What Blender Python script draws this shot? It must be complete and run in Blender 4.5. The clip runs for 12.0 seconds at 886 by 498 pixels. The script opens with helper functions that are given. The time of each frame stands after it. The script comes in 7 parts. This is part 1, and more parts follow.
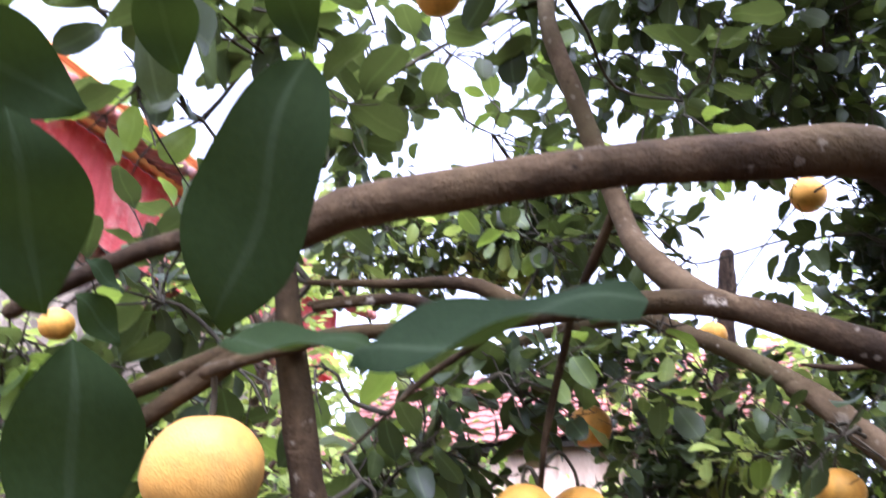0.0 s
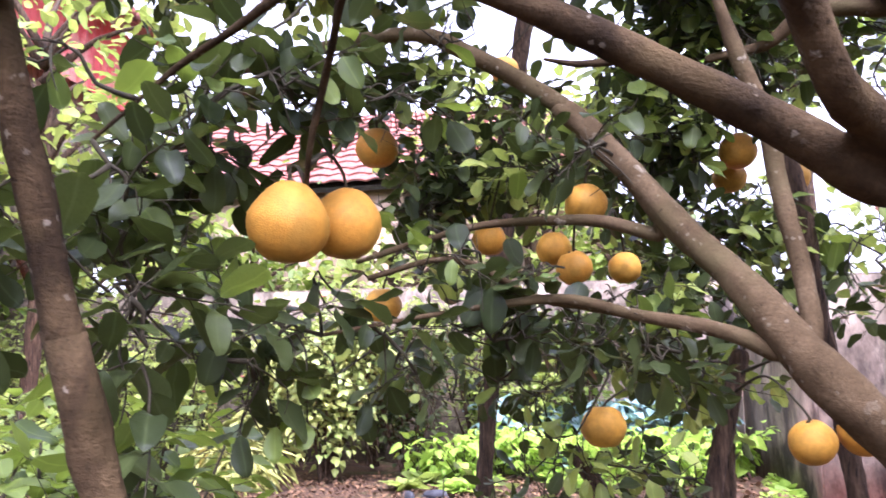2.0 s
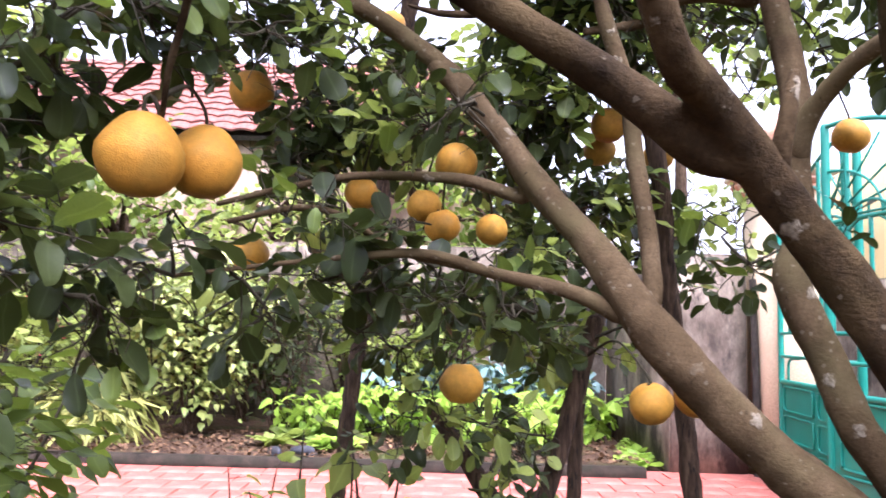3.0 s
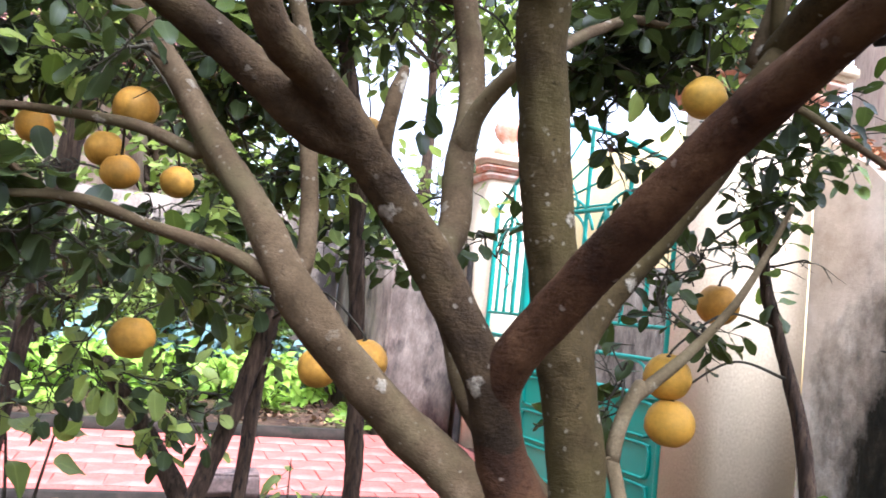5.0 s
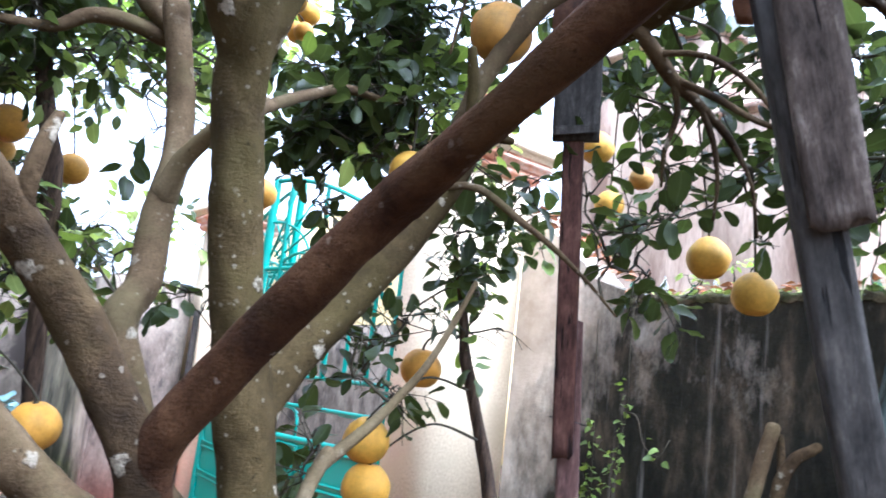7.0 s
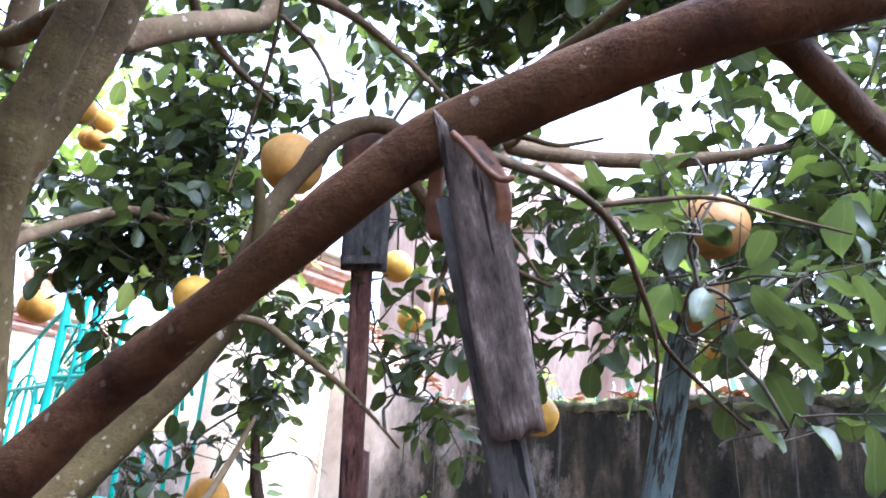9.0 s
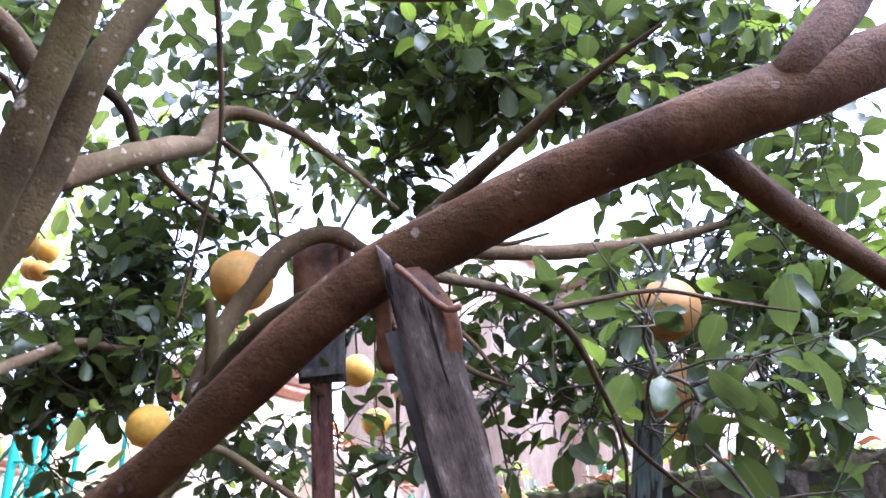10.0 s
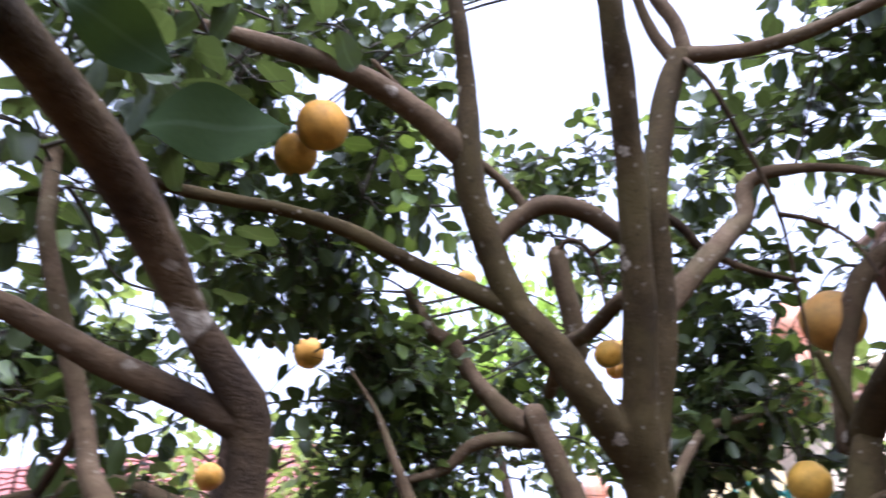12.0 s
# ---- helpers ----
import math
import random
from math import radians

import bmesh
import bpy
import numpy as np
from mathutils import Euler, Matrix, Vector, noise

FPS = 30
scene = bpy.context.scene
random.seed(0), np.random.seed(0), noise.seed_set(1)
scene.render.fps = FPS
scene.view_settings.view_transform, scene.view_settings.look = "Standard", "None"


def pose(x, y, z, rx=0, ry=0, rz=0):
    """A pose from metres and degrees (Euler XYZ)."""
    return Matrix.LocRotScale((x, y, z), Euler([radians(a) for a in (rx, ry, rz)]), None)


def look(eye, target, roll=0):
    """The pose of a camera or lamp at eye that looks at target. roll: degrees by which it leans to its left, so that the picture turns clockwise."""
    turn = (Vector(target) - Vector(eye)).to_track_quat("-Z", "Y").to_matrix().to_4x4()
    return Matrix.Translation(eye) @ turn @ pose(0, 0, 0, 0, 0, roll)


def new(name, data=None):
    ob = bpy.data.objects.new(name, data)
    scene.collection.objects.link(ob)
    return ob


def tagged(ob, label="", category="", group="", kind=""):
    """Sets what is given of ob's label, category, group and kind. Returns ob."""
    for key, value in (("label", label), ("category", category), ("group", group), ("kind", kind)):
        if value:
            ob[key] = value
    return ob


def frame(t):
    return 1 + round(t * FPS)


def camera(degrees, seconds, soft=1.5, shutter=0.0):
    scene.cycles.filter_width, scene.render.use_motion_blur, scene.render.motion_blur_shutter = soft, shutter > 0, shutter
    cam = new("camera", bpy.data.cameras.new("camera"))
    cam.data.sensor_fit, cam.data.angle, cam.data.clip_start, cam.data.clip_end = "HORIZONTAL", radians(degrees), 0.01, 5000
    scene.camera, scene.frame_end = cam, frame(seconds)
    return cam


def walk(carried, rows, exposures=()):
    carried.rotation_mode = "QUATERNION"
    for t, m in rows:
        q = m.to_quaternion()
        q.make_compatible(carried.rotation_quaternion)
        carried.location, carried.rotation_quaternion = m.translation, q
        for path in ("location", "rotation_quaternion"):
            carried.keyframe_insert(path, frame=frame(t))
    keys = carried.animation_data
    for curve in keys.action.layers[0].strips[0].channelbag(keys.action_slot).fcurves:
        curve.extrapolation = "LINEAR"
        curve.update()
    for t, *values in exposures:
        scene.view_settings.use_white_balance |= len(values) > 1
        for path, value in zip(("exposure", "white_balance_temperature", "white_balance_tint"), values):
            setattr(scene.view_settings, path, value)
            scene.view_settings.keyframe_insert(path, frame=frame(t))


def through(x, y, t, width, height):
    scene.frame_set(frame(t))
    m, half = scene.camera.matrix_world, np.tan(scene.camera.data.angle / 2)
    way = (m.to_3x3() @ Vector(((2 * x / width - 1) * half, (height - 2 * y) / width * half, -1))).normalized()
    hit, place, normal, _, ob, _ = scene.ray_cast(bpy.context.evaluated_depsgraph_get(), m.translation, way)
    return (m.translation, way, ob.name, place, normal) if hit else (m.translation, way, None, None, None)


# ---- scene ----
cam = camera(59.62, 12.0, soft=1.6, shutter=0.3)
PATH = [
    (0, (0, 0, 1.35), (-0.679, 1.648, 2.258), 0.56),
    (0.5, (-0.002, 0.021, 1.314), (-0.552, 1.818, 1.999), 1.24),
    (1, (0.006, 0.035, 1.271), (-0.48, 1.904, 1.792), 0.78),
    (1.5, (0.038, 0.042, 1.27), (-0.388, 1.957, 1.658), -0.47),
    (2, (0.075, 0.056, 1.267), (-0.221, 2.012, 1.565), -1.10),
    (2.5, (0.104, 0.06, 1.262), (-0.066, 2.038, 1.5), -0.39),
    (3, (0.125, 0.065, 1.244), (0.118, 2.054, 1.448), 1.52),
    (3.5, (0.161, 0.06, 1.237), (0.307, 2.048, 1.406), 1.95),
    (3.7, (0.176, 0.061, 1.243), (0.422, 2.039, 1.41), 2.36),
    (5.3, (0.335, -0.008, 1.253), (1.013, 1.868, 1.402), 7.03),
    (5.5, (0.353, -0.011, 1.25), (1.076, 1.848, 1.399), 7.72),
    (6, (0.38, -0.034, 1.274), (1.284, 1.733, 1.517), 7.08),
    (6.5, (0.389, -0.03, 1.28), (1.461, 1.625, 1.616), 5.63),
    (7, (0.398, -0.034, 1.29), (1.567, 1.548, 1.651), 6.79),
    (7.2, (0.408, -0.042, 1.301), (1.636, 1.49, 1.679), 7.53),
    (8.8, (0.435, -0.115, 1.376), (1.854, 1.164, 1.967), 4.97),
    (9, (0.438, -0.121, 1.382), (1.867, 1.127, 2.016), 4.39),
    (9.5, (0.447, -0.128, 1.399), (1.905, 1.023, 2.14), 1.52),
    (10, (0.433, -0.133, 1.414), (1.864, 0.979, 2.261), -1.98),
    (10.5, (0.396, -0.131, 1.411), (1.743, 1.044, 2.308), -3.61),
    (11, (0.332, -0.137, 1.413), (1.475, 1.21, 2.351), -5.45),
    (11.5, (0.228, -0.169, 1.445), (1.055, 1.381, 2.4), -9.95),
    (12, (0.142, -0.191, 1.484), (0.586, 1.474, 2.499), -9.67),
]
LIGHT_METER = [(0, 1.68, 5150, 29), (1.0, 1.75, 5350, 36), (1.5, 1.75, 5350, 36), (2.5, 1.6, 5450, 31), (3.5, 1.4, 5550, 25), (5.5, 1.6, 5000, 16), (6.5, 1.75, 4850, 13), (9.0, 2.1, 4800, 21), (9.5, 2.1, 4800, 23), (10.5, 1.8, 5050, 27), (11.5, 1.4, 5100, 27), (12, 1.2, 5050, 27)]
walk(cam, [(t, look(eye, target, roll)) for t, eye, target, roll in PATH], LIGHT_METER)

# ---- light: a bright overcast noon ----
world = bpy.data.worlds.new("overcast_sky")
scene.world = world
world.use_nodes = True
wn = world.node_tree
sky = wn.nodes.new("ShaderNodeTexSky")
sky.sky_type = "NISHITA"
sky.sun_disc = False
sky.sun_elevation, sky.sun_rotation = radians(58), radians(150)
sky.air_density, sky.dust_density, sky.ozone_density = 1.0, 6.0, 0.3
grey = wn.nodes.new("ShaderNodeHueSaturation")
grey.inputs["Saturation"].default_value = 0.18
grey.inputs["Value"].default_value = 1.0
wn.links.new(sky.outputs[0], grey.inputs["Color"])
wn.links.new(grey.outputs[0], wn.nodes["Background"].inputs["Color"])
wn.nodes["Background"].inputs["Strength"].default_value = 0.35
sun = new("sun", bpy.data.lights.new("sun", "SUN"))
sun.data.energy, sun.data.angle, sun.data.color = 1.1, radians(30), (1.0, 0.97, 0.92)
sun.matrix_world = look((0, 0, 30), (2, 9, 13))


# ---- materials ----
def shader(name):
    m = bpy.data.materials.new(name)
    m.use_nodes = True
    return m, m.node_tree, m.node_tree.nodes["Principled BSDF"]


def node(nt, kind, **values):
    n = nt.nodes.new("ShaderNode" + kind)
    for key, value in values.items():
        key = key.replace("_", " ")
        if key in n.inputs:
            n.inputs[key].default_value = value
    return n


def coords(nt, scale=(1, 1, 1)):
    tc = nt.nodes.new("ShaderNodeTexCoord")
    mp = nt.nodes.new("ShaderNodeMapping")
    mp.inputs["Scale"].default_value = scale
    nt.links.new(tc.outputs["Object"], mp.inputs["Vector"])
    return mp.outputs["Vector"]


def noise_fac(nt, vector, scale, detail=4.0, rough=0.55):
    n = node(nt, "TexNoise", Scale=scale, Detail=detail, Roughness=rough)
    nt.links.new(vector, n.inputs["Vector"])
    return n.outputs["Fac"]


def ramp(nt, fac, stops):
    r = nt.nodes.new("ShaderNodeValToRGB")
    els = r.color_ramp.elements
    while len(els) < len(stops):
        els.new(0.5)
    for el, (pos, col) in zip(els, stops):
        el.position, el.color = pos, (*col, 1.0)
    nt.links.new(fac, r.inputs["Fac"])
    return r.outputs["Color"]


def blend(nt, fac, a, b, mode="MIX"):
    mx = nt.nodes.new("ShaderNodeMix")
    mx.data_type, mx.blend_type = "RGBA", mode
    for value, sock in ((fac, 0), (a, 6), (b, 7)):
        if isinstance(value, (int, float)):
            mx.inputs[sock].default_value = value
        elif isinstance(value, tuple):
            mx.inputs[sock].default_value = (*value, 1.0)
        else:
            nt.links.new(value, mx.inputs[sock])
    return mx.outputs[2]


def bump(nt, bs, height, strength, distance=0.01):
    b = node(nt, "Bump", Strength=strength, Distance=distance)
    nt.links.new(height, b.inputs["Height"])
    nt.links.new(b.outputs[0], bs.inputs["Normal"])


def rough_surface(name, stops, scale, rough=0.85, stains=None, stain_scale=1.0, grain=60.0, relief=0.4, depth=0.006, stretch=(1, 1, 1), stain_from=0.5, stain_to=0.65):
    """A mottled matt surface: a ramp over noise, stains of their own shape over it, fine grain as relief."""
    m, nt, bs = shader(name)
    v = coords(nt, stretch)
    col = ramp(nt, noise_fac(nt, v, scale, 6.0, 0.62), stops)
    fine = noise_fac(nt, v, grain, 5.0, 0.7)
    col = blend(nt, 0.55, col, ramp(nt, fine, [(0.3, (0.35, 0.35, 0.35)), (0.7, (0.75, 0.75, 0.75))]), "OVERLAY")
    if stains:
        mask = ramp(nt, noise_fac(nt, v, stain_scale, 7.0, 0.65), [(stain_from, (0, 0, 0)), (stain_to, (1, 1, 1))])
        col = blend(nt, mask, col, stains)
    nt.links.new(col, bs.inputs["Base Color"])
    bs.inputs["Roughness"].default_value = rough
    bs.inputs["Specular IOR Level"].default_value = 0.22
    bump(nt, bs, fine, relief, depth)
    return m


def lichen_spots(nt, v, scale, share, size):
    """A mask of separate crusts: some cells of a Voronoi field carry a ragged round patch."""
    warp = node(nt, "TexNoise", Scale=scale * 2.2, Detail=4.0, Roughness=0.6)
    nt.links.new(v, warp.inputs["Vector"])
    push = nt.nodes.new("ShaderNodeVectorMath")
    push.operation = "MULTIPLY_ADD"
    nt.links.new(warp.outputs["Color"], push.inputs[0])
    push.inputs[1].default_value = (0.9 / scale,) * 3
    nt.links.new(v, push.inputs[2])
    cells = node(nt, "TexVoronoi", Scale=scale)
    nt.links.new(push.outputs[0], cells.inputs["Vector"])
    chosen = ramp(nt, cells.outputs["Color"], [(1 - share - 0.04, (0, 0, 0)), (1 - share, (1, 1, 1))])
    disc = ramp(nt, cells.outputs["Distance"], [(size * 0.72, (1, 1, 1)), (size, (0, 0, 0))])
    return blend(nt, 1.0, chosen, disc, "MULTIPLY")


def bark(name, stops, spots, wrinkle, share=0.3, moss=(0.05, 0.05, 0.02)):
    """Smooth citrus bark: soft mottling, olive algae, fine rings and separate crusts of pale lichen in two sizes."""
    m, nt, bs = shader(name)
    v = coords(nt)
    base = ramp(nt, noise_fac(nt, v, 9.0, 8.0, 0.66), stops)
    small = noise_fac(nt, v, 150.0, 5.0, 0.72)
    base = blend(nt, 0.5, base, ramp(nt, small, [(0.3, (0.25, 0.25, 0.25)), (0.7, (0.75, 0.75, 0.75))]), "OVERLAY")
    algae = ramp(nt, noise_fac(nt, v, 5.0, 6.0, 0.6), [(0.48, (0, 0, 0)), (0.66, (0.6, 0.6, 0.6))])
    base = blend(nt, algae, base, moss)
    pits = ramp(nt, noise_fac(nt, v, 60.0, 5.0, 0.7), [(0.30, (0.75, 0.75, 0.75)), (0.38, (0, 0, 0))])
    base = blend(nt, pits, base, tuple(0.4 * c for c in stops[0][1]))
    big = lichen_spots(nt, v, 26.0, share, 0.42)
    tiny = lichen_spots(nt, v, 85.0, share * 1.1, 0.40)
    thin = ramp(nt, noise_fac(nt, v, 130.0, 3.0, 0.6), [(0.34, (0.25, 0.25, 0.25)), (0.6, (0.95, 0.95, 0.95))])
    col = blend(nt, blend(nt, 1.0, big, thin, "MULTIPLY"), base, spots)
    col = blend(nt, blend(nt, 1.0, tiny, (0.42, 0.42, 0.42), "MULTIPLY"), col, tuple(0.85 * c for c in spots))
    nt.links.new(col, bs.inputs["Base Color"])
    bs.inputs["Roughness"].default_value = 0.86
    bs.inputs["Specular IOR Level"].default_value = 0.08
    rings = noise_fac(nt, coords(nt, (1, 1, 2.6)), 70.0, 6.0, 0.7)
    lumps = noise_fac(nt, v, 24.0, 6.0, 0.7)
    bump(nt, bs, blend(nt, 0.3, blend(nt, 0.5, blend(nt, 0.4, rings, small), lumps), big, "ADD"), wrinkle, 0.011)
    return m


def old_timber(name, dark, mid, light, crack=0.62, rough=0.88):
    """Sawn wood in its own frame, grain along z: fine fibres, soft grey weathering, a few long open cracks."""
    m, nt, bs = shader(name)
    fibre = noise_fac(nt, coords(nt, (1, 1, 0.05)), 300.0, 6.0, 0.75)
    broad = noise_fac(nt, coords(nt, (1, 1, 0.16)), 70.0, 6.0, 0.68)
    worn = noise_fac(nt, coords(nt, (1, 1, 0.35)), 34.0, 8.0, 0.72)
    col = ramp(nt, worn, [(0.36, dark), (0.52, mid), (0.68, light)])
    col = blend(nt, 0.4, col, ramp(nt, fibre, [(0.3, (0.25, 0.25, 0.25)), (0.7, (0.75, 0.75, 0.75))]), "OVERLAY")
    col = blend(nt, 0.4, col, ramp(nt, broad, [(0.34, (0.25, 0.25, 0.25)), (0.66, (0.72, 0.72, 0.72))]), "OVERLAY")
    split = ramp(nt, noise_fac(nt, coords(nt, (1, 1, 0.09)), 85.0, 3.0, 0.6), [(crack, (0, 0, 0)), (crack + 0.03, (0.9, 0.9, 0.9))])
    col = blend(nt, split, col, tuple(0.3 * c for c in dark))
    nt.links.new(col, bs.inputs["Base Color"])
    bs.inputs["Roughness"].default_value = rough
    bs.inputs["Specular IOR Level"].default_value = 0.15
    bump(nt, bs, blend(nt, 0.6, blend(nt, 0.5, fibre, worn), split, "SUBTRACT"), 0.9, 0.004)
    return m


def leaf_material(name, dark, light, back, gloss=0.32, through=0.35, sheen=0.3):
    m, nt, bs = shader(name)
    geo = nt.nodes.new("ShaderNodeNewGeometry")
    info = nt.nodes.new("ShaderNodeObjectInfo")
    add = nt.nodes.new("ShaderNodeMath")
    add.operation = "ADD"
    wrap = nt.nodes.new("ShaderNodeMath")
    wrap.operation = "FRACT"
    nt.links.new(geo.outputs["Random Per Island"], add.inputs[0])
    nt.links.new(info.outputs["Random"], add.inputs[1])
    nt.links.new(add.outputs[0], wrap.inputs[0])
    tone = ramp(nt, wrap.outputs[0], [(0.0, dark), (0.6, tuple((a + b) / 2 for a, b in zip(dark, light))), (1.0, light)])
    mot = noise_fac(nt, coords(nt), 25.0, 4.0)
    col = blend(nt, 0.4, tone, ramp(nt, mot, [(0.3, (0.3, 0.3, 0.3)), (0.7, (0.7, 0.7, 0.7))]), "OVERLAY")
    mark = nt.nodes.new("ShaderNodeAttribute")
    mark.attribute_name = "rib"
    rib = ramp(nt, mark.outputs["Fac"], [(0.0, (0.0, 0.0, 0.0)), (0.88, (0.06, 0.06, 0.06)), (0.95, (0.28, 0.28, 0.28))])
    col = blend(nt, rib, col, tuple(min(1, 2.0 * c + 0.02) for c in light))
    nt.links.new(col, bs.inputs["Base Color"])
    bs.inputs["Roughness"].default_value = gloss
    bs.inputs["Specular IOR Level"].default_value = sheen
    bump(nt, bs, noise_fac(nt, coords(nt), 30.0, 3.0), 0.12, 0.002)
    tr = nt.nodes.new("ShaderNodeBsdfTranslucent")
    tcol = ramp(nt, wrap.outputs[0], [(0.0, tuple(0.6 * c for c in back)), (1.0, back)])
    nt.links.new(tcol, tr.inputs["Color"])
    mx = nt.nodes.new("ShaderNodeMixShader")
    mx.inputs[0].default_value = through
    nt.links.new(bs.outputs[0], mx.inputs[1])
    nt.links.new(tr.outputs[0], mx.inputs[2])
    nt.links.new(mx.outputs[0], nt.nodes["Material Output"].inputs["Surface"])
    return m


def fruit_material(name, low, high, blemish):
    """Thick citrus rind on a fruit one unit in radius: oil-gland pits, soft green-brown cloud, brown scars."""
    m, nt, bs = shader(name)
    v = coords(nt)
    info = nt.nodes.new("ShaderNodeObjectInfo")
    shift = nt.nodes.new("ShaderNodeVectorMath")
    shift.operation = "ADD"
    nt.links.new(v, shift.inputs[0])
    nt.links.new(info.outputs["Location"], shift.inputs[1])
    v = shift.outputs[0]
    tint = ramp(nt, info.outputs["Random"], [(0.0, low), (1.0, high)])
    cloud = ramp(nt, noise_fac(nt, v, 1.1, 3.0, 0.5), [(0.42, (0, 0, 0)), (0.68, (0.85, 0.85, 0.85))])
    col = blend(nt, cloud, tint, (low[0] * 0.66, low[1] * 0.8, low[2] * 1.1))
    mott = noise_fac(nt, v, 5.0, 6.0, 0.65)
    col = blend(nt, 0.3, col, ramp(nt, mott, [(0.34, (0.3, 0.3, 0.3)), (0.66, (0.7, 0.7, 0.7))]), "OVERLAY")
    scar = ramp(nt, noise_fac(nt, v, 7.0, 7.0, 0.72), [(0.60, (0, 0, 0)), (0.70, (0.75, 0.75, 0.75))])
    col = blend(nt, scar, col, blemish)
    pores = node(nt, "TexVoronoi", Scale=24.0)
    nt.links.new(v, pores.inputs["Vector"])
    pit = ramp(nt, pores.outputs["Distance"], [(0.05, (0.3, 0.3, 0.3)), (0.3, (0, 0, 0))])
    col = blend(nt, pit, col, tuple(0.6 * c for c in low))
    nt.links.new(col, bs.inputs["Base Color"])
    bs.inputs["Roughness"].default_value = 0.58
    bs.inputs["Specular IOR Level"].default_value = 0.2
    bump(nt, bs, blend(nt, 0.5, pores.outputs["Distance"], noise_fac(nt, v, 6.0, 3.0, 0.5)), 0.18, 0.01)
    return m


def paint(name, col, rough=0.45, wear=(0.2, 0.2, 0.2), wear_from=0.66, metal=0.0):
    m, nt, bs = shader(name)
    v = coords(nt)
    base = blend(nt, 0.3, ramp(nt, noise_fac(nt, v, 4.0, 4.0), [(0.3, tuple(0.85 * c for c in col)), (0.7, col)]), (0.5, 0.5, 0.5), "OVERLAY")
    mask = ramp(nt, noise_fac(nt, v, 35.0, 6.0, 0.7), [(wear_from, (0, 0, 0)), (wear_from + 0.1, (0.8, 0.8, 0.8))])
    nt.links.new(blend(nt, mask, base, wear), bs.inputs["Base Color"])
    bs.inputs["Roughness"].default_value = rough
    bs.inputs["Metallic"].default_value = metal
    bump(nt, bs, noise_fac(nt, v, 90.0, 3.0), 0.15, 0.002)
    return m


BARK_DARK = bark("bark_dark", [(0.36, (0.0119, 0.0071, 0.0032)), (0.5, (0.0304, 0.0188, 0.0085)), (0.64, (0.0667, 0.0434, 0.0203))], (0.25, 0.215, 0.155), 1.0, 0.13, (0.0494, 0.034, 0.0118))
BARK_RED = bark("bark_red", [(0.36, (0.0155, 0.0068, 0.0029)), (0.5, (0.0363, 0.0163, 0.0067)), (0.64, (0.0708, 0.0356, 0.0151))], (0.27, 0.215, 0.155), 1.0, 0.07, (0.049, 0.0284, 0.0092))
BARK_LICHEN = bark("bark_lichen", [(0.34, (0.0406, 0.0263, 0.0124)), (0.5, (0.0663, 0.0438, 0.0213)), (0.66, (0.0981, 0.0675, 0.036))], (0.2236, 0.1935, 0.1419), 0.7, 0.15, (0.0769, 0.0625, 0.0268))
BARK_OLIVE = bark("bark_olive", [(0.34, (0.0204, 0.0132, 0.0048)), (0.5, (0.0348, 0.0235, 0.0086)), (0.66, (0.0539, 0.0372, 0.0144))], (0.2552, 0.22, 0.1584), 0.7, 0.15, (0.0534, 0.0414, 0.0127))
BARK_PALE = bark("bark_pale", [(0.34, (0.0858, 0.0612, 0.03)), (0.5, (0.1326, 0.0972, 0.051)), (0.66, (0.1872, 0.144, 0.081))], (0.2964, 0.2448, 0.162), 0.5, 0.12, (0.117, 0.09, 0.039))
BARK_DEAD = rough_surface("bark_dead", [(0.34, (0.0239, 0.0134, 0.0072)), (0.5, (0.057, 0.0336, 0.0187)), (0.66, (0.1104, 0.0706, 0.0403))], 22.0, 0.9, (0.0138, 0.0084, 0.0058), 30.0, 120.0, 1.0, 0.012, (2.944, 2.688, 0.36), 0.54, 0.62)
TWIG = rough_surface("twig_bark", [(0.3, (0.018, 0.0145, 0.008)), (0.7, (0.045, 0.036, 0.018))], 40.0, 0.8)
WOOD_GREY = old_timber("weathered_wood", (0.017, 0.012, 0.0085), (0.070, 0.053, 0.040), (0.215, 0.180, 0.145), 0.60)
WOOD_DARK = old_timber("dark_board", (0.020, 0.017, 0.014), (0.042, 0.037, 0.031), (0.085, 0.076, 0.064), 0.66)
WOOD_RED = old_timber("red_brown_post", (0.0228, 0.0095, 0.0068), (0.0589, 0.0256, 0.017), (0.1092, 0.0551, 0.0374), 0.60)
WOOD_SPLICE = old_timber("pinkish_post", (0.050, 0.026, 0.020), (0.098, 0.052, 0.042), (0.160, 0.098, 0.080), 0.66)
WOOD_TEAL = rough_surface("teal_paint_wood", [(0.36, (0.062, 0.088, 0.080)), (0.64, (0.125, 0.160, 0.145))], 9.0, 0.8, (0.030, 0.024, 0.018), 8.0, 60.0, 0.8, 0.006, (9, 9, 1.2), 0.53, 0.57)
WOOD_SLATE = old_timber("slate_grey_wood", (0.019, 0.017, 0.0145), (0.045, 0.040, 0.034), (0.100, 0.088, 0.072), 0.60)
LEATHER = rough_surface("brown_leather", [(0.35, (0.055, 0.022, 0.009)), (0.65, (0.145, 0.066, 0.028))], 14.0, 0.55, (0.04, 0.018, 0.01), 12.0, 60.0, 0.4)
LEAF_DARK = leaf_material("leaf_dark", (0.0105, 0.0165, 0.0055), (0.044, 0.057, 0.0165), (0.14, 0.185, 0.035), 0.40, 0.2, 0.15)
# darker copy of the leaf for close leaves: backlit shade put into the colour
LEAF_SHADED = leaf_material("leaf_shaded", (0.005, 0.009, 0.0035), (0.011, 0.018, 0.005), (0.05, 0.075, 0.010), 0.75, 0.14, 0.02)
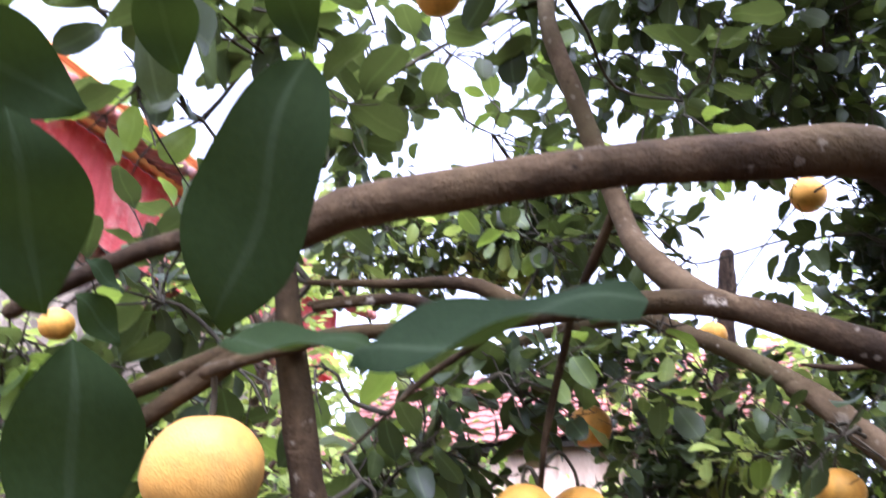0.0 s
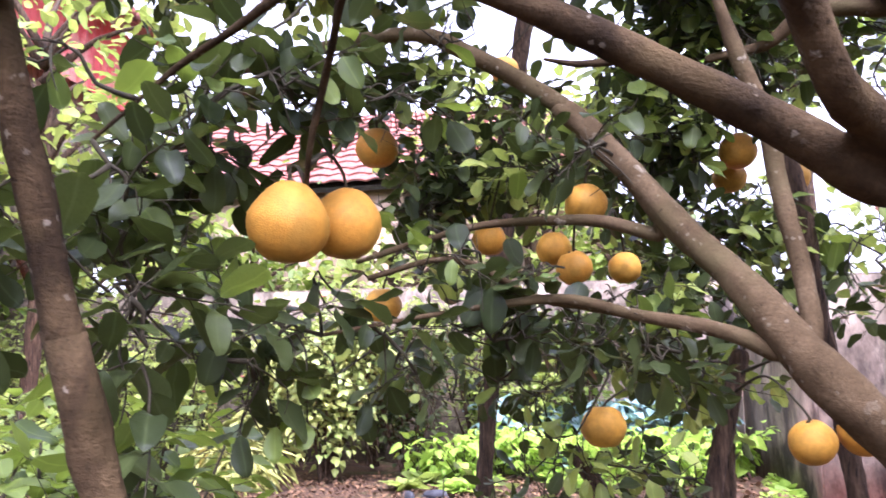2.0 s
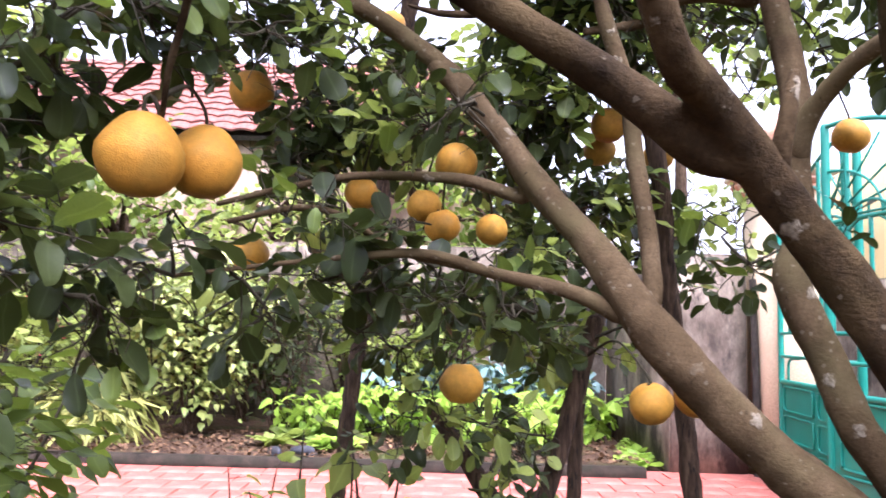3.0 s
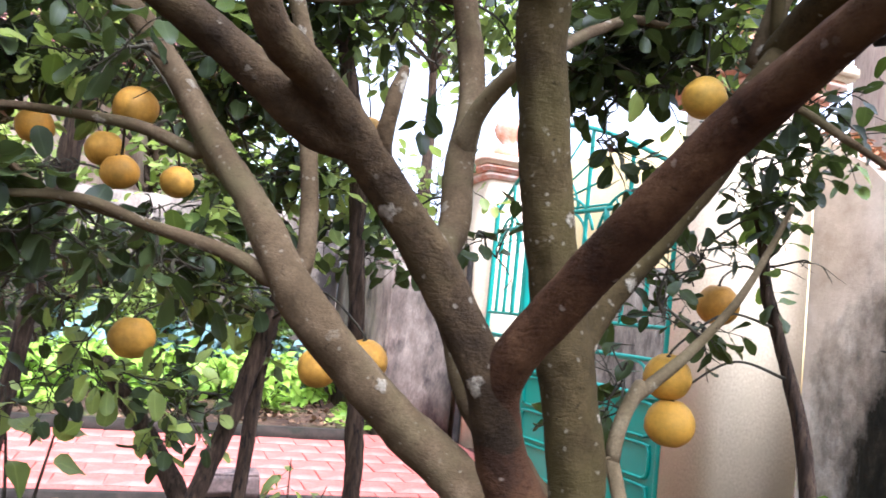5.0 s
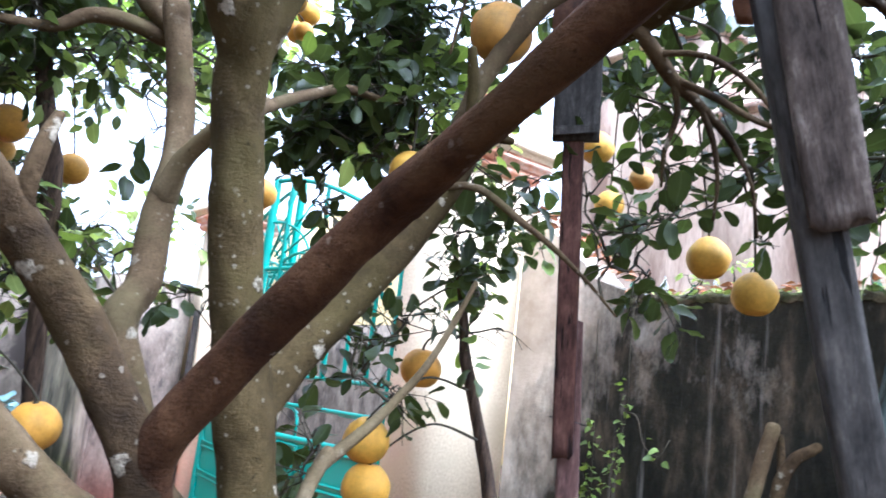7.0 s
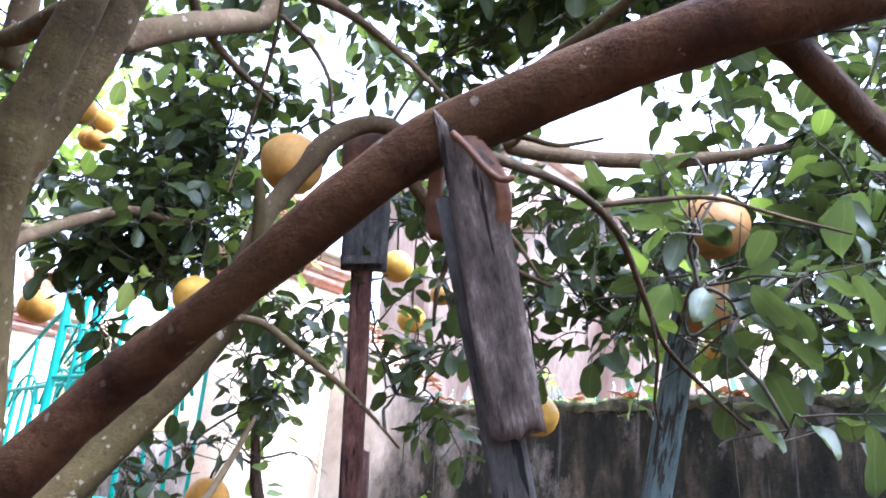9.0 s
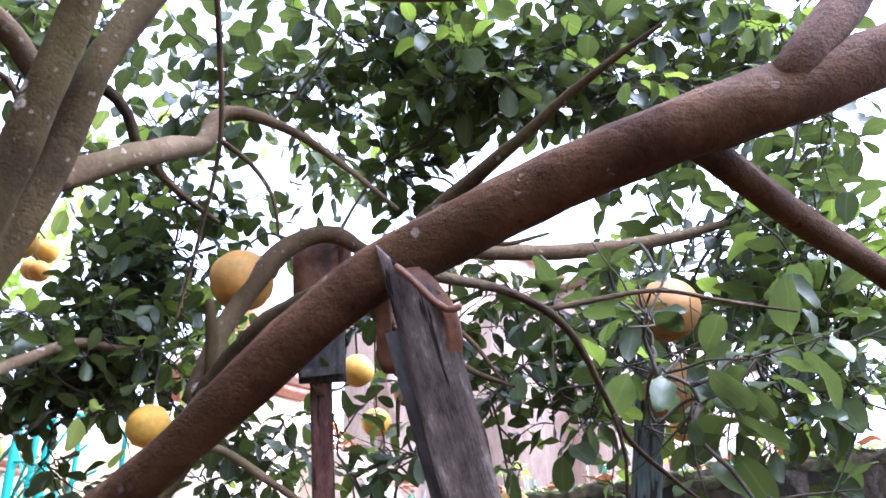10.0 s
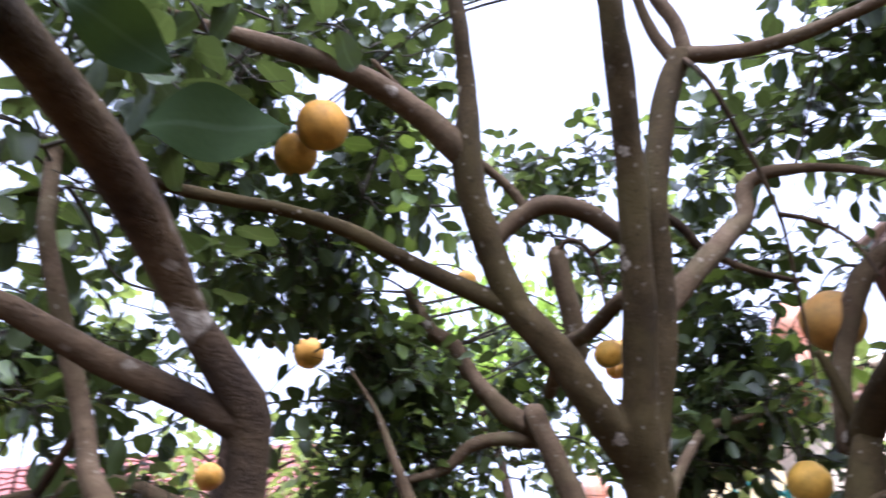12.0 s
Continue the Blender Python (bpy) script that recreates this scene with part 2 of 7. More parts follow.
LEAF_MID = leaf_material("leaf_mid", (0.030, 0.050, 0.012), (0.135, 0.18, 0.034), (0.32, 0.44, 0.05), 0.40, 0.28, 0.2)
LEAF_LIGHT = leaf_material("leaf_light", (0.095, 0.13, 0.03), (0.29, 0.345, 0.075), (0.44, 0.54, 0.10), 0.45, 0.4)
LEAF_LIME = leaf_material("leaf_lime", (0.19, 0.31, 0.035), (0.36, 0.5, 0.07), (0.5, 0.7, 0.1), 0.45, 0.4)
LEAF_BLUE = leaf_material("leaf_blue", (0.13, 0.22, 0.2), (0.27, 0.38, 0.38), (0.25, 0.4, 0.3), 0.4, 0.25)
LEAF_VARIEGATED = leaf_material("leaf_variegated", (0.10, 0.15, 0.03), (0.42, 0.45, 0.13), (0.40, 0.50, 0.1), 0.42, 0.25)
LEAF_DRY = leaf_material("leaf_dry", (0.11, 0.05, 0.027), (0.36, 0.135, 0.045), (0.3, 0.12, 0.04), 0.7, 0.15)
LEAF_BROWN = leaf_material("leaf_brown", (0.035, 0.020, 0.012), (0.20, 0.115, 0.062), (0.12, 0.07, 0.03), 0.75, 0.1, 0.1)
MOSS = rough_surface("mossy_mortar", [(0.34, (0.022, 0.020, 0.010)), (0.5, (0.062, 0.054, 0.028)), (0.66, (0.14, 0.115, 0.066))], 14.0, 0.95, (0.07, 0.085, 0.02), 6.0, 90.0, 1.0, 0.012)
GRASS_YELLOW = leaf_material("grass_yellow", (0.20, 0.22, 0.055), (0.38, 0.38, 0.10), (0.4, 0.42, 0.1), 0.6, 0.3)
PETAL = leaf_material("petal_pink", (0.55, 0.06, 0.10), (0.75, 0.12, 0.18), (0.7, 0.15, 0.2), 0.6, 0.3)
SKIN_ORANGE = fruit_material("pomelo_orange", (0.4505, 0.1974, 0.0209), (0.4845, 0.252, 0.0323), (0.306, 0.1512, 0.0285))
SKIN_YELLOW = fruit_material("pomelo_yellow", (0.4845, 0.2394, 0.0228), (0.5015, 0.2814, 0.0342), (0.323, 0.21, 0.0427))
SKIN_DULL = fruit_material("pomelo_dull", (0.33, 0.165, 0.028), (0.37, 0.19, 0.034), (0.17, 0.115, 0.03))
# browner, darker rind: shade on two fruits put into the colour
SKIN_SHADED = fruit_material("pomelo_shaded", (0.25, 0.128, 0.034), (0.28, 0.15, 0.042), (0.13, 0.085, 0.03))
SOIL = rough_surface("garden_soil", [(0.3, (0.0209, 0.0112, 0.0063)), (0.5, (0.0589, 0.032, 0.0182)), (0.7, (0.1187, 0.068, 0.0406))], 5.0, 0.95, (0.0665, 0.08, 0.0175), 1.6, 40.0, 0.9, 0.03, (0.95, 0.8, 0.7), 0.52, 0.68)
TILE = rough_surface("red_paving", [(0.3, (0.30, 0.066, 0.046)), (0.7, (0.40, 0.108, 0.078))], 3.0, 0.9, (0.40, 0.165, 0.125), 2.2, 50.0, 0.2, 0.003)
GROUT = rough_surface("paving_joint", [(0.35, (0.243, 0.0735, 0.0553)), (0.65, (0.324, 0.1085, 0.0845))], 20.0, 0.9)
CONCRETE = rough_surface("kerb_concrete", [(0.34, (0.0108, 0.0076, 0.0046)), (0.66, (0.036, 0.0259, 0.0175))], 7.0, 0.9, (0.015, 0.014, 0.0074), 5.0)
WALL_OLD = rough_surface("old_stucco", [(0.32, (0.075, 0.058, 0.0426)), (0.5, (0.165, 0.1316, 0.0984)), (0.68, (0.29, 0.2346, 0.1763))], 2.6, 0.92, (0.045, 0.035, 0.0279), 1.6, 40.0, 0.7, 0.012, (1.3, 1.196, 0.656), 0.52, 0.62)
PILLAR_CREAM = rough_surface("cream_paint", [(0.2, (0.50, 0.39, 0.25)), (0.8, (0.58, 0.465, 0.315))], 1.2, 0.8, (0.52, 0.42, 0.27), 2.0, 60.0, 0.15, 0.003)
CORNICE = rough_surface("terracotta_trim", [(0.25, (0.42, 0.18, 0.10)), (0.75, (0.58, 0.29, 0.17))], 6.0, 0.7, (0.62, 0.5, 0.4), 4.0, 60.0, 0.2, 0.003)
WALL_PALE = rough_surface("pale_stained_render", [(0.34, (0.2392, 0.164, 0.1155)), (0.5, (0.368, 0.2665, 0.1925)), (0.66, (0.4876, 0.3731, 0.2765))], 1.1, 0.9, (0.2024, 0.1271, 0.0875), 1.4, 30.0, 0.3, 0.01, (1.656, 1.476, 0.28), 0.5, 0.62)
WALL_RED = rough_surface("red_cladding", [(0.25, (0.50, 0.07, 0.07)), (0.75, (0.64, 0.13, 0.12))], 3.0, 0.55, (0.66, 0.3, 0.25), 1.5)
ORANGE_TRIM = rough_surface("orange_eaves", [(0.25, (0.62, 0.22, 0.07)), (0.75, (0.75, 0.33, 0.12))], 3.0, 0.7)
ROOF_TILE = rough_surface("clay_roof_tile", [(0.34, (0.17, 0.058, 0.044)), (0.66, (0.29, 0.12, 0.09))], 2.2, 0.85, (0.12, 0.07, 0.06), 3.0, 40.0, 0.4, 0.01)
YELLOW_WALL = rough_surface("yellow_render", [(0.25, (0.66, 0.47, 0.20)), (0.75, (0.76, 0.58, 0.30))], 1.5, 0.85)
GATE_GREEN = paint("gate_green", (0.008, 0.215, 0.155), 0.40, (0.025, 0.13, 0.10), 0.66)
def bottle_glass(name, tint):
    m, nt, bs = shader(name)
    bs.inputs["Base Color"].default_value = (*tint, 1)
    bs.inputs["Transmission Weight"].default_value = 0.9
    bs.inputs["Roughness"].default_value = 0.08
    bs.inputs["IOR"].default_value = 1.45
    return m


GLASS_GREEN = bottle_glass("green_bottle_glass", (0.25, 0.62, 0.45))
GLASS_CLEAR = bottle_glass("clear_bottle_glass", (0.80, 0.88, 0.86))
RUBBER = rough_surface("dark_rubber", [(0.3, (0.02, 0.02, 0.024)), (0.7, (0.05, 0.05, 0.055))], 20.0, 0.6)
BRICK_OLD = rough_surface("old_brick", [(0.25, (0.075, 0.05, 0.04)), (0.75, (0.19, 0.125, 0.1))], 12.0, 0.95, (0.04, 0.032, 0.028), 8.0, 60.0, 0.8, 0.008)


def dark_wall_material():
    """Old lime wash gone black with algae; pale near the gate pillar and in run-off streaks."""
    m, nt, bs = shader("blackened_wall")
    v = coords(nt)
    plaster = ramp(nt, noise_fac(nt, v, 3.0, 7.0, 0.65), [(0.3, (0.38, 0.30, 0.215)), (0.55, (0.58, 0.49, 0.375)), (0.7, (0.70, 0.63, 0.52))])
    algae = ramp(nt, noise_fac(nt, coords(nt, (2, 2, 0.8)), 3.5, 7.0, 0.68), [(0.36, (0.0075, 0.0072, 0.0048)), (0.5, (0.019, 0.0165, 0.0105)), (0.60, (0.048, 0.037, 0.0225)), (0.70, (0.096, 0.071, 0.044))])
    sep = nt.nodes.new("ShaderNodeSeparateXYZ")
    nt.links.new(v, sep.inputs[0])
    reach = nt.nodes.new("ShaderNodeMapRange")
    nt.links.new(sep.outputs["Y"], reach.inputs["Value"])
    reach.inputs["From Min"].default_value, reach.inputs["From Max"].default_value = 2.5, 3.5
    rise = nt.nodes.new("ShaderNodeMath")
    rise.operation = "MULTIPLY_ADD"
    rise.inputs[1].default_value = 0.16
    nt.links.new(sep.outputs["Z"], rise.inputs[0])
    nt.links.new(reach.outputs[0], rise.inputs[2])
    wob = noise_fac(nt, coords(nt, (1, 1, 0.6)), 2.6, 7.0, 0.7)
    mixed = nt.nodes.new("ShaderNodeMath")
    mixed.operation = "ADD"
    nt.links.new(rise.outputs[0], mixed.inputs[0])
    nt.links.new(wob, mixed.inputs[1])
    reach.inputs["To Max"].default_value = 0.55
    scaled = nt.nodes.new("ShaderNodeMath")
    scaled.operation = "MULTIPLY"
    scaled.inputs[1].default_value = 0.8
    nt.links.new(mixed.outputs[0], scaled.inputs[0])
    pale = ramp(nt, scaled.outputs[0], [(0.62, (0, 0, 0)), (0.74, (0.35, 0.35, 0.35)), (0.88, (1, 1, 1))])
    streak = ramp(nt, noise_fac(nt, coords(nt, (9, 9, 0.45)), 1.9, 6.0, 0.66), [(0.58, (0, 0, 0)), (0.72, (0.42, 0.42, 0.42))])
    col = blend(nt, streak, algae, (0.24, 0.215, 0.175))
    col = blend(nt, pale, col, plaster)
    nt.links.new(col, bs.inputs["Base Color"])
    bs.inputs["Roughness"].default_value = 0.9
    bs.inputs["Specular IOR Level"].default_value = 0.12
    bump(nt, bs, noise_fac(nt, v, 45.0, 5.0, 0.7), 0.5, 0.008)
    return m


WALL_DARK = dark_wall_material()


# ---- building helpers ----
def link_mesh(name, bm, material, parent=None, label="", smooth=True, kind=""):
    me = bpy.data.meshes.new(name)
    bm.to_mesh(me)
    bm.free()
    return link_data(name, me, material, parent, label, smooth, kind)


def link_data(name, me, material, parent=None, label="", smooth=True, kind=""):
    if material and not me.materials:
        me.materials.append(material)
    if smooth:
        me.polygons.foreach_set("use_smooth", [True] * len(me.polygons))
    ob = new(name, me)
    if parent:
        ob.parent = parent
        ob.matrix_parent_inverse = parent.matrix_basis.inverted()
    if label or kind:
        tagged(ob, label=label, kind=kind)
    return ob


def part(name, bm, material, parent, label="", smooth=True):
    return link_mesh(name, bm, material, parent, label, smooth)


def thing(name, at, label, category, group="", kind=""):
    ob = new(name)
    ob.location = at
    ob.matrix_basis = Matrix.Translation(at)
    return tagged(ob, label, category, group, kind)


def box_bm(x0, x1, y0, y1, z0, z1, bevel=0.0, cuts=0):
    bm = bmesh.new()
    bmesh.ops.create_cube(bm, size=1.0)
    for v in bm.verts:
        v.co = Vector((x0 + (v.co.x + 0.5) * (x1 - x0), y0 + (v.co.y + 0.5) * (y1 - y0), z0 + (v.co.z + 0.5) * (z1 - z0)))
    if bevel:
        bmesh.ops.bevel(bm, geom=bm.edges[:], offset=bevel, segments=2, affect="EDGES")
    if cuts:
        bmesh.ops.subdivide_edges(bm, edges=bm.edges[:], cuts=cuts, use_grid_fill=True)
    return bm


def smooth_line(points, step):
    """A rounded line through control points (x, y, z, radius)."""
    pts = [Vector(p) for p in points]
    pts = [2 * pts[0] - pts[1]] + pts + [2 * pts[-1] - pts[-2]]
    out = []
    for a, b, c, d in zip(pts, pts[1:], pts[2:], pts[3:]):
        n = max(2, int((c.xyz - b.xyz).length / step))
        for k in range(n):
            t = k / n
            out.append(0.5 * (2 * b + (c - a) * t + (2 * a - 5 * b + 4 * c - d) * t * t + (3 * b - a - 3 * c + d) * t ** 3))
    out.append(pts[-2])
    return out


def tube_data(points, sides=8, step=0.03, wobble=0.0, seed=0, cap=True, verts=None, faces=None):
    verts = [] if verts is None else verts
    faces = [] if faces is None else faces
    line = smooth_line(points, step) if len(points) > 2 else [Vector(p) for p in points]
    if cap and sides > 7:
        for end, back in ((0, 1), (-1, -2)):
            way = (line[end].xyz - line[back].xyz).normalized() * line[end][3]
            dome = [Vector((*(line[end].xyz + way * f), line[end][3] * g)) for f, g in ((0.35, 0.9), (0.62, 0.7), (0.8, 0.3))]
            line = dome[::-1] + line if end == 0 else line + dome
    start, side = len(verts), None
    for i, p in enumerate(line):
        ahead = (line[min(i + 1, len(line) - 1)].xyz - line[max(i - 1, 0)].xyz).normalized()
        if side is None:
            side = ahead.orthogonal().normalized()
        side = (side - ahead * side.dot(ahead)).normalized()
        other = ahead.cross(side)
        for k in range(sides):
            a = 2 * math.pi * k / sides
            out = side * math.cos(a) + other * math.sin(a)
            r = max(p[3], 0.0008)
            if wobble:
                r *= 1 + wobble * noise.noise(p.xyz * 9 + out * 1.3 + Vector((seed * 7.1, 0, 0))) + 0.5 * wobble * noise.noise(p.xyz * 34 + out * 2.5)
            verts.append(p.xyz + out * r)
        if i:
            for k in range(sides):
                a, b = start + (i - 1) * sides + k, start + (i - 1) * sides + (k + 1) % sides
                faces.append((a, b, b + sides, a + sides))
    if cap:
        faces.append(tuple(range(start + sides - 1, start - 1, -1)))
        end = len(verts) - sides
        faces.append(tuple(range(end, end + sides)))
    return verts, faces


def mesh_of(name, verts, faces):
    me = bpy.data.meshes.new(name)
    me.from_pydata([tuple(v) for v in verts], [], faces)
    me.update()
    return me


STATIONS = {}


def limb(name, parent, material, points):
    """A limb; its root is sunk into the limb that it grows from, with a flared collar. A bough's root stays unjoined.
    """
    thick = max(p[3] for p in points)
    sides = 20 if thick > 0.035 else 12 if thick > 0.012 else 8
    grown = STATIONS.setdefault(parent.name, [])
    seed = len(grown)
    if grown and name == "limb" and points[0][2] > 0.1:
        root = Vector(points[0])
        from_limb = min(grown, key=lambda q: (q.xyz - root.xyz).length)
        gap = (from_limb.xyz - root.xyz).length
        if 0.004 < gap < 0.3:
            r = min(root[3] * 1.15, from_limb[3] * 0.95)
            points = [(*from_limb.xyz, r), (*(0.4 * from_limb.xyz + 0.6 * root.xyz), r)] * (gap > 0.05) + [(*from_limb.xyz, r)] * (gap <= 0.05) + list(points)
    STATIONS[parent.name].extend(smooth_line(points, 0.05))
    return link_data(name, mesh_of(name, *tube_data(points, sides, 0.022, 0.16, 3 if thick > 0.025 else seed)), material, parent)


def fork(name, parent, material, *lines):
    """Trunk and limbs grown together: their tubes are fused and the joints smoothed."""
    verts, faces = [], []
    for k, points in enumerate(lines):
        tube_data(points, 20, 0.022, 0.16, 3, verts=verts, faces=faces)
        STATIONS.setdefault(parent.name, []).extend(smooth_line(points, 0.05))
    ob = link_data(name, mesh_of(name, verts, faces), material, parent)
    fuse = ob.modifiers.new("fuse", "REMESH")
    fuse.mode, fuse.voxel_size, fuse.use_smooth_shade = "VOXEL", 0.0055, True
    ease = ob.modifiers.new("ease", "SMOOTH")
    ease.factor, ease.iterations = 0.5, 9
    return ob


# a citrus leaf along +y, one unit long: midrib fold, drooping tip
def leaf_data(shape):
    """A leaf's mesh, its midrib marked for the material."""
    me = mesh_of("leaf", *shape)
    rib = me.attributes.new("rib", "FLOAT", "POINT")
    rib.data.foreach_set("value", rib_of(shape))
    return me


def rib_of(shape):
    verts = shape[0]
    last = len(verts) - 1
    return [1.0 if i in (0, last) or i % 3 == 2 else 0.0 for i in range(len(verts))]


def leaf_shape(width, droop, fold, twist, rows=((0.0, 0.0), (0.1, 0.35), (0.3, 0.82), (0.55, 1.0), (0.8, 0.78), (0.94, 0.38), (1.0, 0.0))):
    verts, faces = [], []
    for v, w in rows:
        z = -droop * v * v
        if w == 0.0:
            verts.append((0, v, z))
        else:
            h = w * width / 2
            for s in (-1, 0, 1):
                verts.append((s * h + twist * v * v, v, z + fold * abs(s) * h + 0.05 * math.sin(8 * v + 1.7 * s)))
    n = len(rows) - 2
    faces += [(0, 2, 1), (0, 3, 2)]
    for k in range(n - 1):
        a = 1 + 3 * k
        faces += [(a, a + 1, a + 4, a + 3), (a + 1, a + 2, a + 5, a + 4)]
    a, tip = 1 + 3 * (n - 1), len(verts) - 1
    faces += [(a, a + 1, tip), (a + 1, a + 2, tip)]
    return np.array(verts), faces


OBOVATE = ((0.0, 0.0), (0.07, 0.30), (0.24, 0.76), (0.46, 1.0), (0.68, 0.98), (0.86, 0.72), (0.96, 0.38), (1.0, 0.0))
LEAVES = [leaf_shape(0.60, 0.16, 0.30, 0.03, OBOVATE), leaf_shape(0.54, 0.36, 0.22, -0.06, OBOVATE), leaf_shape(0.64, 0.06, 0.12, 0.05, OBOVATE), leaf_shape(0.56, 0.26, 0.48, 0.0, OBOVATE), leaf_shape(0.50, -0.14, 0.35, 0.08)]
HEARTS = [leaf_shape(0.85, 0.25, 0.2, 0.04, ((0.0, 0.0), (0.04, 0.55), (0.2, 0.98), (0.4, 0.95), (0.7, 0.55), (0.9, 0.2), (1.0, 0.0))),
          leaf_shape(0.75, 0.45, 0.3, -0.05, ((0.0, 0.0), (0.04, 0.5), (0.2, 0.95), (0.4, 0.95), (0.7, 0.6), (0.9, 0.22), (1.0, 0.0)))]
FINE_LEAF = leaf_shape(0.56, 0.10, 0.18, 0.03, tuple((k / 24, max(0.0, math.sin(math.pi * (k / 24) ** 0.9)) ** 0.85 if 0 < k < 24 else 0.0) for k in range(25)))
BLADES = [leaf_shape(0.07, 0.5, 0.3, 0.05), leaf_shape(0.06, 0.8, 0.3, -0.1)]


class Foliage:
    """Leaves gathered into one mesh."""

    def __init__(self):
        self.blocks, self.faces, self.count, self.ribs = [], [], 0, []

    def add(self, m, shape):
        verts, faces = shape
        a = np.array(m)
        self.blocks.append(verts @ a[:3, :3].T + a[:3, 3])
        self.faces += [tuple(i + self.count for i in f) for f in faces]
        self.count += len(verts)
        self.ribs += rib_of(shape)

    def data(self, name):
        me = mesh_of(name, np.concatenate(self.blocks), self.faces)
        rib = me.attributes.new("rib", "FLOAT", "POINT")
        rib.data.foreach_set("value", self.ribs)
        return me


def leaf_pose(rng, at, out, size, flat=0.6):
    """A leaf at a place, pointing out, its face turned mostly to the sky."""
    out = out.normalized()
    up = Vector((rng.gauss(0, 1 - flat), rng.gauss(0, 1 - flat), 1)).normalized()
    x = out.cross(up)
    if x.length < 0.05:
        x = out.orthogonal()
    x.normalize()
    up = x.cross(out)
    m = Matrix((x, out, up)).transposed().to_4x4()
    return Matrix.Translation(at) @ m @ Matrix.Diagonal((size, size, size, 1))


def spray(rng, base, way, length, leaves, twig, put, size=0.085):
    """A leafy twig: a bent shoot with alternate leaves on short stalks."""
    pts, p, d = [], base.copy(), way.normalized()
    n = max(3, int(length / 0.03))
    for k in range(n + 1):
        pts.append((*p, 0.0028 * (1 - 0.7 * k / n)))
        d = (d + Vector((rng.gauss(0, 0.16), rng.gauss(0, 0.16), rng.gauss(-0.03, 0.14)))).normalized()
        p = p + d * (length / n)
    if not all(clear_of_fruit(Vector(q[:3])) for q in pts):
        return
    tube_data(pts, 4, 1.0, verts=twig[0], faces=twig[1], cap=False)
    for k in range(leaves):
        f = (k + 0.7) / leaves
        i = min(int(f * n), n - 1)
        at, ahead = Vector(pts[i][:3]), (Vector(pts[i + 1][:3]) - Vector(pts[i][:3])).normalized()
        turn = Matrix.Rotation(2.4 * k + rng.uniform(-0.4, 0.4), 3, ahead)
        side = turn @ ahead.orthogonal().normalized()
        out = (ahead * rng.uniform(0.2, 0.8) + side + Vector((0, 0, rng.uniform(-0.55, 0.25)))).normalized()
        stalk = at + out * 0.014
        tube_data([(*at, 0.0012), (*stalk, 0.0012)], 3, 1.0, verts=twig[0], faces=twig[1], cap=False)
        put(leaf_pose(rng, stalk, out, size * rng.uniform(0.65, 1.2)))


